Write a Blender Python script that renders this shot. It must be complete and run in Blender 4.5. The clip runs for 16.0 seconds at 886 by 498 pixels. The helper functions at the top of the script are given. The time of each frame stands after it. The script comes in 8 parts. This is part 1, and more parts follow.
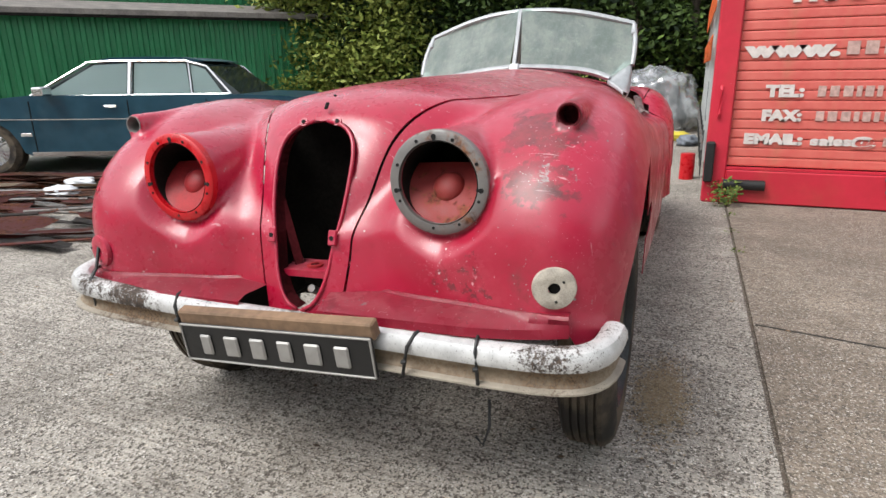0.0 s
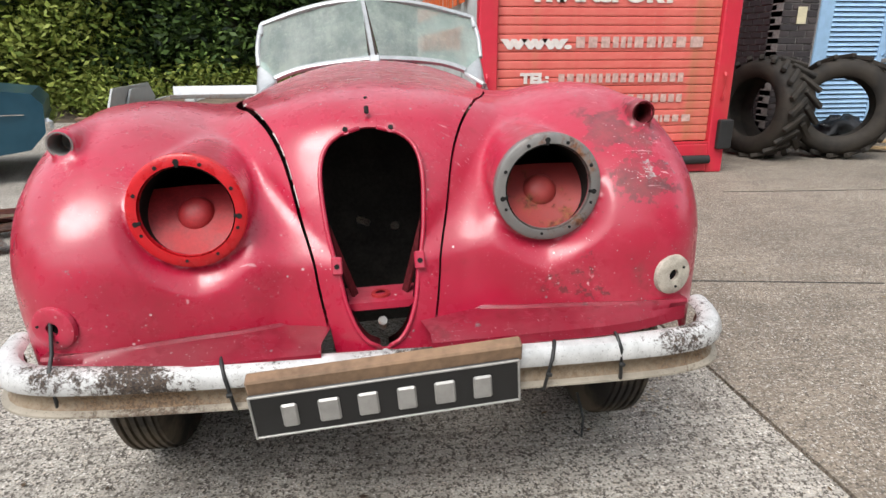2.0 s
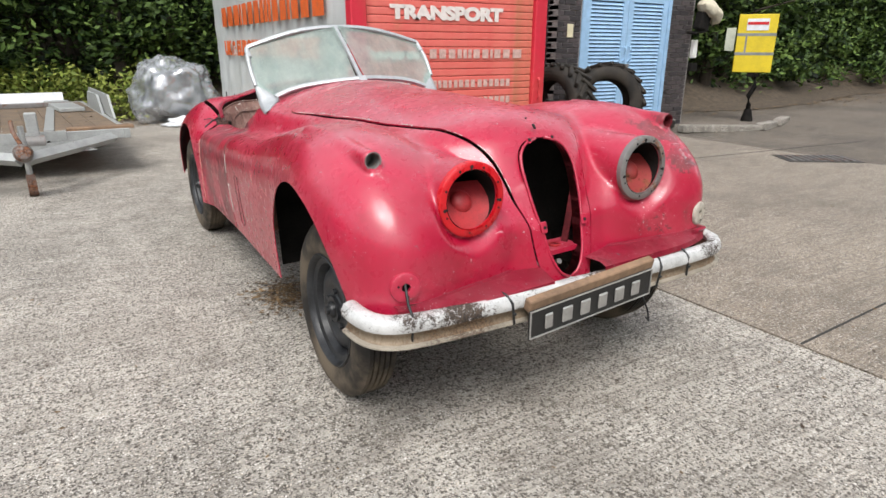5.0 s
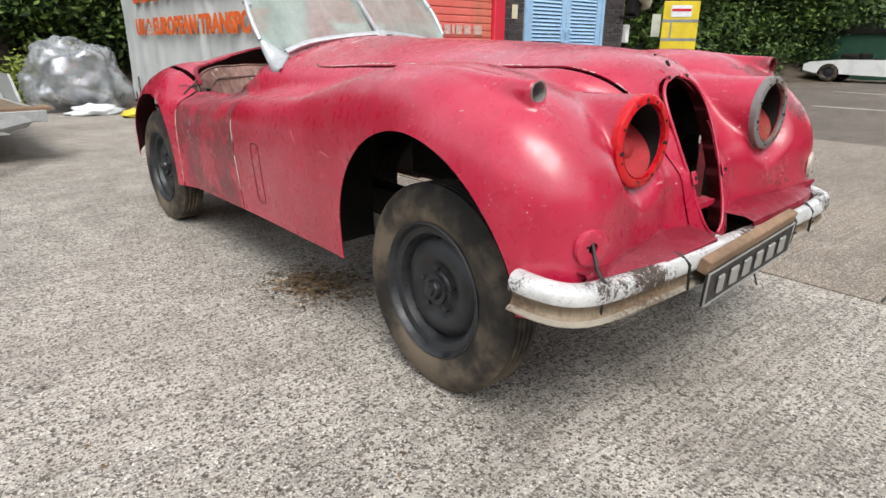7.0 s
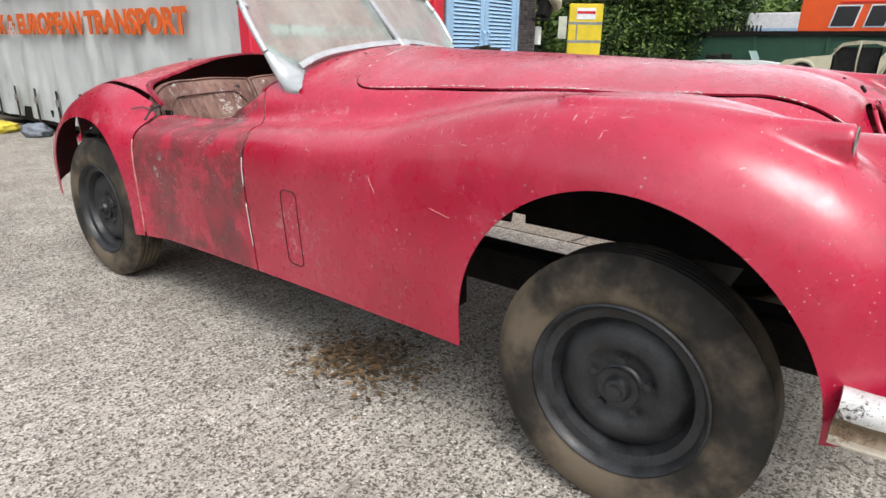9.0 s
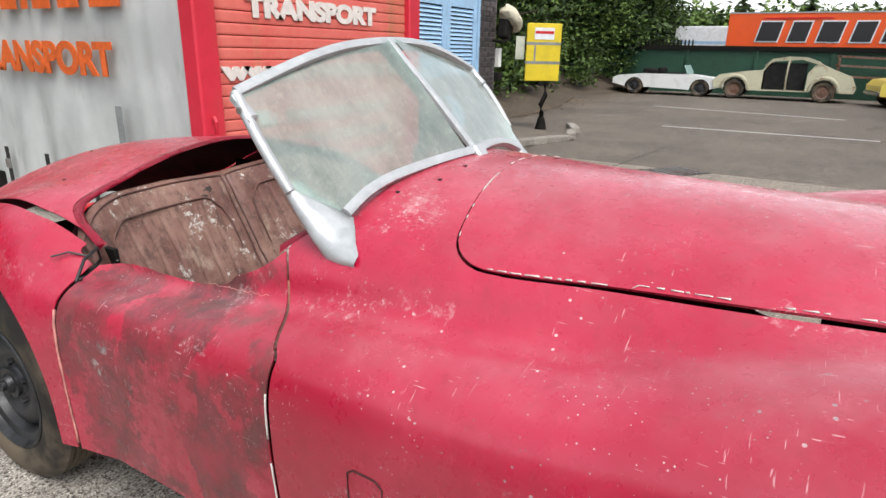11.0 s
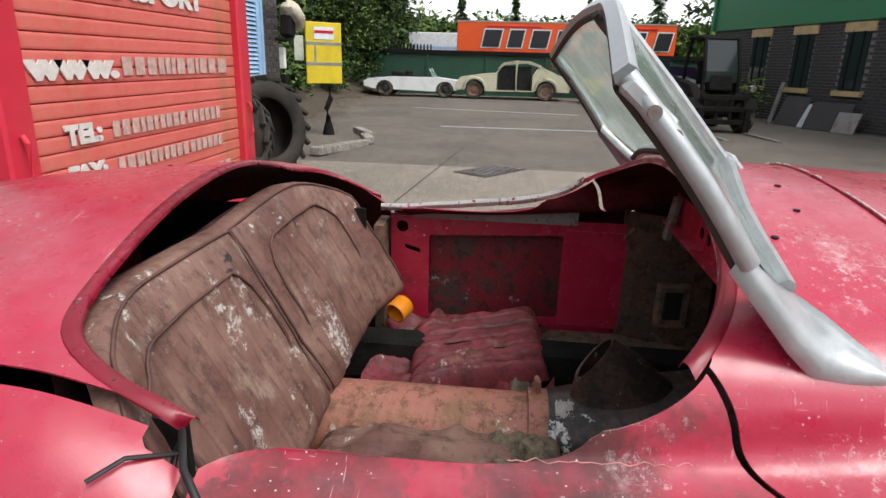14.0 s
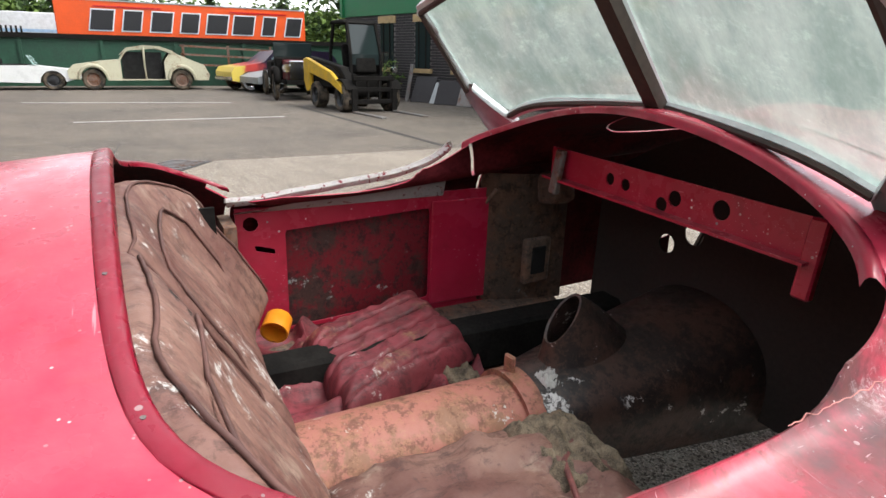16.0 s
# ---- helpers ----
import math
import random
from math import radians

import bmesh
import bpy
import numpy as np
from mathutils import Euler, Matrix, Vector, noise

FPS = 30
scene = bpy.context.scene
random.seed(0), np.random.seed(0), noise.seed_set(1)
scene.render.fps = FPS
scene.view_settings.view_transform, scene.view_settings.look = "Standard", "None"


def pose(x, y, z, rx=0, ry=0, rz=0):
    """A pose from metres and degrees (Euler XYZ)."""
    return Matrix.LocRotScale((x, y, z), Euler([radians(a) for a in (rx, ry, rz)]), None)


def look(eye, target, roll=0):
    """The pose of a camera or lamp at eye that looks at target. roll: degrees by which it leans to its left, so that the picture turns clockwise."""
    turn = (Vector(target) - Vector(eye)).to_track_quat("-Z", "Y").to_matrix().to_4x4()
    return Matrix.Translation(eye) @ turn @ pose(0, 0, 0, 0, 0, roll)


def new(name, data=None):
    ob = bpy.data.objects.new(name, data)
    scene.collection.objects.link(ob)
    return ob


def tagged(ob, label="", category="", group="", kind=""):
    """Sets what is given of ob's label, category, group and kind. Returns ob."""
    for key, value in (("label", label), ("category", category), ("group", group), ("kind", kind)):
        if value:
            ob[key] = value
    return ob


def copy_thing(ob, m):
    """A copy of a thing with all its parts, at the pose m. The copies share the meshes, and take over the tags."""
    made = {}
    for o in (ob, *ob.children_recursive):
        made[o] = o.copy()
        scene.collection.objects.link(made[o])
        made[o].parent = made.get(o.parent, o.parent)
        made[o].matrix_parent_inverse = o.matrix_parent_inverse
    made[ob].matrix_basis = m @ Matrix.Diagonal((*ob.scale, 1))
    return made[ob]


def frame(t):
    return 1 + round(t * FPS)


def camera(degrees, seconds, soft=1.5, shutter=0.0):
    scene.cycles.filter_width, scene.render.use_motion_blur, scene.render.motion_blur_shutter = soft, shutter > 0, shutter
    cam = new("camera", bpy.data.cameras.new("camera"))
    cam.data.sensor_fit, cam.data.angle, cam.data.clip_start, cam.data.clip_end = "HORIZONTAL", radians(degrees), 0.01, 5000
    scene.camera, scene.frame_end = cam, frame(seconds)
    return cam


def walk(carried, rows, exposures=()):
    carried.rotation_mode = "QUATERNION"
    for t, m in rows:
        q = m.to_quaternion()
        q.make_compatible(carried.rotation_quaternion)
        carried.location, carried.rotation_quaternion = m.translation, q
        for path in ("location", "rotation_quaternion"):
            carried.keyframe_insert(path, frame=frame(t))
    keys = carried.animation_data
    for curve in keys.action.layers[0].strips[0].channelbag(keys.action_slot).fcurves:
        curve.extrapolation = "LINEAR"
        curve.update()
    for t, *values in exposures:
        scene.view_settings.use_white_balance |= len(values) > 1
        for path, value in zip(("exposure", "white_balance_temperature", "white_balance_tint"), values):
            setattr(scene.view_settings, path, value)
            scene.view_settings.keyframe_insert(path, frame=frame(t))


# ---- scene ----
cam = camera(72.4, 16.0)
# seconds, eye (x, y, z), turn (rx, ry, rz); the car faces -y, its front axle is at y = 0
ROWS = [
    (0.0, 0.905, -1.749, 1.095, 73.64, 0.84, 21.75),
    (0.5, 0.696, -1.755, 1.122, 72.86, 0.74, 15.17),
    (1.0, 0.464, -1.751, 1.126, 72.34, 0.56, 7.33),
    (1.5, 0.242, -1.763, 1.126, 72.11, 0.41, -0.09),
    (2.0, -0.026, -1.765, 1.137, 72.01, 0.24, -7.79),
    (2.5, -0.296, -1.725, 1.135, 71.99, 0.09, -14.12),
    (3.0, -0.619, -1.742, 1.134, 71.99, 0.03, -19.79),
    (5.5, -1.522, -2.042, 1.291, 71.56, -0.25, -33.27),
    (6.0, -1.593, -1.813, 1.114, 71.47, -0.33, -35.43),
    (6.5, -1.702, -1.565, 1.051, 71.42, -0.44, -37.77),
    (7.0, -1.819, -1.341, 1.057, 71.40, -0.54, -40.75),
    (7.5, -1.861, -1.156, 1.040, 71.40, -0.61, -43.81),
    (8.0, -1.903, -0.951, 1.043, 71.39, -0.71, -47.16),
    (8.5, -1.946, -0.713, 1.036, 71.32, -0.66, -49.92),
    (9.0, -1.949, -0.432, 1.104, 71.37, -0.75, -52.39),
    (9.5, -1.801, -0.151, 1.189, 71.42, -0.81, -54.15),
    (10.0, -1.633, 0.103, 1.315, 71.50, -0.92, -55.77),
    (12.5, -1.367, 1.165, 1.390, 72.50, -1.31, -67.53),
    (13.0, -1.328, 1.387, 1.374, 72.63, -1.32, -71.92),
    (13.5, -1.268, 1.574, 1.350, 72.67, -1.42, -77.04),
    (14.0, -1.196, 1.776, 1.284, 72.85, -1.52, -84.14),
    (14.5, -1.150, 1.955, 1.244, 72.98, -1.50, -91.91),
    (15.0, -1.088, 2.122, 1.228, 72.91, -1.38, -101.05),
    (15.5, -0.978, 2.240, 1.201, 72.80, -1.22, -109.38),
    (16.0, -0.883, 2.352, 1.191, 72.54, -1.13, -117.48),
]
walk(cam, [(t, pose(x, y, z, rx, ry, rz)) for t, x, y, z, rx, ry, rz in ROWS],
     [(0.0, 0.92), (2.0, 1.00), (5.5, 1.00), (9.5, 1.10), (10.0, 1.16), (12.5, 0.76), (13.5, 0.76), (14.5, 1.08), (16.0, 1.46)])

# ---- light ----
world = bpy.data.worlds.new("overcast_sky")
scene.world = world
world.use_nodes = True
wn, wl = world.node_tree.nodes, world.node_tree.links
sky = wn.new("ShaderNodeTexSky")
sky.sky_type = "NISHITA"
sky.sun_disc = False
sky.sun_elevation, sky.sun_rotation = radians(52), radians(215)
sky.air_density, sky.dust_density, sky.ozone_density = 1.0, 1.0, 1.0
soft_sky = wn.new("ShaderNodeHueSaturation")
soft_sky.inputs["Saturation"].default_value = 0.22
wl.new(sky.outputs[0], soft_sky.inputs["Color"])
wl.new(soft_sky.outputs[0], wn["Background"].inputs[0])
wn["Background"].inputs[1].default_value = 0.165
sun_data = bpy.data.lights.new("sun", "SUN")
sun_data.energy, sun_data.angle, sun_data.color = 1.5, radians(30), (1.0, 0.97, 0.93)
sun = new("sun", sun_data)
sun.matrix_world = look((-5.5, -7.5, 13.5), (0, 0, 0))


# ---- helpers for meshes and materials ----
def mesh_ob(name, V, F, mats, parent=None, label="", smooth=True, idx=None):
    me = bpy.data.meshes.new(name)
    me.from_pydata([tuple(map(float, v)) for v in V], [], [tuple(map(int, f)) for f in F])
    for m in (mats if isinstance(mats, (list, tuple)) else [mats]):
        me.materials.append(m)
    if smooth:
        me.polygons.foreach_set("use_smooth", [True] * len(me.polygons))
    if idx is not None:
        me.polygons.foreach_set("material_index", [int(i) for i in idx])
    me.update()
    ob = new(name, me)
    if parent:
        ob.parent = parent
    if label:
        ob["label"] = label
    return ob


def part(name, bm, material, parent, label="", smooth=False, crease=40):
    """Links a bmesh as one mesh object under a thing or a part."""
    me = bpy.data.meshes.new(name)
    if smooth:
        for f in bm.faces:
            f.smooth = True
        for e in bm.edges:
            if len(e.link_faces) == 2 and e.calc_face_angle(0) > radians(crease):
                e.smooth = False
    bm.to_mesh(me)
    bm.free()
    me.materials.append(material)
    ob = new(name, me)
    if parent:
        ob.parent = parent
    if label:
        ob["label"] = label
    return ob


def thing(name, label, category, at=None, group="", kind=""):
    ob = new(name)
    ob.empty_display_size = 0.1
    if at is not None:
        ob.matrix_world = at
    return tagged(ob, label, category, group, kind)


def b_box(bm, size, m=None, bevel=0.0, seg=1):
    r = bmesh.ops.create_cube(bm, size=1.0, matrix=(m or Matrix()) @ Matrix.Diagonal((*size, 1)))
    vs = r["verts"]
    if bevel > 0:
        es = list({e for v in vs for e in v.link_edges})
        bmesh.ops.bevel(bm, geom=es, offset=bevel, segments=seg, affect="EDGES", profile=0.5)
    return bm


def box(size, at=(0, 0, 0), rot=(0, 0, 0), bevel=0.0, seg=1, bm=None):
    return b_box(bm or bmesh.new(), size, pose(*at, *rot), bevel, seg)


def b_cyl(bm, r1, r2, depth, m=None, seg=24, caps=True):
    bmesh.ops.create_cone(bm, cap_ends=caps, segments=seg, radius1=r1, radius2=r2, depth=depth, matrix=m or Matrix())
    return bm


def cyl(r, depth, at=(0, 0, 0), rot=(0, 0, 0), seg=24, r2=None, bm=None):
    return b_cyl(bm or bmesh.new(), r, r if r2 is None else r2, depth, pose(*at, *rot), seg)


def lathe(profile, seg=48, m=None, bm=None):
    """Turns (radius, height) pairs round z."""
    bm = bm or bmesh.new()
    m = m or Matrix()
    rings = []
    for r, z in profile:
        rings.append([bm.verts.new(m @ Vector((r * math.cos(a), r * math.sin(a), z))) for a in (2 * math.pi * i / seg for i in range(seg))])
    for a, b in zip(rings, rings[1:]):
        for i in range(seg):
            j = (i + 1) % seg
            bm.faces.new((a[i], a[j], b[j], b[i]))
    bmesh.ops.recalc_face_normals(bm, faces=bm.faces)
    return bm


def tube(points, r, seg=8, bm=None, r_end=None):
    """A round bar along a run of points."""
    bm = bm or bmesh.new()
    P = [Vector(p) for p in points]
    rings = []
    for i, p in enumerate(P):
        d = (P[min(i + 1, len(P) - 1)] - P[max(i - 1, 0)]).normalized()
        q = d.to_track_quat("Z", "Y")
        k = i / max(1, len(P) - 1)
        rr = r if r_end is None else r + (r_end - r) * k
        rings.append([bm.verts.new(p + q @ Vector((rr * math.cos(a), rr * math.sin(a), 0))) for a in (2 * math.pi * j / seg for j in range(seg))])
    for a, b in zip(rings, rings[1:]):
        for i in range(seg):
            j = (i + 1) % seg
            bm.faces.new((a[i], a[j], b[j], b[i]))
    bm.faces.new(rings[0][::-1])
    bm.faces.new(rings[-1])
    return bm


def prism(outline, depth, m=None, bm=None, bevel=0.0):
    """An outline of (x, z) pairs, given thickness along y and centred on it."""
    bm = bm or bmesh.new()
    m = m or Matrix()
    a = [bm.verts.new(m @ Vector((x, -depth / 2, z))) for x, z in outline]
    b = [bm.verts.new(m @ Vector((x, depth / 2, z))) for x, z in outline]
    n = len(a)
    fs = [bm.faces.new(a), bm.faces.new(b[::-1])]
    for i in range(n):
        j = (i + 1) % n
        fs.append(bm.faces.new((a[j], a[i], b[i], b[j])))
    bmesh.ops.recalc_face_normals(bm, faces=fs)
    if bevel:
        bmesh.ops.bevel(bm, geom=list({e for f in fs for e in f.edges}), offset=bevel, segments=1, affect="EDGES")
    return bm


def spline(knots):
    """A smooth function through (place, value) knots."""
    K = np.array(knots, float)
    x, v = K[:, 0], K[:, 1]
    h, d = np.diff(x), np.diff(v) / np.diff(x)
    m = np.empty_like(v)
    m[0], m[-1] = d[0], d[-1]
    m[1:-1] = np.where(d[:-1] * d[1:] > 0, 3 * (h[:-1] + h[1:]) / ((2 * h[1:] + h[:-1]) / np.where(d[:-1] == 0, 1, d[:-1]) + (h[1:] + 2 * h[:-1]) / np.where(d[1:] == 0, 1, d[1:])), 0)

    def at(q):
        q = np.clip(np.asarray(q, float), x[0], x[-1])
        i = np.clip(np.searchsorted(x, q) - 1, 0, len(h) - 1)
        t = (q - x[i]) / h[i]
        return (2 * t**3 - 3 * t**2 + 1) * v[i] + (t**3 - 2 * t**2 + t) * h[i] * m[i] + (-2 * t**3 + 3 * t**2) * v[i + 1] + (t**3 - t**2) * h[i] * m[i + 1]
    return at


# forms given by a function that is negative inside
def s_min(a, b, k):
    h = np.clip(0.5 + 0.5 * (b - a) / k, 0, 1)
    return b + (a - b) * h - k * h * (1 - h)


def s_max(a, b, k):
    return -s_min(-a, -b, k)


def surface(f, lo, hi, step):
    """The skin of the form f as vertices and triangles (a net over the cells that it crosses)."""
    ax = [np.arange(l, h + step, step) for l, h in zip(lo, hi)]
    val = f(*np.meshgrid(*ax, indexing="ij")).astype(np.float32)
    ins = val < 0
    n = [len(a) - 1 for a in ax]
    cnt = np.zeros(n, np.int8)
    cor = [(i, j, k) for i in (0, 1) for j in (0, 1) for k in (0, 1)]
    for i, j, k in cor:
        cnt += ins[i:i + n[0], j:j + n[1], k:k + n[2]]
    cell = (cnt > 0) & (cnt < 8)
    num = -np.ones(n, np.int64)
    C = np.argwhere(cell)
    num[cell] = np.arange(len(C))
    cv = np.stack([val[C[:, 0] + i, C[:, 1] + j, C[:, 2] + k] for i, j, k in cor], 1)
    P, w = np.zeros((len(C), 3)), np.zeros(len(C))
    for a in range(8):
        for b in range(a + 1, 8):
            d = np.subtract(cor[b], cor[a])
            if abs(d).sum() != 1:
                continue
            hit = (cv[:, a] < 0) != (cv[:, b] < 0)
            t = cv[hit, a] / (cv[hit, a] - cv[hit, b])
            P[hit] += np.array(cor[a]) + t[:, None] * d
            w[hit] += 1
    V = np.array([a[0] for a in ax]) + (C + P / w[:, None]) * step
    F = []
    for d in range(3):
        u, v = (d + 1) % 3, (d + 2) % 3
        A = np.moveaxis(ins, (d, u, v), (0, 1, 2))
        N = np.moveaxis(num, (d, u, v), (0, 1, 2))
        x, y, z = np.nonzero(A[:-1, 1:-1, 1:-1] != A[1:, 1:-1, 1:-1])
        q = np.stack([N[x, y, z], N[x, y + 1, z], N[x, y + 1, z + 1], N[x, y, z + 1]], 1)
        flip = ~A[x, y + 1, z + 1]
        q[flip] = q[flip][:, ::-1]
        F += [q[:, [0, 1, 2]], q[:, [0, 2, 3]]]
    for _ in range(4):
        e = 1e-3
        v0 = f(V[:, 0], V[:, 1], V[:, 2])
        g = np.stack([f(*(V + e * np.eye(3)[i]).T) - f(*(V - e * np.eye(3)[i]).T) for i in range(3)], 1) / (2 * e)
        s = v0[:, None] * g / np.maximum((g * g).sum(1), 1e-3)[:, None]
        V = V - np.clip(s, -step, step)
    return V, np.concatenate(F)


def clip(V, F, g):
    """Keeps the part of a skin where g is positive, cut along g = 0."""
    d = g(V[:, 0], V[:, 1], V[:, 2])
    pos = d > 0
    n = pos[F].sum(1)
    out, extra, seen = [F[n == 3]], [], {}

    def cut(a, b):
        key = (a, b) if a < b else (b, a)
        if key not in seen:
            t = d[a] / (d[a] - d[b])
            seen[key] = len(V) + len(extra)
            extra.append(V[a] + t * (V[b] - V[a]))
        return seen[key]
    for tri in F[(n == 1) | (n == 2)]:
        for r in range(3):
            a, b, c = (int(tri[(r + i) % 3]) for i in range(3))
            if pos[a] and not pos[b] and not pos[c]:
                out.append(np.array([[a, cut(a, b), cut(a, c)]]))
                break
            if pos[a] and pos[b] and not pos[c]:
                p, q = cut(b, c), cut(a, c)
                out.append(np.array([[a, b, p], [a, p, q]]))
                break
    V2 = np.concatenate([V, np.array(extra).reshape(-1, 3)])
    F2 = np.concatenate(out)
    used = np.unique(F2)
    back = -np.ones(len(V2), np.int64)
    back[used] = np.arange(len(used))
    return V2[used], back[F2]


def sheet(V, F, thick):
    """Gives a skin the thickness of sheet metal, with sharp edges. Returns vertices, faces and a flag for the inside."""
    N = np.zeros_like(V)
    fn = np.cross(V[F[:, 1]] - V[F[:, 0]], V[F[:, 2]] - V[F[:, 0]])
    for i in range(3):
        np.add.at(N, F[:, i], fn)
    N /= np.maximum(np.linalg.norm(N, axis=1), 1e-12)[:, None]
    W = V - N * thick
    E = np.concatenate([F[:, [0, 1]], F[:, [1, 2]], F[:, [2, 0]]])
    key = np.sort(E, 1) @ np.array([len(V), 1])
    _, first, count = np.unique(key, return_index=True, return_counts=True)
    B = E[first[count == 1]]
    n = len(V)
    R = np.concatenate([V[B[:, 0]], V[B[:, 1]], W[B[:, 0]], W[B[:, 1]]])
    m = len(B)
    i = np.arange(m) + 2 * n
    rim = np.stack([i + m, i, i + 2 * m, i + 3 * m], 1)
    faces = [tuple(f) for f in F] + [tuple(f[::-1] + n) for f in F] + [tuple(f) for f in rim]
    return np.concatenate([V, W, R]), faces, [0] * len(F) + [1] * len(F) + [0] * m


def net(P, closed_u=False, closed_v=False):
    """Faces over a grid of points (rows by columns)."""
    nu, nv = len(P), len(P[0])
    bm = bmesh.new()
    v = [[bm.verts.new(p) for p in row] for row in P]
    for i in range(nu if closed_u else nu - 1):
        for j in range(nv if closed_v else nv - 1):
            a, b = (i + 1) % nu, (j + 1) % nv
            bm.faces.new((v[i][j], v[a][j], v[a][b], v[i][b]))
    return bm


def moved(bm, m):
    bmesh.ops.transform(bm, matrix=m, verts=bm.verts)
    return bm


def sweep(path, profile, up=(0, 0, 1), caps=True):
    """Carries a closed profile of (out, up) pairs along a path; out is to the left of the way."""
    P = [Vector(p) for p in path]
    rows = []
    for i, p in enumerate(P):
        d = (P[min(i + 1, len(P) - 1)] - P[max(i - 1, 0)]).normalized()
        o = Vector(up).cross(d).normalized()
        u = d.cross(o).normalized()
        rows.append([p + o * a + u * b for a, b in profile])
    bm = net(rows, closed_v=True)
    if caps:
        bm.verts.ensure_lookup_table()
        n = len(profile)
        bm.faces.new(bm.verts[:n])
        bm.faces.new(bm.verts[-n:][::-1])
    bmesh.ops.recalc_face_normals(bm, faces=bm.faces)
    return bm


class Mat:
    """A small wrapper for building node materials."""

    def __init__(self, name, rough=0.6, metal=0.0, color=(0.5, 0.5, 0.5)):
        self.m = bpy.data.materials.new(name)
        self.m.use_nodes = True
        self.n, self.l = self.m.node_tree.nodes, self.m.node_tree.links
        self.b = self.n["Principled BSDF"]
        self.b.inputs["Roughness"].default_value = rough
        self.b.inputs["Metallic"].default_value = metal
        self.b.inputs["Base Color"].default_value = (*color, 1)
        self.tc = self.n.new("ShaderNodeTexCoord")

    def put(self, socket, v):
        if hasattr(v, "is_output"):
            self.l.new(v, socket)
        elif isinstance(v, (tuple, list)) and len(v) == 3 and socket.type == "RGBA":
            socket.default_value = (*v, 1)
        else:
            socket.default_value = v

    def coords(self, scale=(1, 1, 1), kind="Object", rot=(0, 0, 0)):
        mp = self.n.new("ShaderNodeMapping")
        mp.inputs["Scale"].default_value = scale
        mp.inputs["Rotation"].default_value = [radians(a) for a in rot]
        self.l.new(self.tc.outputs[kind], mp.inputs[0])
        return mp.outputs[0]

    def noise(self, scale, detail=4, rough=0.55, at=None, dist=0.0):
        t = self.n.new("ShaderNodeTexNoise")
        t.inputs["Scale"].default_value, t.inputs["Detail"].default_value = scale, detail
        t.inputs["Roughness"].default_value, t.inputs["Distortion"].default_value = rough, dist
        self.l.new(at if at is not None else self.coords(), t.inputs["Vector"])
        return t.outputs["Fac"]

    def cells(self, scale, at=None, out="Distance", feature="F1", rnd=1.0):
        t = self.n.new("ShaderNodeTexVoronoi")
        t.feature = feature
        t.inputs["Scale"].default_value, t.inputs["Randomness"].default_value = scale, rnd
        self.l.new(at if at is not None else self.coords(), t.inputs["Vector"])
        return t.outputs[out]

    def step(self, v, a, b, lo=0.0, hi=1.0, smooth=True):
        t = self.n.new("ShaderNodeMapRange")
        t.interpolation_type = "SMOOTHSTEP" if smooth else "LINEAR"
        for i, q in zip((1, 2, 3, 4), (a, b, lo, hi)):
            self.put(t.inputs[i], q)
        self.put(t.inputs[0], v)
        return t.outputs[0]

    def math(self, op, a, b=0.0):
        t = self.n.new("ShaderNodeMath")
        t.operation = op
        self.put(t.inputs[0], a)
        self.put(t.inputs[1], b)
        return t.outputs[0]

    def mix(self, fac, a, b):
        t = self.n.new("ShaderNodeMix")
        t.data_type = "RGBA"
        self.put(t.inputs[0], fac)
        self.put(t.inputs[6], a)
        self.put(t.inputs[7], b)
        return t.outputs[2]

    def axis(self, which, kind="Object"):
        t = self.n.new("ShaderNodeSeparateXYZ")
        self.l.new(self.tc.outputs[kind], t.inputs[0])
        return t.outputs["XYZ".index(which)]

    def spot(self, centre, size, ragged=1.0, stretch=(1, 1, 1)):
        """A patch with a torn edge round a place on the thing: 1 inside, 0 outside."""
        d = self.n.new("ShaderNodeVectorMath")
        d.operation = "DISTANCE"
        self.l.new(self.coords(stretch), d.inputs[0])
        d.inputs[1].default_value = [c * s for c, s in zip(centre, stretch)]
        torn = self.math("MULTIPLY", self.math("SUBTRACT", self.noise(0.9 / size, 6, 0.7), 0.5), 2.2 * size * ragged)
        return self.step(self.math("ADD", d.outputs["Value"], torn), size, size * 0.75)

    def random(self):
        return self.n.new("ShaderNodeObjectInfo").outputs["Random"]

    def island(self):
        return self.n.new("ShaderNodeNewGeometry").outputs["Random Per Island"]

    def color(self, v):
        self.put(self.b.inputs["Base Color"], v)
        return self

    def rough(self, v):
        self.put(self.b.inputs["Roughness"], v)
        return self

    def set(self, name, v):
        self.put(self.b.inputs[name], v)
        return self

    def bump(self, v, strength=0.3, dist=0.01):
        t = self.n.new("ShaderNodeBump")
        t.inputs["Strength"].default_value, t.inputs["Distance"].default_value = strength, dist
        self.put(t.inputs["Height"], v)
        old = self.b.inputs["Normal"].links
        if old:
            self.l.new(old[0].from_socket, t.inputs["Normal"])
        self.l.new(t.outputs[0], self.b.inputs["Normal"])
        return self


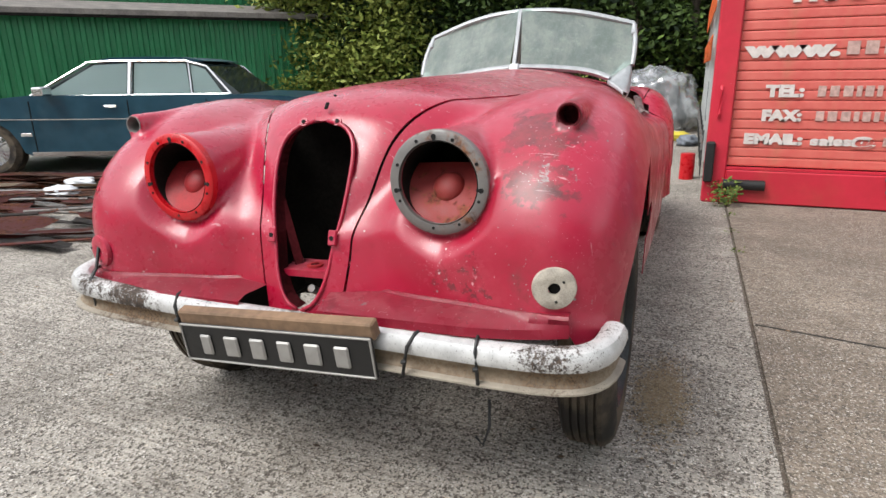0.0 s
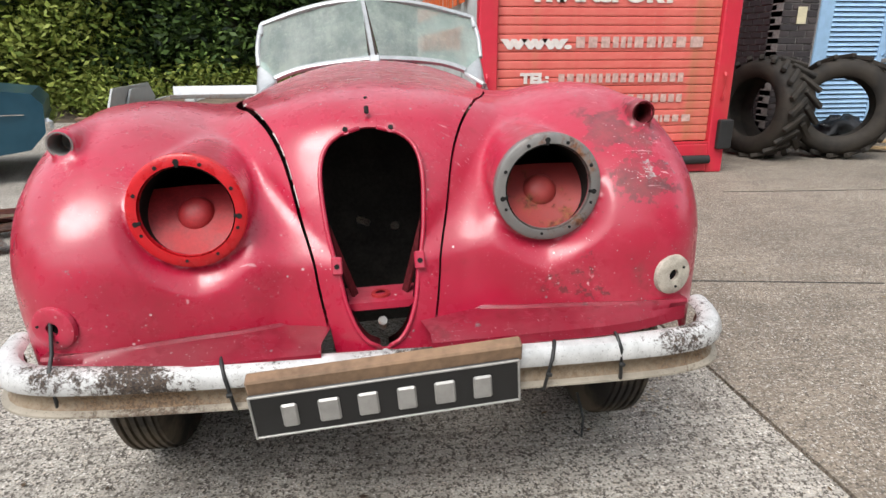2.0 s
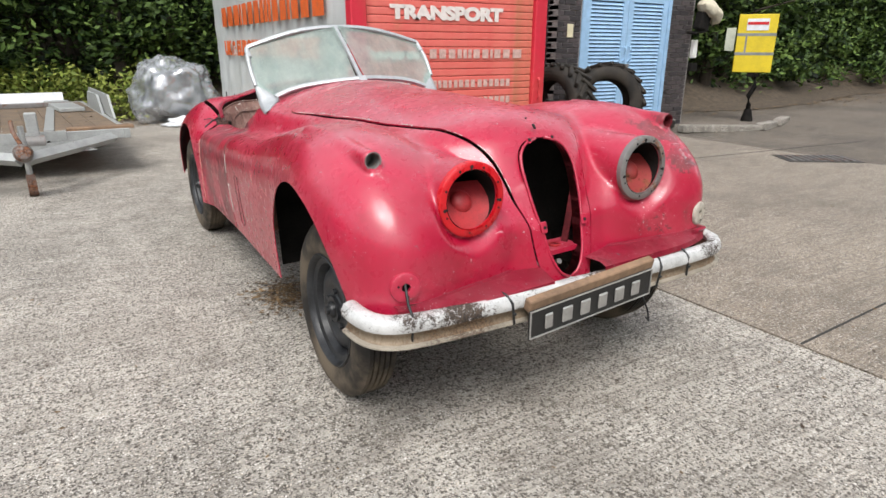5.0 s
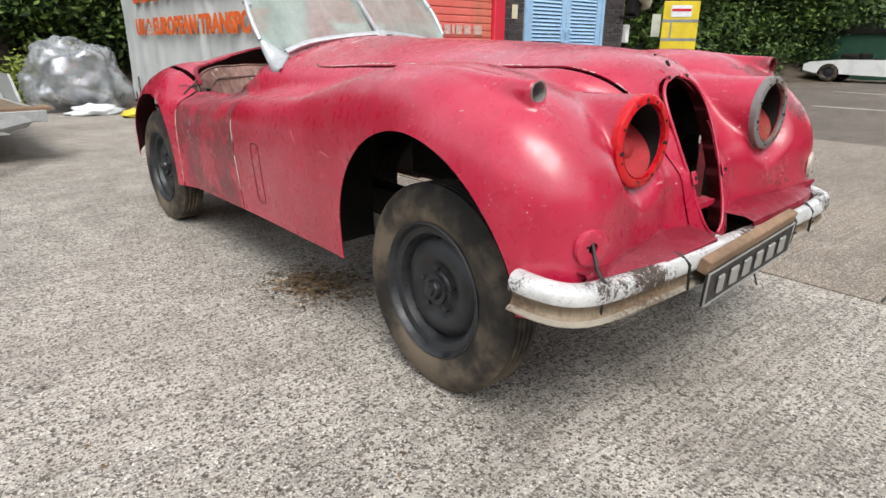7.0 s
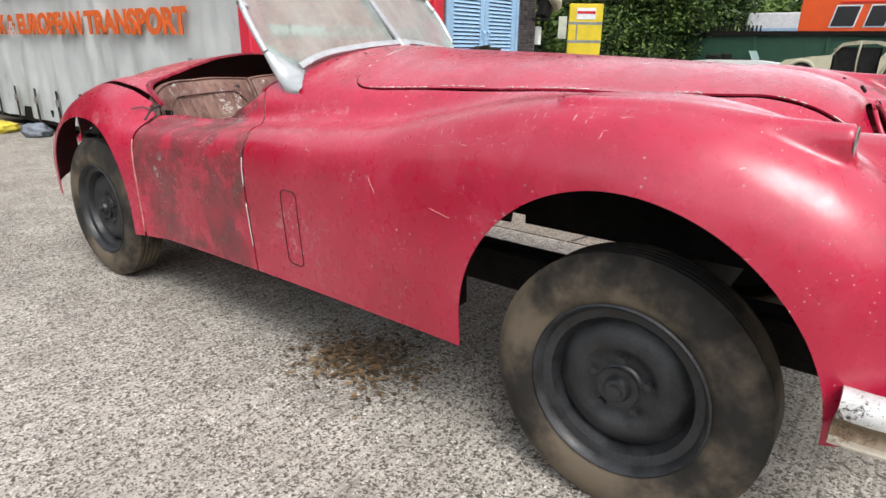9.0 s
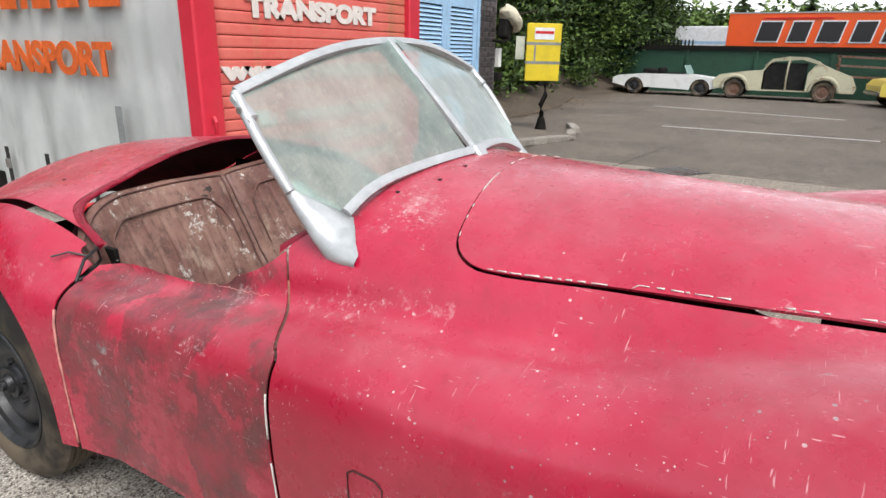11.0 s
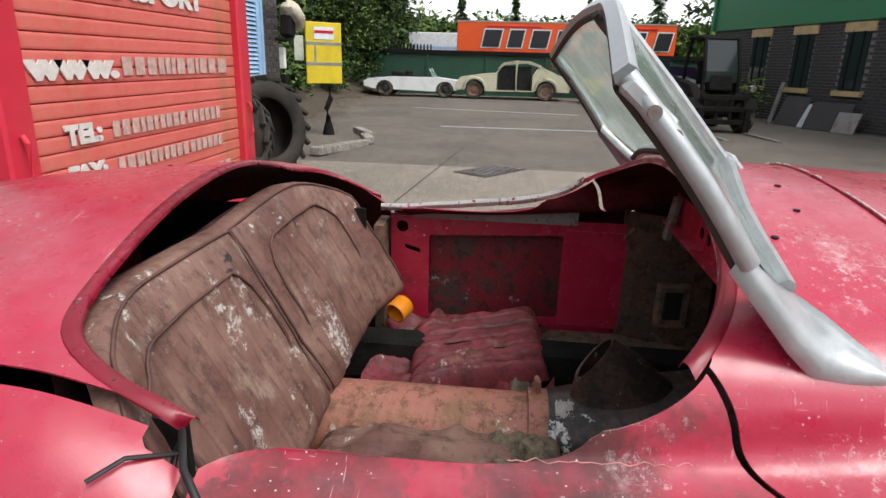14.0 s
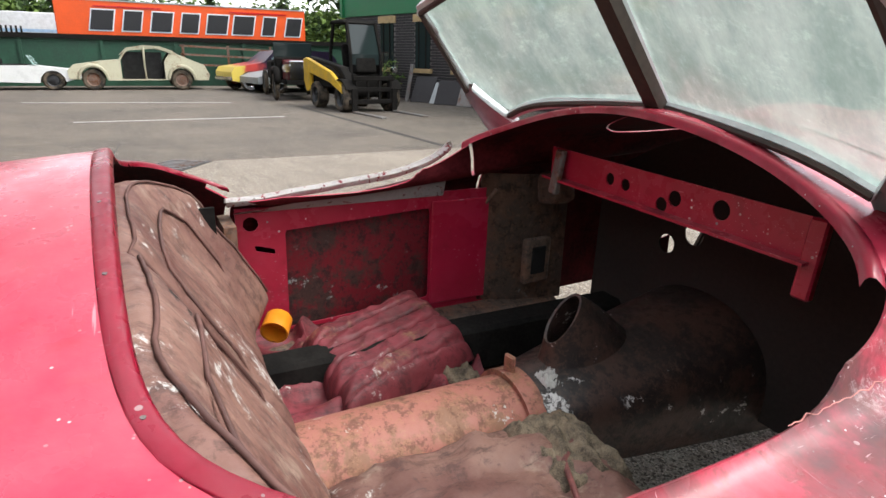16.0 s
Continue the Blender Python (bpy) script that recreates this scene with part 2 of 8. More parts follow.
def plain(name, color, rough=0.6, metal=0.0, vary=0.25, scale=6.0, bump=0.1):
    """A painted or bare surface with fine and broad variation."""
    m = Mat(name, rough, metal)
    a, b = m.noise(scale, 5), m.noise(scale * 9, 3)
    k = m.math("ADD", m.math("MULTIPLY", a, 0.65), m.math("MULTIPLY", b, 0.35))
    dark, light = tuple(c * (1 - vary) for c in color), tuple(min(1, c * (1 + vary)) for c in color)
    m.color(m.mix(m.step(k, 0.3, 0.7), dark, light))
    m.rough(m.step(a, 0.3, 0.7, max(0.05, rough - 0.1), min(1, rough + 0.12)))
    if bump:
        m.bump(b, bump, 0.004)
    return m.m


# ---- materials ----
def red_paint(name, grime=0.0, chips=1.0, fade=0.5, rough=0.30, soot=(), bare=(), white=()):
    """Old crimson cellulose: faded, scratched and chipped to pale primer, with sooty grime. soot, bare and white list patches (centre, size)."""
    m = Mat(name, rough)
    broad, fine, speck = m.noise(2.3, 4), m.noise(26, 5), m.noise(160, 2)
    c = m.mix(m.step(broad, 0.32, 0.68), (0.335, 0.0040, 0.027), (0.43, 0.0090, 0.044))
    c = m.mix(m.math("MULTIPLY", m.step(m.noise(7, 6, 0.65), 0.50, 0.74), fade * 0.55), c, (0.50, 0.075, 0.105))
    c = m.mix(m.step(m.noise(1.4, 5, 0.7), 0.42, 0.75, 0.0, 0.07), c, (0.55, 0.30, 0.31))
    c = m.mix(m.math("MULTIPLY", m.step(fine, 0.55, 0.75), 0.35), c, (0.24, 0.006, 0.016))
    # sooty patches with ragged edges
    g = m.step(m.math("ADD", m.math("MULTIPLY", m.noise(3.1, 5, 0.6), 0.7), m.math("MULTIPLY", m.noise(13, 5, 0.7), 0.3)), 0.66 - 0.2 * grime, 0.80 - 0.2 * grime)
    g = m.math("MULTIPLY", g, 0.92 if grime else 0.2)
    for centre, size in soot:
        g = m.math("MAXIMUM", g, m.math("MULTIPLY", m.spot(centre, size * 1.15, 2.4), m.step(m.noise(10, 7, 0.75), 0.25, 0.75, 0.20, 0.85)))
    c = m.mix(g, c, m.mix(m.step(fine, 0.4, 0.65), (0.034, 0.020, 0.018), (0.115, 0.036, 0.032)))
    # fine scratches along the car and across it
    s1 = m.step(m.noise(9, 2, 0.5, m.coords((1.0, 26, 4), rot=(0, 0, 24))), 0.69, 0.73)
    s2 = m.step(m.noise(9, 2, 0.5, m.coords((22, 2.0, 30), rot=(35, 0, 0))), 0.69, 0.73)
    s = m.math("MULTIPLY", m.math("MAXIMUM", s1, s2), m.step(m.noise(3.7, 3), 0.48, 0.60))
    c = m.mix(m.math("MULTIPLY", s, 0.6 * chips), c, (0.72, 0.46, 0.48))
    # chips down to primer
    k1 = m.math("MULTIPLY", m.step(m.cells(34), 0.12, 0.09), m.step(m.noise(5.3, 3), 0.52, 0.60))
    k3 = m.math("MULTIPLY", m.step(m.cells(75), 0.12, 0.09), m.step(m.noise(6.1, 3), 0.50, 0.60))
    k2 = m.math("MULTIPLY", m.step(m.noise(17, 6, 0.7), 0.69, 0.705), m.step(m.noise(2.9, 3), 0.50, 0.58))
    k = m.math("MULTIPLY", m.math("MAXIMUM", m.math("MAXIMUM", k1, k3), k2), min(1.0, chips))
    flake = m.mix(m.step(m.noise(4.1, 2), 0.45, 0.58), (0.62, 0.50, 0.49), (0.24, 0.22, 0.22))
    c = m.mix(k, c, flake)
    for centre, size in bare:
        b = m.math("MULTIPLY", m.spot(centre, size, 2.2), m.step(m.noise(80, 6, 0.75), 0.42, 0.56, 0.0, 0.8))
        c = m.mix(b, c, m.mix(m.step(fine, 0.42, 0.6), (0.17, 0.17, 0.18), (0.36, 0.35, 0.34)))
        k = m.math("MAXIMUM", k, b)
    rubbed = m.math("MAXIMUM", m.step(m.noise(75, 6, 0.8), 0.53, 0.66), m.math("MULTIPLY", m.step(m.noise(16, 6, 0.75), 0.52, 0.66), 0.55))
    for centre, size in white:
        along = (1, 0.4, 1) if size < 0.045 else (1, 1, 1)
        b = m.math("MULTIPLY", m.spot(centre, size, 2.6, along), rubbed)
        c = m.mix(m.math("MULTIPLY", b, 0.55), c, (0.68, 0.54, 0.54))
        k = m.math("MAXIMUM", k, b)
    # pale dust tone that also paints the sky's sheen on upward faces
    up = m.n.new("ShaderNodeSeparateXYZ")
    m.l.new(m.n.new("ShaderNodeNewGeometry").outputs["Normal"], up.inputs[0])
    dust_sheen = m.math("MULTIPLY", m.step(up.outputs[2], 0.72, 1.0), m.step(m.noise(3.3, 6, 0.75), 0.34, 0.72, 0.0, 0.12))
    c = m.mix(dust_sheen, c, (0.60, 0.43, 0.44))
    m.color(c)
    m.set("Coat Weight", 0.5)
    m.set("Coat Roughness", m.step(m.noise(5, 5, 0.7), 0.3, 0.7, 0.17, 0.32))
    r = m.step(fine, 0.3, 0.7, rough - 0.06, rough + 0.12)
    m.rough(m.math("ADD", r, m.math("MULTIPLY", m.math("MAXIMUM", g, k), 0.35)))
    m.bump(broad, 0.25, 0.02)
    m.bump(m.math("ADD", m.math("MULTIPLY", speck, 0.25), m.math("MULTIPLY", k, -1.0)), 0.25, 0.003)
    return m.m


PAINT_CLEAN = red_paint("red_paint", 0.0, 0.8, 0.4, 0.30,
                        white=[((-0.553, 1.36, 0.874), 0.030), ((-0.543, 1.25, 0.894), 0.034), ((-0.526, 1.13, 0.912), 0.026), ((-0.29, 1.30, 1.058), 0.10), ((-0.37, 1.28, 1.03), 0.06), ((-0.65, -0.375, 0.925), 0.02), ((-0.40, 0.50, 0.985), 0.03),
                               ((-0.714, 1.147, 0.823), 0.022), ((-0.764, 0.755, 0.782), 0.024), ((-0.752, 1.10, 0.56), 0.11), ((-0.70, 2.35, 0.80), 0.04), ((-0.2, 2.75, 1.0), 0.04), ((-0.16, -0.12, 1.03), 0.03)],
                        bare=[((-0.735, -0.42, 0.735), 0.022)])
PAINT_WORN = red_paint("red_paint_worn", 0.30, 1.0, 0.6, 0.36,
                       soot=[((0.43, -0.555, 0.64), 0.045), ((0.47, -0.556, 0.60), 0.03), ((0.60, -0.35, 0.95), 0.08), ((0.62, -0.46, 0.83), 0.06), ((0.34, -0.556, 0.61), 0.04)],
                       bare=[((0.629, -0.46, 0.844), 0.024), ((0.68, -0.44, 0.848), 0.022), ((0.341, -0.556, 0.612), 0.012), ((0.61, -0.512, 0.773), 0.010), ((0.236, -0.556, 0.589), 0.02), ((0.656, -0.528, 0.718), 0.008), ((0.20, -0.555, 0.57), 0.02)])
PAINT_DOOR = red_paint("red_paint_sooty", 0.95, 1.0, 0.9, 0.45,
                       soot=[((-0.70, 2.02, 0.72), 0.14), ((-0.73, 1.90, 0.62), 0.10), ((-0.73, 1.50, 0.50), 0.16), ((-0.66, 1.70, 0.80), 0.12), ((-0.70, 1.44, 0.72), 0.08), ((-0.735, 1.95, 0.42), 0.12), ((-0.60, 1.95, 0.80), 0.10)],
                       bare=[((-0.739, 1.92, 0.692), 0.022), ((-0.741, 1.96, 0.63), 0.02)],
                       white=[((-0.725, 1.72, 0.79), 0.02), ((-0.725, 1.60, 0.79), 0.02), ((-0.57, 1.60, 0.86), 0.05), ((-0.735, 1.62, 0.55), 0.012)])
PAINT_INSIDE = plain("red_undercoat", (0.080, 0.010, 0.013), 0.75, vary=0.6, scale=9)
BRIGHT_RED = plain("bright_red_ring", (0.50, 0.006, 0.012), 0.32, vary=0.15, scale=30)
# black of undersealed parts, also used where shade is coloured in
BLACK = plain("black_underseal_and_shade", (0.012, 0.011, 0.010), 0.9, vary=0.6, scale=12)
for _m in (BLACK, PAINT_INSIDE):
    _m.node_tree.nodes["Principled BSDF"].inputs["Specular IOR Level"].default_value = 0.12


def rusty(name, base, rust_lo=0.55, rust_hi=0.7, rough=0.5, metal=0.0, pit=26.0, dark=(0.055, 0.020, 0.010), light=(0.22, 0.085, 0.035)):
    m = Mat(name, rough, metal)
    a, b = m.noise(3.2, 5, 0.65), m.noise(pit, 6, 0.7)
    k = m.step(m.math("ADD", m.math("MULTIPLY", a, 0.5), m.math("MULTIPLY", b, 0.5)), rust_lo, rust_hi)
    rust = m.mix(m.step(m.noise(60, 3), 0.35, 0.65), dark, light)
    m.color(m.mix(k, m.mix(m.step(b, 0.3, 0.7), tuple(c * 0.8 for c in base), base), rust))
    m.rough(m.math("ADD", m.step(b, 0.3, 0.7, rough - 0.08, rough + 0.1), m.math("MULTIPLY", k, 0.3)))
    m.set("Metallic", m.math("MULTIPLY", m.math("SUBTRACT", 1.0, k), metal))
    m.bump(b, 0.3, 0.004)
    return m.m


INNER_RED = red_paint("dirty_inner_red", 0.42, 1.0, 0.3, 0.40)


def rubber_mat(name="tyre_rubber", dirt=0.5):
    m = Mat(name, 0.72)
    a = m.noise(4.5, 5, 0.6)
    m.color(m.mix(m.math("MULTIPLY", m.step(a, 0.36, 0.62), dirt), (0.020, 0.018, 0.016), (0.165, 0.130, 0.092)))
    m.set("Specular IOR Level", 0.25)
    m.bump(m.noise(90, 3), 0.2, 0.002)
    return m.m


RUBBER, RUBBER_CLEAN = rubber_mat("tyre_rubber", 0.75), rubber_mat("tractor_rubber", 0.12)


def flaked(name, base, lo, hi, rough, metal, dark, mid):
    """Old plate: bright where it holds, freckled and in places eaten black-brown."""
    m = Mat(name, rough, metal)
    broad, fine, speck = m.noise(2.6, 4, 0.6), m.noise(70, 6, 0.8), m.noise(190, 4, 0.75)
    k = m.math("ADD", m.math("ADD", m.math("MULTIPLY", broad, 0.55), m.math("MULTIPLY", fine, 0.30)), m.math("MULTIPLY", speck, 0.15))
    k = m.step(k, lo, hi)
    freckle = m.math("MULTIPLY", m.step(m.cells(160), 0.20, 0.14), m.step(m.noise(9, 4), 0.40, 0.60))
    k = m.math("MAXIMUM", k, m.math("MULTIPLY", freckle, 0.8))
    clean = m.mix(m.step(m.noise(14, 5, 0.7), 0.35, 0.7), base, tuple(0.72 * c for c in base))
    m.color(m.mix(k, clean, m.mix(m.step(speck, 0.4, 0.6), dark, mid)))
    m.rough(m.math("ADD", m.step(fine, 0.3, 0.7, rough - 0.08, rough + 0.1), m.math("MULTIPLY", k, 0.4)))
    m.set("Metallic", m.math("MULTIPLY", m.math("SUBTRACT", 1.0, k), metal))
    m.bump(m.math("SUBTRACT", m.math("MULTIPLY", fine, 0.4), k), 0.35, 0.003)
    return m.m


CHROME = flaked("bumper_flaking_silver", (0.68, 0.68, 0.67), 0.535, 0.580, 0.34, 0.25, (0.020, 0.016, 0.014), (0.085, 0.058, 0.042))
CHROME_LOW = flaked("bumper_pitted_face", (0.27, 0.21, 0.145), 0.47, 0.60, 0.5, 0.2, (0.075, 0.047, 0.030), (0.20, 0.13, 0.075))
CHROME_LIP = flaked("bumper_dull_lip", (0.34, 0.30, 0.24), 0.55, 0.62, 0.45, 0.25, (0.050, 0.036, 0.026), (0.14, 0.10, 0.07))
BARE = rusty("bare_grey_metal", (0.22, 0.21, 0.20), 0.50, 0.62, 0.5, 0.3)
STEEL_BLACK = plain("black_steel_wheel", (0.018, 0.019, 0.021), 0.48, vary=0.7, scale=14, bump=0.2)
SCREEN_FRAME = rusty("pale_silver_frame", (0.46, 0.48, 0.49), 0.66, 0.80, 0.38, 0.35, 30, (0.12, 0.115, 0.11), (0.28, 0.27, 0.26))
ZIP_TIE = plain("black_nylon", (0.012, 0.012, 0.012), 0.45, vary=0.3)


def concrete(name, a, b, lines, stones=1.0):
    """Exposed-aggregate yard concrete with brushed lines."""
    m = Mat(name, 0.85)
    p = m.coords(kind="Object")
    broad, mid = m.noise(0.55, 6, 0.6, p), m.noise(4.5, 6, 0.65, p)
    c = m.mix(m.step(m.math("ADD", m.math("MULTIPLY", broad, 0.6), m.math("MULTIPLY", mid, 0.4)), 0.36, 0.64), a, b)
    tones = []
    for scale, lo in ((105, 0.58), (190, 0.45)):
        v = m.n.new("ShaderNodeTexVoronoi")
        v.inputs["Scale"].default_value = scale
        m.l.new(p, v.inputs["Vector"])
        tone = m.n.new("ShaderNodeSeparateColor")
        m.l.new(v.outputs["Color"], tone.inputs[0])
        inside = m.step(v.outputs["Distance"], 0.52, 0.36)
        pale = m.math("MULTIPLY", m.math("MULTIPLY", m.step(tone.outputs[0], lo, 0.95), inside), 0.95 * stones)
        c = m.mix(pale, c, m.mix(tone.outputs[2], (0.76, 0.73, 0.68), (0.58, 0.50, 0.40)))
        c = m.mix(m.math("MULTIPLY", m.step(tone.outputs[1], 0.74, 0.90), 0.85 * stones), c, (0.042, 0.033, 0.026))
        tones.append(v.outputs["Distance"])
    pit = m.step(m.noise(80, 6, 0.85, p), 0.55, 0.63)
    c = m.mix(m.math("MULTIPLY", pit, 0.88), c, (0.030, 0.025, 0.020))
    c = m.mix(m.math("MULTIPLY", m.step(m.noise(8, 6, 0.75, p), 0.52, 0.70), 0.35), c, (0.15, 0.125, 0.098))
    ln = m.noise(3.0, 3, 0.6, m.coords((0.55, 22.0, 1), rot=(0, 0, lines)))
    c = m.mix(m.math("MULTIPLY", m.step(ln, 0.50, 0.62), 0.42), c, (0.12, 0.105, 0.088))
    blot = m.step(m.noise(0.32, 6, 0.7, m.coords((1, 1.8, 1), rot=(0, 0, 15))), 0.50, 0.66)
    c = m.mix(m.math("MULTIPLY", blot, 0.38), c, (0.105, 0.088, 0.068))
    stain = m.step(m.noise(0.9, 5, 0.7, m.coords((1, 1, 1), rot=(0, 0, 40))), 0.60, 0.78)
    c = m.mix(m.math("MULTIPLY", stain, 0.5), c, (0.13, 0.118, 0.100))
    m.color(c)
    m.bump(ln, 0.35, 0.006)
    m.bump(m.math("ADD", tones[0], m.math("MULTIPLY", pit, -0.9)), 0.6, 0.005)
    return m.m


CONCRETE = concrete("yard_concrete", (0.27, 0.249, 0.217), (0.50, 0.463, 0.405), 12)
CONCRETE_DARK = concrete("worn_yard_surface", (0.185, 0.151, 0.115), (0.305, 0.253, 0.195), 78, 0.7)
YARD_FAR = concrete("dirty_brown_yard", (0.062, 0.048, 0.036), (0.150, 0.119, 0.089), 100, 0.45)


def leafy(name, a, b, c):
    m = Mat(name, 0.55)
    r = m.island()
    m.color(m.mix(m.step(r, 0.1, 0.9), m.mix(m.step(r, 0.0, 0.5), a, b), c))
    m.set("Specular IOR Level", 0.2)
    return m.m


LEAVES = leafy("mixed_green_leaves", (0.012, 0.028, 0.007), (0.045, 0.090, 0.020), (0.14, 0.21, 0.05))
# dark greens that also carry the shade in the wood's gaps
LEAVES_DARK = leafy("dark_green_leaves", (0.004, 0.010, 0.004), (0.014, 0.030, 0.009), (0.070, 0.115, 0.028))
LEAVES_YELLOW = leafy("yellow_green_leaves", (0.07, 0.105, 0.016), (0.13, 0.18, 0.03), (0.24, 0.27, 0.06))
BARK = plain("dark_bark", (0.07, 0.055, 0.042), 0.9, vary=0.4, scale=12, bump=0.6)
SOIL = plain("leaf_litter_soil", (0.075, 0.056, 0.038), 0.95, vary=0.6, scale=9, bump=0.8)

# ---- the sports car: one form for the whole body, cut into its panels ----
ROLL = 1.95
crest_z = spline([(-0.6, 1.035), (0.0, 1.035), (0.3, 1.012), (0.6, 0.950), (0.85, 0.895), (1.28, 0.862), (1.5, 0.838), (1.8, 0.812), (2.1, 0.80)])
wing_x = spline([(-0.6, 0.838), (-0.15, 0.838), (0.1, 0.822), (0.4, 0.788), (0.75, 0.775), (1.3, 0.752), (1.55, 0.748), (2.15, 0.738)])
spine_z = spline([(-0.40, 0.86), (-0.34, 0.955), (-0.30, 1.004), (-0.22, 1.036), (-0.1, 1.052), (0.1, 1.064), (0.6, 1.079), (1.0, 1.086), (1.35, 1.100), (1.6, 1.09), (2.2, 1.062), (2.5, 1.04), (3.0, 0.975), (3.3, 0.86), (3.5, 0.68)])
nose_y = spline([(0.30, -0.55), (0.52, -0.527), (0.65, -0.495), (0.80, -0.445), (0.90, -0.398), (0.97, -0.342), (1.02, -0.27), (1.08, -0.05)])
waist_x = spline([(-0.5, 0.30), (0.0, 0.43), (0.5, 0.48), (1.05, 0.525), (1.3, 0.548), (1.5, 0.555), (2.15, 0.575), (2.4, 0.60), (3.0, 0.57), (3.5, 0.42)])
rear_z = spline([(1.9, 0.74), (2.08, 0.815), (2.2, 0.89), (2.35, 0.95), (2.5, 0.965), (2.65, 0.945), (2.85, 0.875), (3.0, 0.79), (3.2, 0.64), (3.4, 0.52)])
rear_x = spline([(1.9, 0.70), (2.1, 0.742), (2.35, 0.775), (2.75, 0.775), (3.0, 0.735), (3.2, 0.66), (3.4, 0.52)])
seam_x = spline([(-0.58, 0.088), (-0.53, 0.100), (-0.51, 0.117), (-0.48, 0.138), (-0.44, 0.155), (-0.4, 0.172), (-0.34, 0.196), (-0.3, 0.215), (-0.15, 0.285), (0.0, 0.335), (0.2, 0.38), (0.5, 0.41), (0.8, 0.438), (1.0, 0.462), (1.3, 0.48)])
mouth_x = spline([(0.50, 0.060), (0.57, 0.073), (0.60, 0.079), (0.66, 0.088), (0.70, 0.097), (0.76, 0.108), (0.86, 0.117), (0.97, 0.122)])
door_front = spline([(0.50, 1.530), (0.56, 1.475), (0.62, 1.425), (0.695, 1.372), (0.72, 1.350), (0.82, 1.346)])
door_top = spline([(1.46, 1.20), (1.505, 0.965), (1.53, 0.935), (1.62, 0.885), (1.78, 0.856), (1.95, 0.838), (2.15, 0.822), (2.19, 0.86), (2.25, 1.2)])
sill_z = spline([(-0.6, 0.43), (-0.4, 0.43), (-0.3, 0.364), (0.41, 0.364), (1.32, 0.345), (2.15, 0.321), (2.3, 0.31), (2.7, 0.36), (3.5, 0.42)])
brow_y = spline([(0.0, 0.430), (0.17, 0.462), (0.30, 0.495), (0.45, 0.515), (0.60, 0.549), (0.68, 0.562), (0.9, 0.565)])
LAMP = (0.387, -0.478, 0.8375)
POD = (0.66, -0.357, 0.975)
FOG = (0.667, -0.545, 0.628)


def body(x, y, z):
    X = np.abs(x)
    n = 3.5 - 0.3 * np.clip(-y / 0.3, 0, 1) + 1.1 * np.clip((y - 0.25) / 0.6, 0, 1)
    fade = np.clip((0.75 - y) / 0.6, 0, 1)
    zc = 0.62 + 0.06 * np.clip(-y / 0.35, 0, 1)
    b = crest_z(y) - zc - 1.05 * fade * np.maximum(0.61 - X, 0) ** 2 * np.clip(1.6 - X * 1.5, 0.9, 1.05)
    e1 = (np.minimum(y, 0) / brow_y(X)) ** 2 + (np.maximum(z - zc, 0) / b) ** 2
    side = np.maximum(X + 0.05 * np.maximum(0.62 - z, 0) - 0.5, 0) / (wing_x(y) - 0.5)
    wing = ((e1 ** (n / 2) + side**n + 1e-9) ** (1 / n) - 1) * 0.32
    wing = np.maximum(wing, y - 2.25)
    mid = s_max(z - (spine_z(y) - 0.49 * X**2), nose_y(z) + 1.5 * X**2 - y, 0.05)
    mid = s_max(mid, X - waist_x(y), 0.09)
    br = np.maximum(rear_z(y) - 0.45, 0.05)
    rear = (((np.maximum(z - 0.45, 0) / br) ** 3 + (np.maximum(X - 0.45, 0) / np.maximum(rear_x(y) - 0.45, 0.05)) ** 3 + 1e-9) ** (1 / 3) - 1) * 0.35
    rear = s_max(s_max(rear, 2.0 - y, 0.05), y - 3.42, 0.05)
    f = s_min(wing, mid, 0.065)
    f = s_min(f, rear, 0.035)
    # the wing falls back round the lamp, which stands clear of it
    r = np.sqrt((X - LAMP[0]) ** 2 + (z - LAMP[2]) ** 2)
    steep = 0.95 + 1.6 * np.clip((X - LAMP[0]) / np.maximum(r, 0.02), 0, 1)
    f = s_max(f, (LAMP[1] + 0.026 - steep * (r - 0.119) - y) / np.hypot(1, steep), 0.016)
    lamp = np.sqrt((X - LAMP[0]) ** 2 + (z - LAMP[2] - 0.05 * np.clip(y + 0.3, 0, 1)) ** 2) - (0.119 - 0.02 * np.clip(y + 0.49, 0, 1))
    lamp = np.maximum(np.maximum(lamp, LAMP[1] - y), y - 0.3)
    f = s_min(f, lamp, 0.018)
    pod = np.sqrt((X - POD[0]) ** 2 + (z - POD[2] - 0.06 * (y - POD[1])) ** 2) - (0.031 - 0.03 * np.clip(y - POD[1], 0, 1))
    pod = np.maximum(np.maximum(pod, POD[1] - y), y - 0.2)
    f = s_min(f, pod, 0.022)
    return s_max(f, 0.28 - z, 0.01)


SKIN = surface(body, (-0.87, -0.62, 0.27), (0.87, 3.55, 1.16), 0.011)


def top_z(x, y):
    lo, hi = 0.5, 1.3
    for _ in range(26):
        m = (lo + hi) / 2
        lo, hi = (m, hi) if body(np.array([x]), np.array([y]), np.array([m]))[0] < 0 else (lo, m)
    return lo


def in_bonnet(x, y, z):
    X = np.abs(x)
    return s_min(seam_x(y) - X, 1.192 - 0.35 * X**2 - y, 0.09)


def in_mouth(x, y, z):
    """Positive inside the grille opening."""
    X = np.abs(x)
    w = mouth_x(z) * np.clip(1 - (np.abs(z - 0.738) / 0.234) ** 6, 0, 1) ** 0.5
    return np.where((y < -0.2) & (np.abs(z - 0.738) < 0.234), w - X, -np.abs(X) - 0.02)


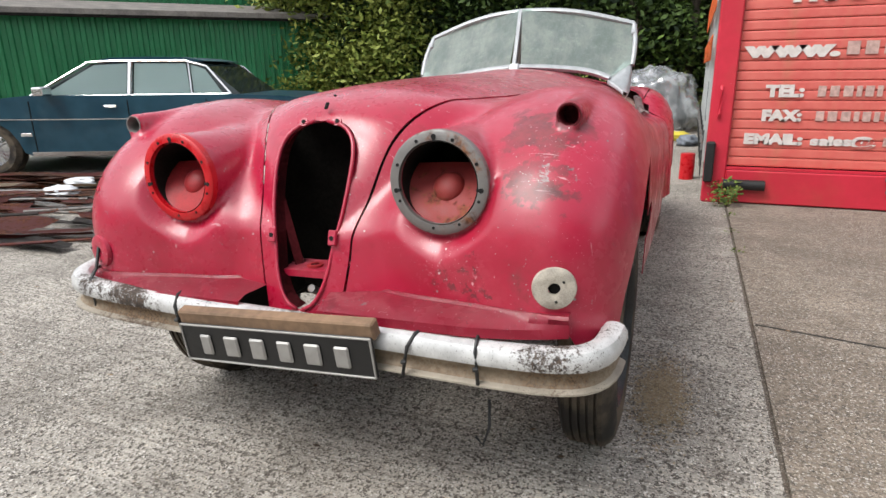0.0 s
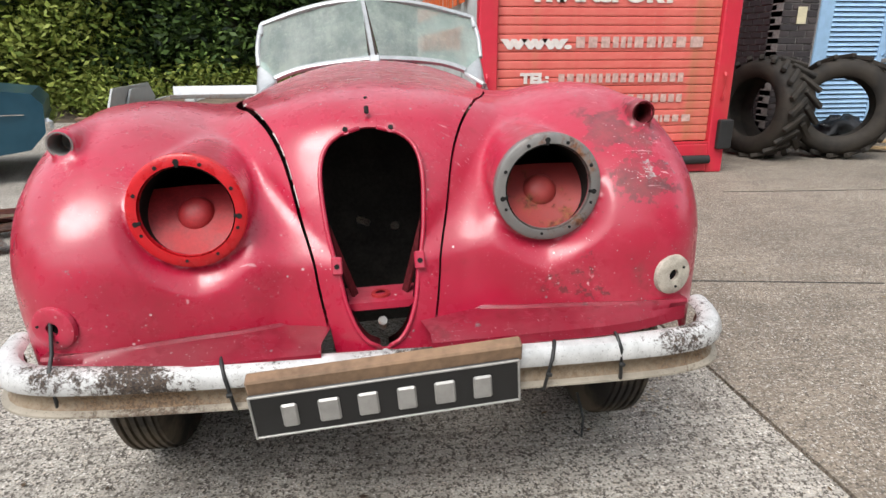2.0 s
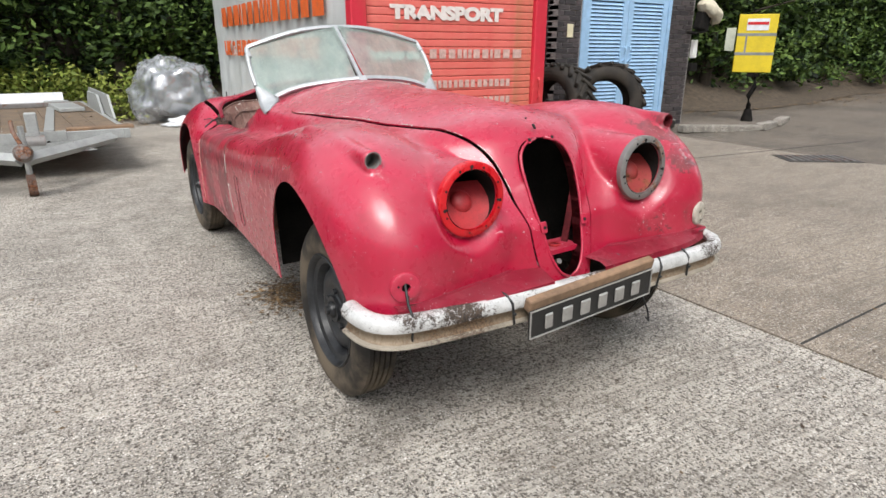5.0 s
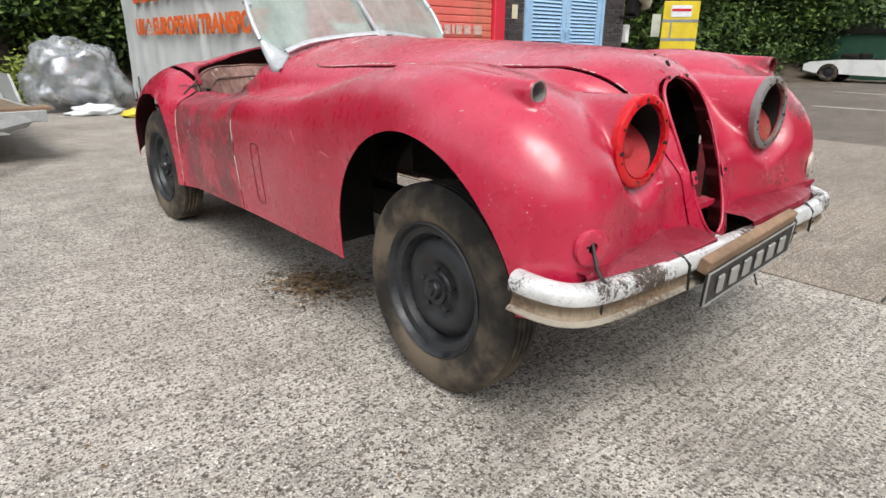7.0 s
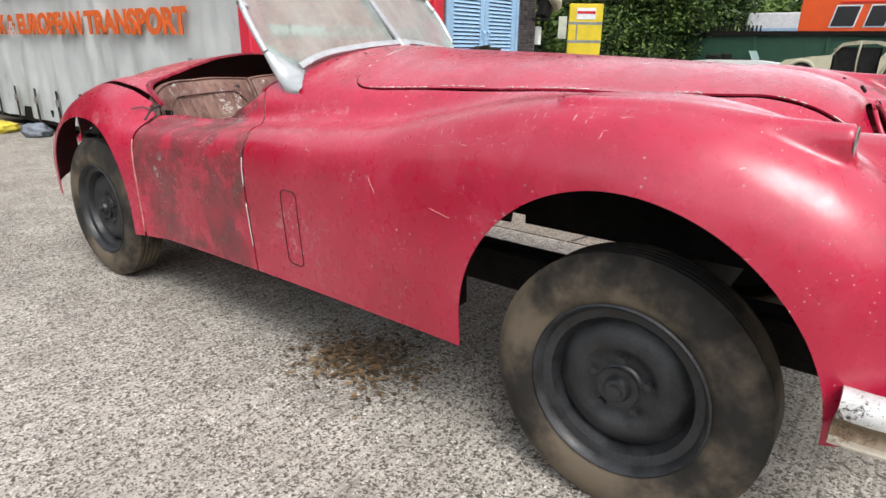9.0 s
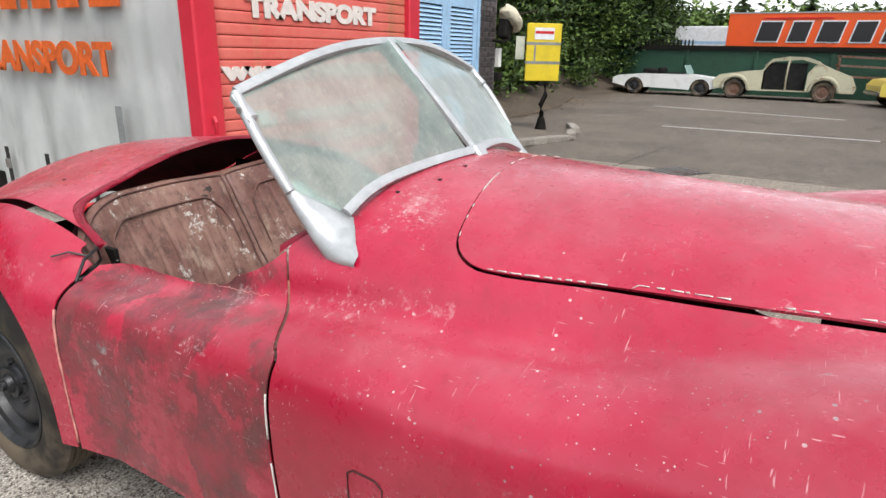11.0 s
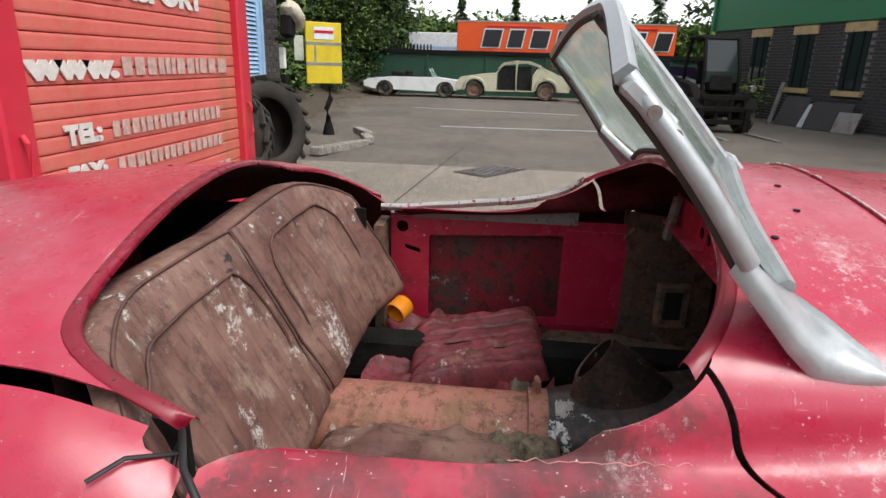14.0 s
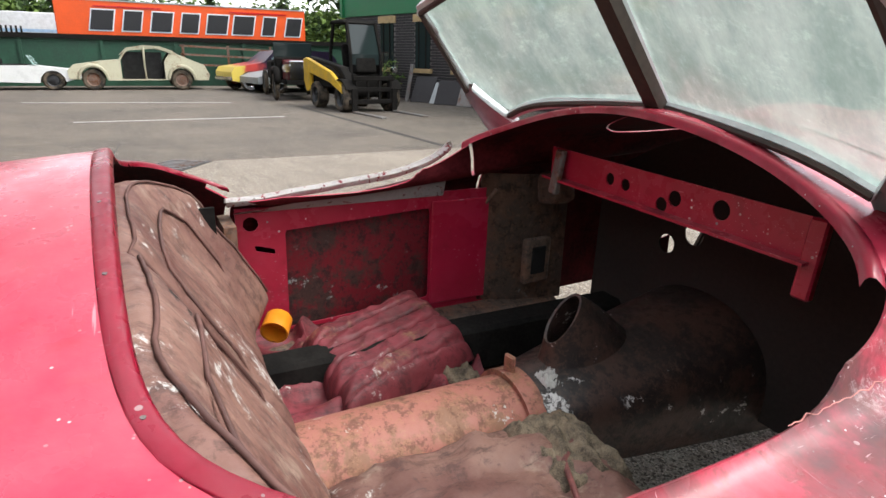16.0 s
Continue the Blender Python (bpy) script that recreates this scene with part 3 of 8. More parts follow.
def in_cockpit(x, y, z):
    X = np.abs(x)
    n = np.where(y > 1.905, 7.0, 4.0)
    g = 1 - ((np.abs(y - 1.905) / 0.470) ** n + (X / 0.57) ** n + 1e-9) ** (1 / n)
    side = np.minimum(np.minimum(z - door_top(y), 0.62 - X), np.minimum(y - 1.49, 2.19 - y))
    return np.maximum(np.where(z > 0.72, g * 0.4, -0.1), np.where(X > 0.45, side, -0.1))


def open_arch(x, y, z):
    """Negative in the wheel openings."""
    X = np.abs(x)
    front = np.sqrt((y - 0.002) ** 2 + np.maximum(z - 0.445, 0) ** 2) - 0.415
    rear = ((np.abs(y - 2.575) / 0.375) ** 2.4 + (np.maximum(z - 0.40, 0) / 0.395) ** 2.4 + 1e-9) ** (1 / 2.4) - 1
    # added opening in the far wing that lets daylight reach the bulkhead holes
    daylight_gap = np.where(x > 0, (np.hypot((y - 0.50) / 0.13, (z - 0.545) / 0.060) - 1) * 0.06, 0.2)
    return np.where(X > 0.45, np.minimum(np.minimum(front, daylight_gap), rear * 0.38), 0.2)


def lamp_holes(x, y, z):
    X = np.abs(x)
    a = np.where(y < -0.35, np.hypot(X - LAMP[0], z - LAMP[2]) - 0.096, 0.1)
    b = np.where(y < POD[1] + 0.012, np.hypot(X - POD[0], z - POD[2]) - 0.024, 0.1)
    c = np.where(y < -0.4, np.hypot(X - FOG[0], z - FOG[2]) - 0.015, 0.1)
    return np.minimum(np.minimum(a, b), c)


def in_scuttle(x, y, z):
    X = np.abs(x)
    return np.minimum(np.minimum(y - 1.0, waist_x(y) + 0.004 - X), 1.75 - y)


SPORTS_CAR = thing("sports_car", "derelict crimson open sports car on black steel wheels", "car")


def panel(name, tests, mats, label="", thick=0.0035):
    V, F = SKIN
    for g in tests:
        V, F = clip(V, F, g)
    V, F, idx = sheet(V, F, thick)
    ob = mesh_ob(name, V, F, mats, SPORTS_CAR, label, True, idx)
    ob.rotation_euler, ob.location = (0, -radians(ROLL), 0), (0.026, 0, 0)
    return ob


def car_part(name, bm, mat, label="", smooth=False, crease=40, of=None):
    """A part of the leaning body, or a sub-part of one of its panels."""
    ob = part(name, bm, mat, of or SPORTS_CAR, label, smooth, crease)
    if not of:
        ob.rotation_euler, ob.location = (0, -radians(ROLL), 0), (0.026, 0, 0)
    return ob


above_sill = lambda x, y, z: z - sill_z(y)
not_cockpit = lambda x, y, z: -in_cockpit(x, y, z)
bonnet = panel("bonnet", [lambda x, y, z: in_bonnet(x, y, z) - np.where(x < 0, np.interp(y, [-0.5, -0.25, 0.1, 0.5, 0.9], [0.003, 0.006, 0.012, 0.008, 0.003]), 0.003), lambda x, y, z: -in_mouth(x, y, z), lambda x, y, z: z - 0.485],
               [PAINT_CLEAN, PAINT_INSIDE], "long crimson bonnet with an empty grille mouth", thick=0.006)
bonnet.location.z = 0.003
WINGS, DOORS = {}, {}
front_low = lambda x, y, z: np.where(y < -0.40, z - 0.44 - 0.115 * np.clip((0.735 - np.abs(x)) / 0.06, 0, 1), 1.0)
not_scuttle = lambda x, y, z: -in_scuttle(x, y, z)
for side, paint in ((-1, PAINT_CLEAN), (1, PAINT_WORN)):
    here = lambda x, y, z, s=side: x * s
    WINGS[side] = panel("front_wing", [here, lambda x, y, z, s=side: -in_bonnet(x, y, z) - (np.interp(y, [-0.5, -0.25, 0.1, 0.5, 0.9], [0.002, 0.004, 0.010, 0.006, 0.002]) if s < 0 else 0.002), lambda x, y, z: door_front(np.abs(x)) - 0.006 - y, not_scuttle,
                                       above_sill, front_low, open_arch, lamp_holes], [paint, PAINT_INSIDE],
                        "faded crimson front wing with open lamp holes" if side < 0 else "chipped and stained crimson front wing with open lamp holes")
    DOORS[side] = panel("door", [here, lambda x, y, z: y - door_front(np.abs(x)) - 0.004, lambda x, y, z: 2.125 - y, above_sill, not_cockpit, lambda x, y, z: np.abs(x) - 0.50],
                        [PAINT_DOOR if side < 0 else PAINT_WORN, PAINT_INSIDE], "soot-stained crimson door")
    off = 0.020 if side < 0 else 0.002
    panel("rear_wing", [here, lambda x, y, z: y - 2.139, lambda x, y, z, o=off: np.abs(x) - waist_x(y) - o, above_sill, open_arch, not_cockpit],
          [PAINT_CLEAN, PAINT_INSIDE], "loose crimson rear wing" if side < 0 else "")
SCUTTLE = panel("scuttle", [in_scuttle, lambda x, y, z: -in_bonnet(x, y, z) - 0.001, not_cockpit, lambda x, y, z: door_front(np.abs(x)) - 0.006 - y, lambda x, y, z: z - 0.8], [PAINT_CLEAN, PAINT_INSIDE])
TAIL = panel("tail", [lambda x, y, z: y - 2.10, lambda x, y, z: waist_x(y) - 0.004 - np.abs(x), not_cockpit, above_sill], [PAINT_CLEAN, PAINT_INSIDE], "crimson rounded tail deck")


# wheels
def wheel(at, turn=0.0):
    w = part("wheel", cyl(0.05, 0.10, rot=(0, 90, 0)), STEEL_BLACK, SPORTS_CAR)
    w.matrix_world = pose(*at, 0, 0, turn)
    M = pose(0, 0, 0, 0, -90, 0)
    prof = [(0.205, 0.055), (0.215, 0.068), (0.235, 0.076), (0.27, 0.080), (0.302, 0.074), (0.319, 0.064), (0.329, 0.054)]
    for k in range(5):
        z0 = 0.042 - k * 0.021
        prof += [(0.335, z0 + 0.008), (0.336, z0 - 0.004), (0.328, z0 - 0.0055), (0.328, z0 - 0.0105)]
    prof += [(0.329, -0.056), (0.319, -0.064), (0.27, -0.080), (0.215, -0.068), (0.205, -0.055)]
    part("tyre", lathe(prof, 72, M), RUBBER, w, "worn dusty black tyre", True, 35)
    rim = [(0.214, 0.066), (0.219, 0.072), (0.214, 0.076), (0.207, 0.070), (0.200, 0.052), (0.178, 0.046), (0.172, 0.030), (0.166, 0.012), (0.158, 0.016), (0.150, 0.030), (0.120, 0.040), (0.098, 0.040), (0.088, 0.030), (0.055, 0.030), (0.050, 0.036), (0.042, 0.038), (0.034, 0.040)]
    part("rim", lathe(rim + [(0.033, 0.02), (0.0005, 0.02)], 56, M), STEEL_BLACK, w, "black pressed steel rim", True, 50)
    part("hub_cap", lathe([(0.033, 0.02), (0.033, 0.052), (0.026, 0.066), (0.018, 0.068), (0.017, 0.078), (0.0005, 0.08)], 28, M), STEEL_BLACK, w, "", True, 40)
    for k in range(5):
        a = 2 * math.pi * k / 5 + 0.3
        part("wheel_nut", cyl(0.010, 0.018, (-0.036, 0.070 * math.cos(a), 0.070 * math.sin(a)), (0, 90, 0), 6), STEEL_BLACK, w)
    part("inner_drum", cyl(0.14, 0.09, (0.06, 0, 0), (0, 90, 0), 32), BLACK, w)
    return w


def askew(inside):
    """The old body stands askew on its frame: towards the tail its middle and far side sit outwards."""
    out = spline([(0.15, 0.0), (0.7, 0.022), (1.2, 0.045), (1.7, 0.055), (3.5, 0.055)])
    todo = [ob for ob in SPORTS_CAR.children if abs(ob.rotation_euler[1]) > 0.01]
    todo += [ob for top_part in list(todo) for ob in top_part.children_recursive]
    for ob in todo:
        if ob.type != "MESH" or ob.name.split(".")[0] in inside:
            continue
        V = np.empty(len(ob.data.vertices) * 3)
        ob.data.vertices.foreach_get("co", V)
        V = V.reshape(-1, 3)
        V[:, 0] += out(V[:, 1]) * np.clip((V[:, 0] + 0.75) / 0.70, 0, 1)
        ob.data.vertices.foreach_set("co", V.ravel())
        ob.data.update()


wheel((-0.640, 0.0, 0.334))
wheel((0.712, 0.0, 0.334), 180)
wheel((-0.640, 2.591, 0.334))
wheel((0.690, 2.591, 0.334), 180)

# ---- ground ----
def slab(name, x0, x1, y0, y1, z, mat, label):
    ob = part(name, box((x1 - x0, y1 - y0, 0.3), ((x0 + x1) / 2, (y0 + y1) / 2, z - 0.15)), mat, None)
    return tagged(ob, label, "ground", kind="structure")


slab("ground", -150, 190, -110, 190, -0.012, YARD_FAR, "wide worn brown yard")
slab("pavement", -14, 1.232, -40, 10.5, 0.0, CONCRETE, "pale brushed concrete slab with exposed aggregate")
slab("pavement_worn", 1.248, 6.592, -40, 5.6, 0.001, CONCRETE_DARK, "darker worn concrete slab with patches")
slab("pavement_far", 6.604, 60, -40, 5.6, 0.001, YARD_FAR, "dirty brown far yard with worn patches")

rng = random.Random(11)


def flakes(name, n, place, size, mat, label, category, seed):
    """Small leaves and chips lying flat on the ground, uncountable."""
    r = np.random.default_rng(seed)
    V, F = [], []
    for i in range(n):
        x, y, z = place(r)
        a, s = r.uniform(0, 6.28), size * r.uniform(0.5, 1.5)
        tilt = r.uniform(-0.4, 0.4)
        c, d = math.cos(a), math.sin(a)
        k = len(V)
        for u, v in ((-1, 0), (0, 0.45), (1, 0), (0, -0.45)):
            V.append((x + s * (u * c - v * d), y + s * (u * d + v * c), z + 0.004 + s * (u * tilt + 0.3) * 0.5))
        F.append((k, k + 1, k + 2, k + 3))
    return tagged(mesh_ob(name, V, F, mat, None, "", False), label, category, kind="stuff")


def leafmat(name, a, b, c):
    m = Mat(name, 0.8)
    r = m.island()
    m.color(m.mix(m.step(r, 0.4, 1.0), m.mix(m.step(r, 0.0, 0.5), a, b), c))
    return m.m


DEAD = leafmat("dead_brown_leaves", (0.045, 0.028, 0.016), (0.12, 0.075, 0.036), (0.25, 0.16, 0.075))
flakes("fallen_leaves", 520, lambda r: (-0.56 + r.normal(0, 0.10), 1.0 + r.normal(0, 0.13), 0.001 + abs(r.normal(0, 0.012))), 0.016, DEAD, "small heap of brown leaves under the car", "leaves", 1)
flakes("scattered_litter", 420, lambda r: (r.uniform(-3.5, 4.5), r.uniform(-2.0, 6.0), 0.001), 0.011, DEAD, "scattered dry leaf crumbs on concrete", "leaves", 2)
flakes("edge_litter", 1500, lambda r: (r.uniform(-3.5, 1.1), 9.6 + abs(r.normal(0, 0.8)), 0.002), 0.03, DEAD, "dead leaves along the bank", "leaves", 3)
flakes("edge_litter", 1500, lambda r: (r.uniform(9, 24), 6.2 + r.normal(0, 0.5) + 0.1 * r.uniform(0, 8), 0.002), 0.05, DEAD, "dead leaves along the bank", "leaves", 4)


SAND = leafmat("sandy_grit", (0.20, 0.15, 0.09), (0.28, 0.21, 0.13), (0.36, 0.29, 0.19))
flakes("sand_spill", 2600, lambda r: (0.90 + r.normal(0, 0.045), 0.28 + r.normal(0, 0.13), 0.0005), 0.006, SAND, "thin spill of brown sand on the concrete", "sand", 9)
PAINTED = plain("worn_white_line", (0.42, 0.41, 0.38), 0.8, vary=0.4, scale=14)
for (x0, y0, x1, y1) in ((11.6, 3.1, 11.75, -0.6), (16.7, 4.4, 15.9, -0.2)):
    d = math.hypot(x1 - x0, y1 - y0)
    tagged(part("bay_line", box((d, 0.09, 0.004), ((x0 + x1) / 2, (y0 + y1) / 2, 0.003), (0, 0, math.degrees(math.atan2(y1 - y0, x1 - x0)))), PAINTED, None), "worn white bay line on the yard", "line", kind="structure")
TAR = plain("tar_joint", (0.035, 0.032, 0.028), 0.9, vary=0.5, scale=25)
for (x0, y0, x1, y1, w) in ((1.255, 1.05, 2.6, 0.80, 0.012), (1.255, -0.75, 4.8, -0.62, 0.012), (6.6, -1.70, 14.0, -1.55, 0.10), (3.0, 2.9, 8.5, 2.4, 0.015)):
    d = math.hypot(x1 - x0, y1 - y0)
    tagged(part("joint", box((d, w, 0.003), ((x0 + x1) / 2, (y0 + y1) / 2, 0.002), (0, 0, math.degrees(math.atan2(y1 - y0, x1 - x0)))), TAR, None), "dark joint in the yard surface", "joint", kind="structure")
drain = thing("drain_cover", "dark iron drain grating set in the yard", "drain", pose(6.35, 1.92, 0.0, 0, 0, -35))
part("frame", box((0.86, 0.50, 0.012), (0, 0, 0.001)), plain("drain_iron", (0.035, 0.032, 0.030), 0.7), drain)
for k in range(9):
    part("bar", box((0.035, 0.42, 0.012), (-0.34 + k * 0.085, 0, 0.010)), BARE, drain)


# ---- lettering and plain bars ----
def lettering(text, height, mat, parent, m, width=None, bold=0.006):
    cu = bpy.data.curves.new("lettering", "FONT")
    cu.body, cu.size, cu.extrude, cu.offset = text, 1.0, 0.004, bold / height * 0.8
    tmp = bpy.data.objects.new("lettering_tmp", cu)
    scene.collection.objects.link(tmp)
    me = bpy.data.meshes.new_from_object(tmp.evaluated_get(bpy.context.evaluated_depsgraph_get()))
    bpy.data.objects.remove(tmp)
    xs = [v.co.x for v in me.vertices]
    w = max(xs) - min(xs)
    sx = width / w if width else height / 0.72
    sy = height / 0.72
    me.transform(m @ Matrix.Diagonal((sx, sy, 1, 1)) @ Matrix.Translation((-min(xs), 0, 0)))
    me.materials.clear()
    me.materials.append(mat)
    ob = new("lettering", me)
    ob.parent = parent
    return ob


def bars(widths, height, mat, parent, m, total, name="plain_bar"):
    """A run of plain upright blocks in place of a name or number; 0 leaves a gap."""
    unit = total / sum(w if w else 0.5 for w in widths)
    x = 0.0
    for w in widths:
        if w:
            part(name, moved(box((w * unit * 0.70, height, 0.006), (x + w * unit / 2, height / 2, 0), bevel=0.001), m), mat, parent)
        x += (w if w else 0.5) * unit


# ---- the lorry body with shutter and curtain side ----
def slat_paint(name, base, side, algae):
    m = Mat(name, 0.5)
    a, b = m.noise(1.3, 5, 0.6), m.noise(14, 5, 0.65)
    c = m.mix(m.step(m.math("ADD", m.math("MULTIPLY", a, 0.7), m.math("MULTIPLY", b, 0.3)), 0.35, 0.65), base, side)
    c = m.mix(m.math("MULTIPLY", m.step(m.noise(1.7, 4, 0.6, m.coords((1, 1, 0.6))), 0.50, 0.72), algae), c, (0.30, 0.17, 0.065))
    m.color(m.mix(m.step(m.noise(40, 4, 0.7), 0.68, 0.72), c, (0.5, 0.35, 0.32)))
    m.bump(b, 0.1, 0.003)
    return m.m


SHUTTER = slat_paint("faded_red_shutter", (0.58, 0.095, 0.080), (0.66, 0.170, 0.135), 0.70)
LORRY_RED = slat_paint("lorry_red_paint", (0.60, 0.022, 0.050), (0.50, 0.018, 0.038), 0.2)
LETTER_WHITE = rusty("worn_white_vinyl", (0.72, 0.66, 0.62), 0.66, 0.76, 0.6)
LETTER_GREY = plain("faded_pink_white_vinyl", (0.50, 0.33, 0.29), 0.6, vary=0.3, scale=30)
LETTER_ORANGE = plain("orange_vinyl", (0.62, 0.11, 0.018), 0.6, vary=0.25, scale=20)
BUFFER = plain("black_rubber_buffer", (0.012, 0.012, 0.012), 0.7, vary=0.4)


def curtain_mat():
    m = Mat("grey_lorry_curtain", 0.5)
    a, b = m.noise(1.1, 5, 0.6), m.noise(7, 5, 0.65, m.coords((1, 1, 0.25)))
    c = m.mix(m.step(a, 0.3, 0.7), (0.40, 0.42, 0.41), (0.55, 0.57, 0.56))
    m.color(m.mix(m.math("MULTIPLY", m.step(b, 0.55, 0.75), 0.45), c, (0.26, 0.27, 0.25)))
    m.bump(m.noise(60, 3), 0.1, 0.003)
    return m.m


CURTAIN = curtain_mat()
LX0, LX1, LY = 1.05, 3.50, 3.75
lorry = thing("lorry_body", "red lorry body with roller shutter and grey curtain side", "lorry body", pose(0, 0, 0))
part("corner_post", box((0.17, 0.14, 2.75), (LX0 + 0.085, LY + 0.07, 1.375), bevel=0.012), LORRY_RED, lorry)
part("corner_post", box((0.17, 0.14, 2.75), (LX1 - 0.085, LY + 0.07, 1.375), bevel=0.012), LORRY_RED, lorry)
part("sill_beam", box((2.11, 0.12, 0.27), ((LX0 + LX1) / 2, LY + 0.06, 0.145), bevel=0.01), LORRY_RED, lorry)
part("sill_ledge", box((2.11, 0.05, 0.018), ((LX0 + LX1) / 2, LY + 0.03, 0.292)), LORRY_RED, lorry)
part("header", box((2.11, 0.14, 0.25), ((LX0 + LX1) / 2, LY + 0.07, 2.625)), LORRY_RED, lorry)
part("roof", box((2.40, 6.20, 0.05), ((LX0 + LX1) / 2 + 0.02, LY + 3.17, 2.77)), LORRY_RED, lorry)
part("far_side", box((0.03, 6.0, 2.5), (LX1 - 0.02, LY + 3.17, 1.45)), LORRY_RED, lorry)
part("back_frame", box((2.3, 0.05, 2.6), ((LX0 + LX1) / 2, LY + 6.2, 1.4)), LORRY_RED, lorry)
part("floor_deck", box((2.36, 6.1, 0.18), ((LX0 + LX1) / 2, LY + 3.15, 0.20)), BLACK, lorry)
shutter = part("roller_shutter", box((2.10, 0.010, 2.2), ((LX0 + LX1) / 2, LY + 0.085, 1.4)), BLACK, lorry)
slat_bm = prism([(-0.030, -0.0350), (-0.006, -0.0362), (0.002, -0.032), (0.004, -0.022), (0.004, 0.022), (0.002, 0.032), (-0.006, 0.0362), (-0.030, 0.0350)], 2.10)
bmesh.ops.transform(slat_bm, matrix=pose(0, 0, 0, 0, 0, -90), verts=slat_bm.verts)
slat = part("shutter_slat", slat_bm, SHUTTER, shutter)
slat.location = ((LX0 + LX1) / 2, LY + 0.058, 0.345)
for k in range(1, 29):
    o = slat.copy()
    scene.collection.objects.link(o)
    o.location = ((LX0 + LX1) / 2, LY + 0.058, 0.345 + 0.0755 * k)
FACE = lambda x, z: pose(x, LY + 0.046, z, 90, 0, 0)
lettering("TRANSPORT", 0.125, LETTER_WHITE, shutter, FACE(1.49, 1.567), 1.40, 0.010)
lettering("www.", 0.105, LETTER_WHITE, shutter, FACE(1.25, 1.172), 0.66, 0.010)
bars([4, 4, 4, 2.6, 2.2, 2, 4, 4, 1.6, 4, 4.4, 6], 0.095, LETTER_GREY, shutter, FACE(1.93, 1.172), 1.27, "web_address_bar")
lettering("TEL:", 0.085, LETTER_WHITE, shutter, FACE(1.44, 0.868), 0.27, 0.007)
bars([3, 3.4, 3.4, 2, 3, 2, 0, 2.4, 3, 3, 3, 0, 3, 3, 3, 3, 3, 3], 0.08, LETTER_GREY, shutter, FACE(1.79, 0.866), 1.24)
lettering("FAX:", 0.08, LETTER_WHITE, shutter, FACE(1.436, 0.682), 0.28, 0.007)
bars([3, 3.4, 3.4, 2, 3, 2, 0, 2.4, 3, 3, 3, 0, 3, 3, 3, 3, 3, 3], 0.075, LETTER_GREY, shutter, FACE(1.80, 0.680), 1.235)
lettering("EMAIL:", 0.075, LETTER_WHITE, shutter, FACE(1.327, 0.498), 0.42, 0.007)
lettering("sales@", 0.062, LETTER_WHITE, shutter, FACE(1.80, 0.498), 0.44, 0.006)
bars([4, 4, 4, 2.6, 2.2, 2, 4, 4, 1.6, 4, 4.4, 6], 0.065, LETTER_GREY, shutter, FACE(2.27, 0.496), 0.88, "web_address_bar")
for x, z, w, h in ((1.36, 0.165, 0.31, 0.085), (3.14, 0.135, 0.38, 0.085)):
    part("buffer", moved(cyl(h / 2, w, (0, 0, 0), (0, 90, 0), 20), pose(x, LY - 0.03, z)), BUFFER, lorry, "black rubber buffer")
part("buffer", box((0.07, 0.07, 0.33), (1.085, LY - 0.035, 0.345), bevel=0.012), BUFFER, lorry, "black rubber buffer")
part("buffer", box((0.14, 0.07, 0.28), (3.46, LY - 0.035, 0.375), bevel=0.012), BUFFER, lorry, "black rubber buffer")
for x in (1.12, 3.40):
    part("door_bar", tube([(x, LY - 0.012, 0.70), (x, LY - 0.03, 0.73), (x, LY - 0.03, 0.92), (x, LY - 0.012, 0.95)], 0.013, 8), LORRY_RED, lorry)
part("shutter_lock", box((0.10, 0.03, 0.05), (2.38, LY - 0.015, 0.26), bevel=0.006), BARE, lorry)
part("shutter_lock", box((0.03, 0.02, 0.12), (2.36, LY - 0.01, 0.20), bevel=0.006), BARE, lorry)
rows = []
for i in range(121):
    y = LY + 0.15 + 6.0 * i / 120
    row = []
    for j in range(26):
        z = 0.16 + 2.58 * j / 25
        sag = 0.048 * (1.1 - j / 25) * noise.noise((y * 1.9, z * 0.5, 3.0)) + 0.030 * noise.noise((y * 5.5, z * 0.9, 1.0)) * (1.2 - j / 25) + 0.010 * noise.noise((y * 9, z * 4, 6.0))
        row.append((LX0 + 0.03 + sag, y, z))
    rows.append(row)
part("side_curtain", net(rows), CURTAIN, lorry, "wavy grey-white lorry curtain", True)
SIDE = lambda y, z: pose(LX0 - 0.020, y, z, 90, 0, -90)
lettering("UK & EUROPEAN TRANSPORT", 0.21, LETTER_ORANGE, lorry, SIDE(9.07, 1.172), 4.50, 0.012)
bars([5, 5, 5, 1.6, 4, 4, 4, 2.6, 2.2, 2, 4, 4, 1.6, 4, 4.4, 6], 0.29, LETTER_ORANGE, lorry, SIDE(9.12, 1.60), 4.78, "web_address_bar")
GREY_TAPE = plain("grey_patch", (0.20, 0.21, 0.21), 0.6)
part("patch", box((0.006, 0.07, 0.34), (LX0 - 0.014, 4.60, 0.80)), GREY_TAPE, lorry)
part("patch", box((0.006, 0.26, 0.05), (LX0 - 0.014, 4.50, 0.65)), GREY_TAPE, lorry)
for k in range(9):
    y = 4.4 + 0.62 * k
    part("curtain_strap", box((0.010, 0.045, 0.42), (LX0 - 0.016, y, 0.33)), BUFFER, lorry, "dark curtain strap with buckle")
    part("buckle", box((0.022, 0.06, 0.08), (LX0 - 0.022, y, 0.40), bevel=0.004), BARE, lorry)


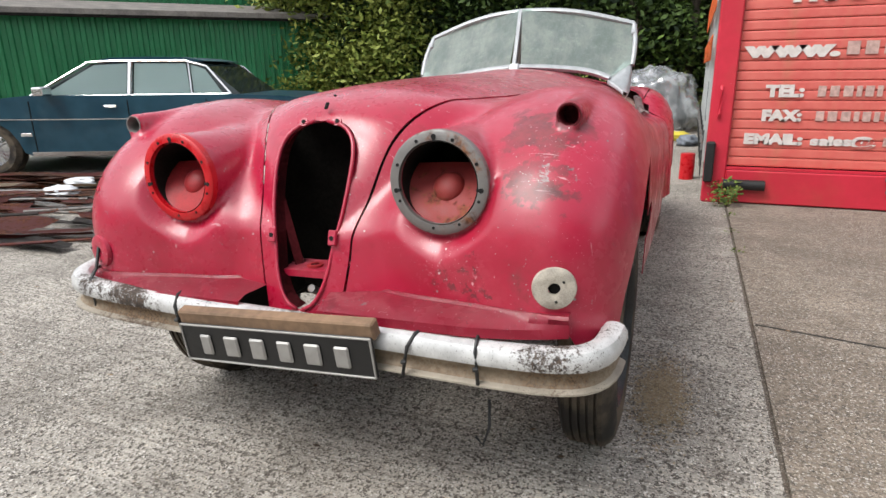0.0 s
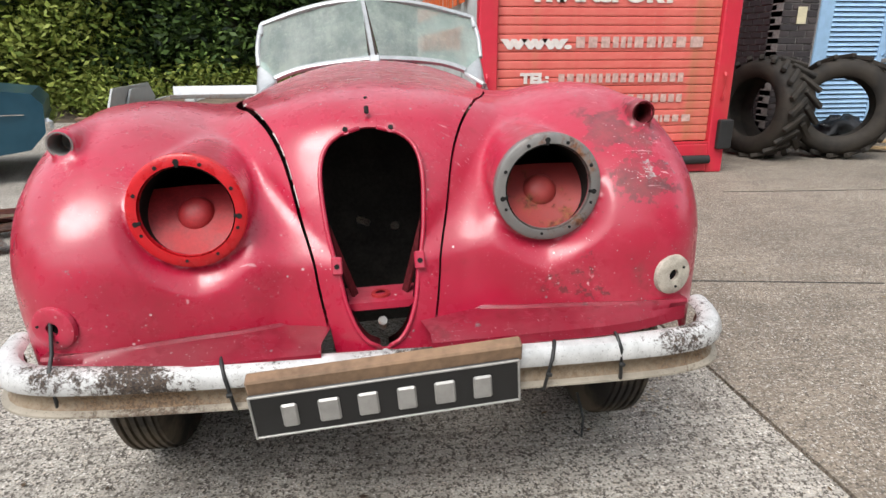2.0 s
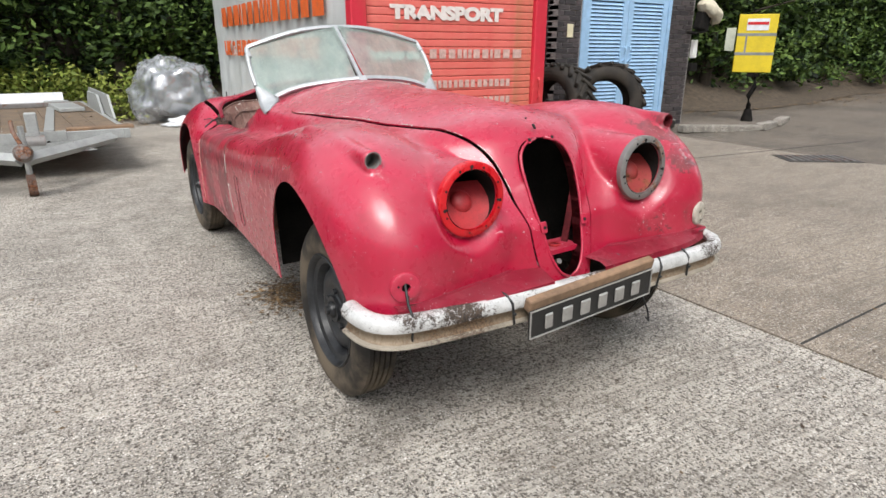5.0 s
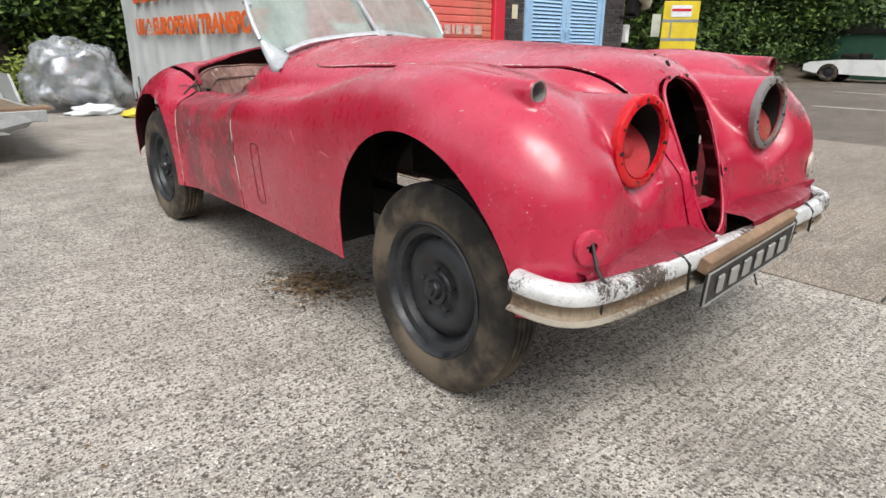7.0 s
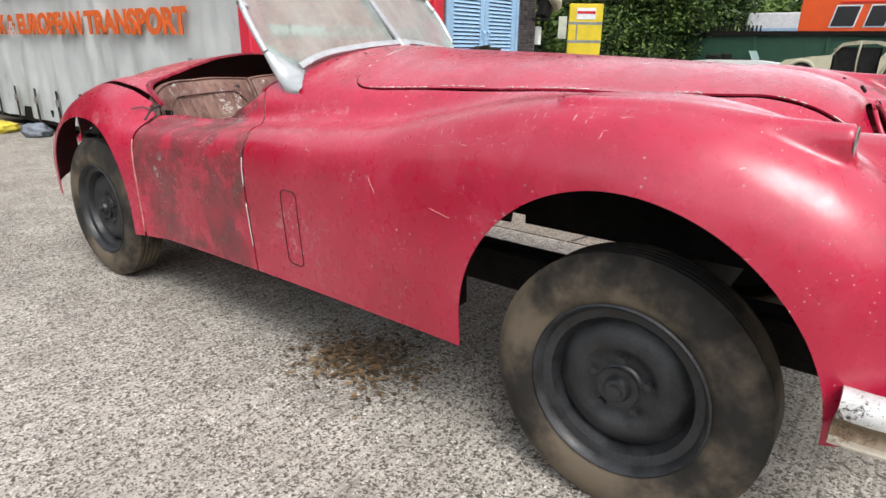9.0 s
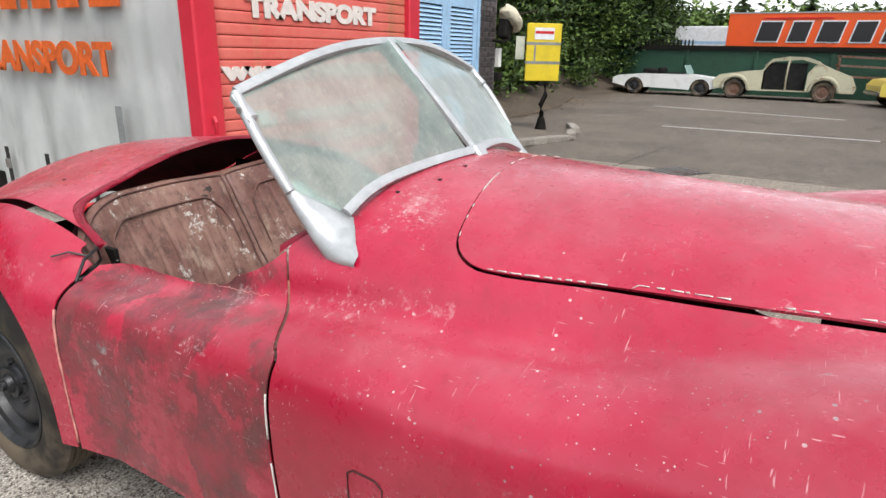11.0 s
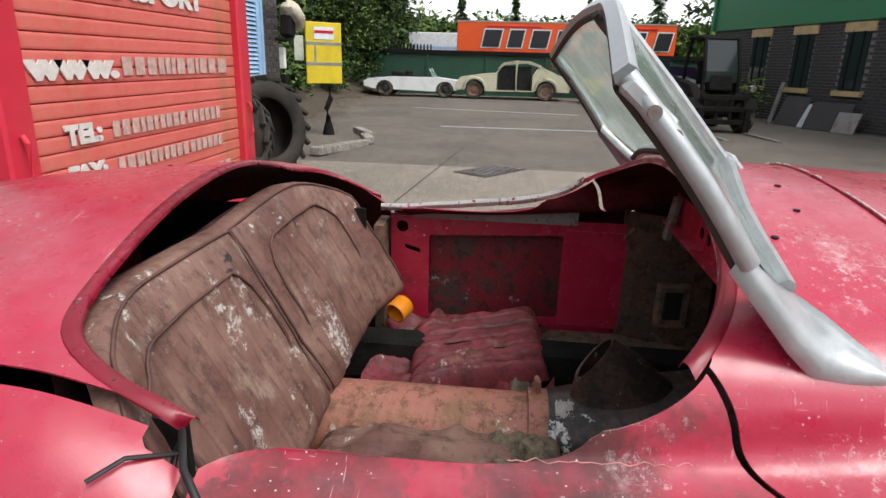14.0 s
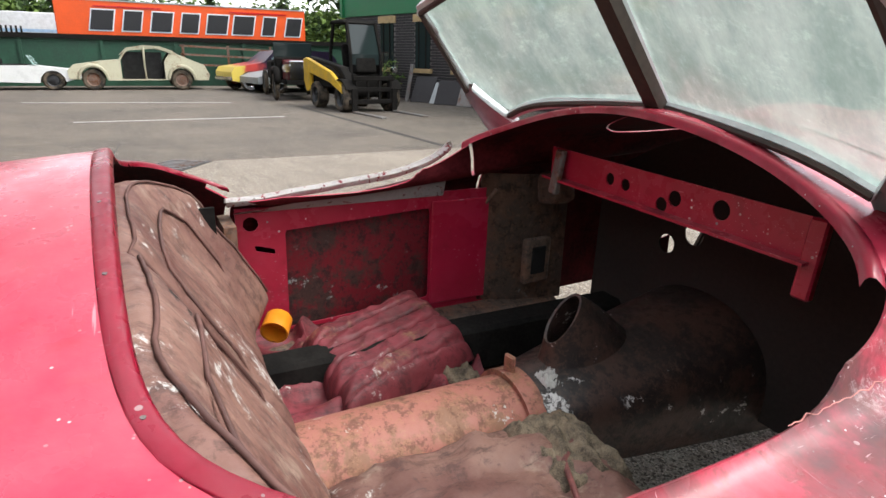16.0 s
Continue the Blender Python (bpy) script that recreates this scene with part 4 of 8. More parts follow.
# ---- brick building with blue louvred doors ----
def brick_mat():
    m = Mat("dark_blue_brick", 0.55)
    r = m.random()
    c = m.mix(m.step(r, 0.0, 1.0), (0.018, 0.016, 0.020), (0.060, 0.048, 0.050))
    m.color(m.mix(m.math("MULTIPLY", m.noise(30, 4), 0.4), c, (0.09, 0.072, 0.066)))
    m.bump(m.noise(60, 4), 0.3, 0.003)
    return m.m


BRICK = brick_mat()
MORTAR = plain("pale_mortar", (0.20, 0.185, 0.175), 0.95, vary=0.3, scale=30)
BX0, BX1, BY = 4.90, 7.93, 5.15
brickhouse = thing("brick_building", "small dark brick building with blue louvred double doors", "building")
bwall = part("wall", box((0.48, 0.20, 3.2), (BX0 + 0.24, BY + 0.112, 1.6)), MORTAR, brickhouse)
part("wall", box((0.60, 0.20, 3.2), (BX1 - 0.30, BY + 0.112, 1.6)), MORTAR, brickhouse)
part("wall", box((1.95, 0.20, 1.0), ((5.38 + 7.33) / 2, BY + 0.112, 2.7)), MORTAR, brickhouse)
part("wall", box((0.20, 3.8, 3.2), (BX0 + 0.112, BY + 2.11, 1.6)), MORTAR, brickhouse)
part("wall", box((0.20, 3.8, 3.2), (BX1 - 0.112, BY + 2.11, 1.6)), MORTAR, brickhouse)
part("wall", box((2.6, 0.20, 3.2), ((BX0 + BX1) / 2, BY + 3.9, 1.6)), MORTAR, brickhouse)
part("roof", box((3.3, 4.3, 0.16), ((BX0 + BX1) / 2, BY + 2.0, 3.28)), BLACK, brickhouse)
# black sheet in place of the unlit room behind the doors
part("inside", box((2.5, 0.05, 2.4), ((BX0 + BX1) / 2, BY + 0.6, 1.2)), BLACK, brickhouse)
BLUE = plain("pale_blue_paint", (0.30, 0.47, 0.66), 0.45, vary=0.12, scale=8)
# near-black backing, the shade between louvres put into its colour
LOUVRE_SHADE = plain("shadow_gap", (0.008, 0.010, 0.014), 0.8)
bdoor = part("door_frame", box((1.97, 0.06, 0.07), (6.355, BY + 0.02, 2.165)), BLUE, brickhouse)
for x in (5.405, 7.305):
    part("door_post", box((0.07, 0.06, 2.20), (x, BY + 0.02, 1.13)), BLUE, brickhouse)
for x0 in (5.445, 6.36):
    leaf = part("louvre_door", box((0.905, 0.02, 2.02), (x0 + 0.452, BY + 0.045, 1.10)), LOUVRE_SHADE, brickhouse, "pale blue louvred metal door leaf")
    for x, w in ((x0 + 0.055, 0.11), (x0 + 0.85, 0.11)):
        part("stile", box((w, 0.035, 2.02), (x, BY + 0.022, 1.10), bevel=0.004), BLUE, leaf)
    for z, h in ((0.19, 0.20), (2.04, 0.14)):
        part("rail", box((0.69, 0.034, h), (x0 + 0.452, BY + 0.022, z), bevel=0.004), BLUE, leaf)
    for k in range(30):
        part("louvre", box((0.69, 0.006, 0.050), (x0 + 0.452, BY + 0.024, 0.325 + k * 0.0555), (-32, 0, 0)), BLUE, leaf)
part("door_lock", box((0.12, 0.05, 0.05), (6.36, BY - 0.01, 1.02), bevel=0.006), BARE, brickhouse)
part("door_pull", tube([(6.30, BY, 1.08), (6.30, BY - 0.05, 1.12), (6.30, BY - 0.05, 1.28), (6.30, BY, 1.32)], 0.012, 8), BLUE, brickhouse)
part("door_pull", tube([(6.43, BY, 1.08), (6.43, BY - 0.05, 1.12), (6.43, BY - 0.05, 1.28), (6.43, BY, 1.32)], 0.012, 8), BLUE, brickhouse)
part("notice_plate", box((0.115, 0.012, 0.19), (5.14, BY - 0.008, 1.53), bevel=0.003), plain("cream_plate", (0.62, 0.56, 0.38), 0.6, vary=0.1), brickhouse, "small cream notice plate")
part("step", box((2.2, 0.30, 0.14), (6.36, BY - 0.10, 0.07), bevel=0.01), CONCRETE, brickhouse)
part("wall_bracket", tube([(7.80, BY, 1.55), (7.84, BY - 0.14, 1.53), (8.02, BY - 0.18, 1.56), (8.06, BY - 0.18, 1.74)], 0.022, 8), BLACK, brickhouse)
part("conduit_box", box((0.10, 0.08, 0.30), (8.00, BY - 0.02, 1.28), bevel=0.01), plain("white_box", (0.66, 0.66, 0.63), 0.5, vary=0.08), brickhouse)
part("conduit_box", box((0.14, 0.10, 0.14), (8.02, BY - 0.02, 0.98), bevel=0.01), BLACK, brickhouse)
part("lamp_housing", box((0.24, 0.16, 0.30), (8.00, BY - 0.12, 1.72), (0, 12, 0), 0.03, 2), BLACK, brickhouse)
cloth = thing("lamp_cover", "cream cloth tied over a wall lamp", "cloth", pose(8.12, BY - 0.16, 1.88))
rows = []
for j in range(17):
    v = -1 + 2 * j / 16
    r = 0.235 * max(0.0, 1 - v * v) ** 0.42 + 0.01
    rows.append([(r * math.cos(a) * (1 + 0.22 * noise.noise((math.cos(a) * 2, math.sin(a) * 2, v * 2))) + 0.08 * v, r * math.sin(a) * 0.7, -0.16 * v + 0.05 * noise.noise((math.cos(a) * 3, math.sin(a) * 3, v * 3)) - 0.06 * math.cos(a)) for a in (2 * math.pi * i / 28 for i in range(28))])
part("cover", net(rows, closed_v=True), plain("cream_cloth", (0.55, 0.50, 0.38), 0.85, vary=0.2, scale=5, bump=0.4), cloth, "", True, 80)


# ---- tractor tyres ----
def tractor_tyre():
    t = thing("tractor_tyre", "large black tractor tyre standing on its tread", "tyre", group="tractor tyres")
    prof = [(0.315, 0.17), (0.330, 0.195), (0.40, 0.215), (0.46, 0.205), (0.495, 0.175), (0.508, 0.10), (0.512, 0.0), (0.508, -0.10), (0.495, -0.175), (0.46, -0.205), (0.40, -0.215), (0.330, -0.195), (0.315, -0.17), (0.330, -0.15), (0.44, -0.13), (0.47, 0.0), (0.44, 0.13), (0.330, 0.15), (0.315, 0.17)]
    part("carcass", lathe(prof, 56), RUBBER_CLEAN, t, "", True, 50)
    for k in range(20):
        for s in (-1, 1):
            a = 2 * math.pi * (k + 0.25 * s) / 20
            bm = box((0.048, 0.055, 0.265), (0, 0, 0), bevel=0.008)
            part("lug", moved(bm, pose(0, 0, 0, 0, 0, math.degrees(a)) @ pose(0.522, 0, 0.100 * s, 40 * s, 0, 0)), RUBBER_CLEAN, t)
    return t


tt = tractor_tyre()
tt.matrix_world = pose(5.22, 4.42, 0.545, 84, 0, -32)
copy_thing(tt, pose(4.42, 4.55, 0.545, 88, 0, -78))
TIMBER = plain("split_timber", (0.36, 0.25, 0.13), 0.8, vary=0.3, scale=4, bump=0.3)
for (x, y, z, l, w, r, tl) in ((6.3, 4.75, 0.10, 1.0, 0.12, 12, 4), (6.0, 4.62, 0.05, 0.8, 0.10, -24, 0), (6.5, 4.62, 0.16, 0.6, 0.16, 48, 16), (5.9, 4.85, 0.14, 0.9, 0.08, 30, -6)):
    tagged(part("timber_offcut", box((l, w, 0.03), (x, y, z), (0, tl, r), 0.004), TIMBER, None), "pale timber offcut lying by the doors", "timber", group="timber offcuts")


def crumpled(name, cx, cy, cz, sx, sy, sz, mat, label, category, seed, amp=0.35, n=30, flat=0.0):
    """A bag, sheet or heap with folds; its base is cut flat."""
    rows = []
    for j in range(n // 2 + 1):
        th = math.pi * j / (n // 2)
        row = []
        for i in range(n):
            a = 2 * math.pi * i / n
            d = Vector((math.sin(th) * math.cos(a), math.sin(th) * math.sin(a), math.cos(th)))
            q = 1 + amp * (noise.noise(d * 2.1 + Vector((seed, 0, 0))) + 0.5 * abs(noise.noise(d * 4.7 + Vector((0, seed, 0)))) + 0.25 * noise.noise(d * 11 + Vector((0, 0, seed))))
            row.append((cx + sx * q * d.x, cy + sy * q * d.y, max(0.004, cz + sz * q * d.z)))
        rows.append(row)
    ob = part(name, net(rows, closed_v=True), mat, None, "", True, 70)
    return tagged(ob, label, category)


BAG_BLACK, BAG_WHITE = plain("black_plastic", (0.012, 0.012, 0.013), 0.35, vary=0.4), plain("white_plastic", (0.66, 0.68, 0.70), 0.4, vary=0.15)
crumpled("rubbish_bag", 5.75, 4.95, 0.18, 0.34, 0.2, 0.2, BAG_BLACK, "black plastic rubbish bag by the doors", "bag", 3.0)
crumpled("rubbish_bag", 6.9, 4.85, 0.10, 0.35, 0.2, 0.14, BAG_BLACK, "black plastic rubbish bag by the doors", "bag", 8.0)

# ---- yellow sign on a bent post ----
sign = thing("warning_sign", "yellow notice board on a bent black post", "sign", pose(9.42, 4.92, 0, 0, 0, -52))
YEL = plain("faded_yellow_board", (0.62, 0.47, 0.015), 0.55, vary=0.15, scale=5)
part("board", box((0.64, 0.05, 1.00), (0, 0, 1.375), bevel=0.01), YEL, sign)
part("label_panel", box((0.36, 0.008, 0.20), (0, -0.030, 1.70)), BAG_WHITE, sign)
part("red_bar", box((0.34, 0.006, 0.045), (0, -0.036, 1.72)), BRIGHT_RED, sign)
for z in (1.53, 1.20):
    part("tape_band", box((0.645, 0.054, 0.05), (0, -0.001, z)), GREY_TAPE, sign)
part("tape_band", box((0.03, 0.056, 0.36), (-0.16, -0.001, 1.36)), GREY_TAPE, sign)
part("bracket", box((0.20, 0.04, 0.09), (0.04, 0.01, 0.84), bevel=0.01), BLACK, sign)
part("post", tube([(0.05, 0, 0.0), (0.05, 0, 0.30), (0.02, 0, 0.45), (0.10, 0, 0.62), (0.08, 0, 0.86)], 0.045, 10), BLACK, sign, "", True)
part("post_foot", cyl(0.11, 0.22, (0.05, 0, 0.11), r2=0.06), BLACK, sign, "", True)
part("small_plate", box((0.16, 0.02, 0.40), (-0.42, 0.05, 1.45)), plain("pale_plate", (0.42, 0.44, 0.36), 0.6), sign)
kerb = thing("kerb_island", "low broken concrete kerb round the sign", "kerb", kind="structure")
for (x, y, l, r) in ((7.6, 4.15, 1.5, -14), (8.7, 4.02, 0.8, 18), (9.6, 4.3, 1.1, 24)):
    part("kerb_stone", box((l, 0.16, 0.12), (x, y, 0.05), (0, 2, r), 0.02, 2), CONCRETE, kerb)

# ---- the car's fittings ----
def plate_with_holes(x0, x1, z0, z1, g, thick, step=0.012):
    """A flat sheet in x and z, cut away where g(x, z) is negative."""
    xs, zs = np.arange(x0, x1 + step, step), np.arange(z0, z1 + step, step)
    A, B = np.meshgrid(xs, zs, indexing="ij")
    V = np.stack([A.ravel(), np.zeros(A.size), B.ravel()], 1)
    i, j = np.meshgrid(np.arange(len(xs) - 1), np.arange(len(zs) - 1), indexing="ij")
    k = (i * len(zs) + j).ravel()
    F = np.concatenate([np.stack([k, k + len(zs), k + len(zs) + 1], 1), np.stack([k, k + len(zs) + 1, k + 1], 1)])
    V, F = clip(V, F, lambda x, y, z: g(x, z))
    V, F, _ = sheet(V, F, thick)
    bm = bmesh.new()
    vs = [bm.verts.new(v) for v in V]
    for f in F:
        bm.faces.new([vs[q] for q in f])
    return bm


LAMP_RED = plain("dusty_red_lamp_bowl", (0.30, 0.016, 0.020), 0.55, vary=0.35, scale=16)
LAMP_RUST = rusty("rusty_red_lamp_bowl", (0.28, 0.028, 0.025), 0.50, 0.60, 0.6)
WHITE_PRIMER = rusty("flaking_white_primer", (0.62, 0.60, 0.56), 0.56, 0.64, 0.7)
PALE_FLANGE = plain("pale_weathered_flange", (0.40, 0.36, 0.30), 0.6, vary=0.35, scale=40)
RIM_PALE = plain("pale_pink_edge", (0.50, 0.20, 0.18), 0.6, vary=0.4, scale=30)
# near-black for solid pieces that stand in for the dark of hollows
DARK_HOLE = plain("unlit_hollow", (0.004, 0.004, 0.004), 0.9, vary=0.2, bump=0)

for side in (-1, 1):
    wing = WINGS[side]
    lx, ly, lz = LAMP[0] * side, LAMP[1], LAMP[2]
    face = pose(lx, ly, lz, 90, 0, 0)
    ring = lathe([(0.095, 0.010), (0.094, 0.004), (0.096, -0.001), (0.098, 0.011), (0.116, 0.011), (0.121, 0.007), (0.121, -0.012)], 64, face)
    car_part("headlamp_ring", ring, BRIGHT_RED if side < 0 else BARE, "bright red headlamp ring" if side < 0 else "bare rusty headlamp ring", True, 50, wing)
    # black shell above a shortened bowl paints the shade in the lamp's top
    shell = lathe([(0.095, 0.010), (0.0965, 0.0), (0.098, -0.09), (0.098, -0.26), (0.0005, -0.262)], 48, face)
    car_part("headlamp_shell", shell, BLACK, "", True, 60, wing)

    def sloped(rr, a):
        px, pz = rr * math.cos(a), rr * math.sin(a)
        return Vector((lx + px, ly + 0.004 + 0.200 * (max(0.0, pz + 0.097) / 0.194) ** 1.8 + 0.020 * (1 - (rr / 0.097) ** 2), lz + pz))
    rows = []
    for i in range(15):
        pz = -0.0965 + 0.128 * i / 14
        half = math.sqrt(max(1e-6, 0.097**2 - pz * pz))
        rows.append([sloped(math.hypot(half * q, pz), math.atan2(pz, half * q)) for q in (-1 + 2 * j / 20 for j in range(21))])
    bowl = net(rows)
    car_part("headlamp_bowl", bowl, LAMP_RED if side < 0 else LAMP_RUST, "", True, 60, wing)
    seat_at = sloped(0.020, -math.pi / 2)
    dome = lathe([(0.040, -0.004), (0.039, 0.004), (0.034, 0.013), (0.024, 0.020), (0.012, 0.0235), (0.0005, 0.024)], 32, Matrix.Translation(seat_at) @ pose(0, 0, 0, 55, 0, 0))
    car_part("lamp_dome", dome, LAMP_RED if side < 0 else LAMP_RUST, "", True, 60, wing)
    for k, (deg, size) in enumerate(((92, 0.0062), (67, 0.0042), (116, 0.0042), (25, 0.0042), (-8, 0.0058), (-22, 0.0036), (157, 0.0042), (190, 0.0058), (204, 0.0036), (-62, 0.0034), (262, 0.0034))):
        a = radians(deg)
        car_part("screw_hole", cyl(size, 0.004, (lx + 0.106 * math.cos(a), ly - 0.0105, lz + 0.106 * math.sin(a)), (90, 0, 0), 10), DARK_HOLE, of=wing)
        if size > 0.005:
            car_part("ring_notch", box((0.0075, 0.004, 0.012), (lx + 0.100 * math.cos(a), ly - 0.0103, lz + 0.100 * math.sin(a)), (0, 90 - deg, 0), 0.001), DARK_HOLE, of=wing)
    car_part("pod_tube", lathe([(0.0275, 0.001), (0.028, 0.004), (0.0245, 0.004), (0.0225, 0.0), (0.0215, -0.06), (0.0005, -0.062)], 28, pose(POD[0] * side, POD[1] + 0.002, POD[2], 90, 0, 0)), BARE if side < 0 else PAINT_INSIDE, "", True, 40, wing)
    fog = lathe([(0.0135, -0.006), (0.0135, 0.004), (0.018, 0.006), (0.040, 0.005), (0.046, 0.002), (0.048, -0.008)], 36, pose(FOG[0] * side, FOG[1] - 0.001, FOG[2], 90, 0, 14 * side))
    car_part("fog_lamp_flange", fog, PAINT_WORN if side < 0 else PALE_FLANGE, "" if side < 0 else "pale weathered round flange", True, 50, wing)
    car_part("fog_lamp_hollow", cyl(0.017, 0.002, (FOG[0] * side, FOG[1] + 0.012, FOG[2]), (90, 0, 0), 20), DARK_HOLE, of=wing)
    for k in range(3):
        a = 0.7 + 2.1 * k
        car_part("screw_hole", cyl(0.003, 0.003, (FOG[0] * side + 0.028 * math.cos(a), FOG[1] - 0.007, FOG[2] + 0.028 * math.sin(a)), (90, 0, 14 * side), 8), DARK_HOLE, of=wing)
    # the shelf between body and bumper, with its turned-up edge
    x_in = 0.135 if side < 0 else 0.10
    xs = [side * (x_in + (0.70 - x_in) * i / 14) for i in range(15)]
    rows = []
    for x in xs:
        q = max(0.0, abs(x) - 0.45) / 0.25
        yb = -float(brow_y(abs(x))) + 0.010 * q**2
        slip = 0.030 * max(0.0, 1 - (abs(x) - x_in) / 0.10) * side
        rows.append([(x - slip, yb + 0.03, 0.566 + 0.004 * q), (x - slip, yb - 0.003, 0.567 + 0.004 * q), (x - slip, yb - 0.008, 0.560 + 0.004 * q), (x, -0.572 + 0.02 * q**2, 0.551), (x, -0.600 + 0.05 * q**2, 0.541), (x, -0.603 + 0.05 * q**2, 0.520)])
    bm = net(rows)
    bmesh.ops.solidify(bm, geom=bm.faces, thickness=0.004)
    car_part("apron_shelf", bm, PAINT_WORN, "scuffed red metal shelf behind the bumper", True, 35)
    # edge trim of the grille mouth
    pts = []
    for k in range(41):
        z = 0.505 + 0.466 * k / 40
        w = float(mouth_x(z)) * max(0.0, 1 - (abs(z - 0.738) / 0.234) ** 6) ** 0.5
        pts.append((side * w, float(nose_y(z)) + 1.5 * w * w - 0.002, z))
    car_part("mouth_edge", tube(pts, 0.0055, 8), PAINT_WORN, "", True, 60, bonnet)
    inner = net([[(p[0] * 1.0, p[1], p[2]), (p[0] * 0.97, p[1] + 0.045, p[2])] for p in pts])
    bmesh.ops.solidify(inner, geom=inner.faces, thickness=0.002)
    car_part("mouth_flange", inner, PAINT_INSIDE, "", True, 60, bonnet)
    car_part("mounting_lug", box((0.024, 0.008, 0.040), (side * 0.092, -0.487, 0.690), (-18, 0, 0), 0.003), PAINT_WORN, of=bonnet)
    car_part("screw_hole", cyl(0.006, 0.004, (side * 0.092, -0.4915, 0.690), (72, 0, 0), 10), DARK_HOLE, of=bonnet)
    car_part("mounting_ear", cyl(0.012, 0.006, (side * 0.052, -0.345, 0.968), (60, 0, 0), 14), PAINT_WORN, of=bonnet)
    car_part("screw_hole", cyl(0.006, 0.004, (side * 0.052, -0.3485, 0.970), (60, 0, 0), 10), DARK_HOLE, of=bonnet)
    car_part("grille_strut", sweep([(side * 0.118, -0.40, 0.78), (side * 0.052, -0.43, 0.575)], [(-0.012, -0.003), (0.012, -0.003), (0.012, 0.003), (-0.012, 0.003)]), PAINT_INSIDE)
    # inner wing, chassis rail, sill and rear wheel box
    car_part("inner_wing", box((0.012, 0.62, 0.26), (side * 0.455, 0.10, 0.76)), BLACK)
    if side < 0:
        car_part("inner_wing", box((0.012, 0.60, 0.40), (side * 0.56, 0.86, 0.60)), BLACK)
        car_part("splash_panel", box((0.17, 0.01, 0.38), (side * 0.635, 0.56, 0.56)), BLACK)
    car_part("chassis_rail", box((0.09, 3.70, 0.13), (side * 0.36, 1.35, 0.44), bevel=0.01), BLACK)
    car_part("sill", box((0.10, 1.0 if side < 0 else 0.62, 0.09), (side * 0.66, 1.75 if side < 0 else 1.92, 0.385), bevel=0.01), PAINT_INSIDE)
    car_part("rear_wheel_box", box((0.012, 0.75, 0.42), (side * 0.53, 2.56, 0.62)), BLACK)
    car_part("rear_wheel_box", box((0.16, 0.012, 0.34), (side * 0.61, 2.20, 0.55)), BLACK)
    car_part("wishbone", tube([(side * 0.36, 0.0, 0.36), (side * 0.58, 0.0, 0.30)], 0.022, 10), BLACK)
    car_part("wishbone", tube([(side * 0.34, 0.10, 0.52), (side * 0.58, 0.0, 0.44)], 0.018, 10), BLACK)
    car_part("damper", tube([(side * 0.40, 0.12, 0.30), (side * 0.42, 0.10, 0.62)], 0.026, 12), BARE)
# added black plate that gives the mouth its shade, with small gaps left
screen_plate = plate_with_holes(-0.44, 0.44, 0.36, 1.05, lambda x, z: np.minimum.reduce([1.02 - 0.9 * x * x - z, np.maximum(np.abs(x + 0.03) - 0.020, np.abs(z - 0.66 + 0.5 * x) - 0.012), np.hypot(x - 0.06, z - 0.655) - 0.014]), 0.004)
car_part("radiator_core", moved(screen_plate, Matrix.Translation((0, -0.06, 0))), BLACK, "black plate added to darken the empty mouth")
car_part("front_crossmember", cyl(0.05, 0.78, (0, -0.02, 0.42), (0, 90, 0), 20), BLACK)
car_part("rear_axle", cyl(0.04, 1.1, (0, 2.59, 0.34), (0, 90, 0), 20), BLACK)
car_part("track_rod", cyl(0.014, 1.0, (0, 0.16, 0.33), (0, 90, 0), 10), BLACK)
car_part("grille_shelf", prism([(-0.085, 0), (0.085, 0), (0.062, -0.018), (-0.062, -0.018)], 0.10, pose(0, -0.43, 0.597)), PAINT_WORN, "red metal shelf inside the grille mouth")
car_part("grille_shelf_grommet", lathe([(0.012, 0.004), (0.022, 0.004), (0.022, -0.002)], 20, pose(0, -0.44, 0.600)), LAMP_RED)
car_part("starting_handle_guide", tube([(0, -0.40, 0.50), (0, -0.47, 0.545)], 0.011, 10), BARE)
car_part("nose_bolt", cyl(0.010, 0.012, (0, -0.540, 0.494), (80, 0, 0), 8), WHITE_PRIMER, of=bonnet)
car_part("bonnet_slot", box((0.011, 0.008, 0.022), (0, -0.309, 1.008), (-40, 0, 0), 0.003), DARK_HOLE, of=bonnet)
car_part("bonnet_slot", cyl(0.004, 0.004, (0, -0.262, 1.033), (20, 0, 0), 8), DARK_HOLE, of=bonnet)

# bonnet edge: filler flaked white in short lengths along the seam
rng = random.Random(5)


def edge_at(x, y, across):
    """The place on the bonnet's near edge: x is sought for a given y, or y for a given x."""
    lo, hi = (0.0, 0.7) if across else (0.6, 1.3)
    for _ in range(22):
        q = (lo + hi) / 2
        inside = in_bonnet(np.array([-q if across else x]), np.array([y if across else q]), np.array([1.0]))[0] > 0.0045 + 0.009 * across * (0.0 < y < 0.75)
        lo, hi = (q, hi) if inside else (lo, q)
    return (-lo, y) if across else (x, lo)


def flake(a, b, across):
    pts = []
    for k in range(4):
        q = a + (b - a) * k / 3
        x, y = edge_at(0.0, q, True) if across else edge_at(q, 0.0, False)
        pts.append((x, y, top_z(x, y) + 0.0012 + 0.0006 * rng.random()))
    car_part("flaked_edge", tube(pts, rng.uniform(0.0012, 0.0026), 5, r_end=rng.uniform(0.0006, 0.0018)), WHITE_PRIMER, "flaked white paint along the bonnet edge", True, of=bonnet)


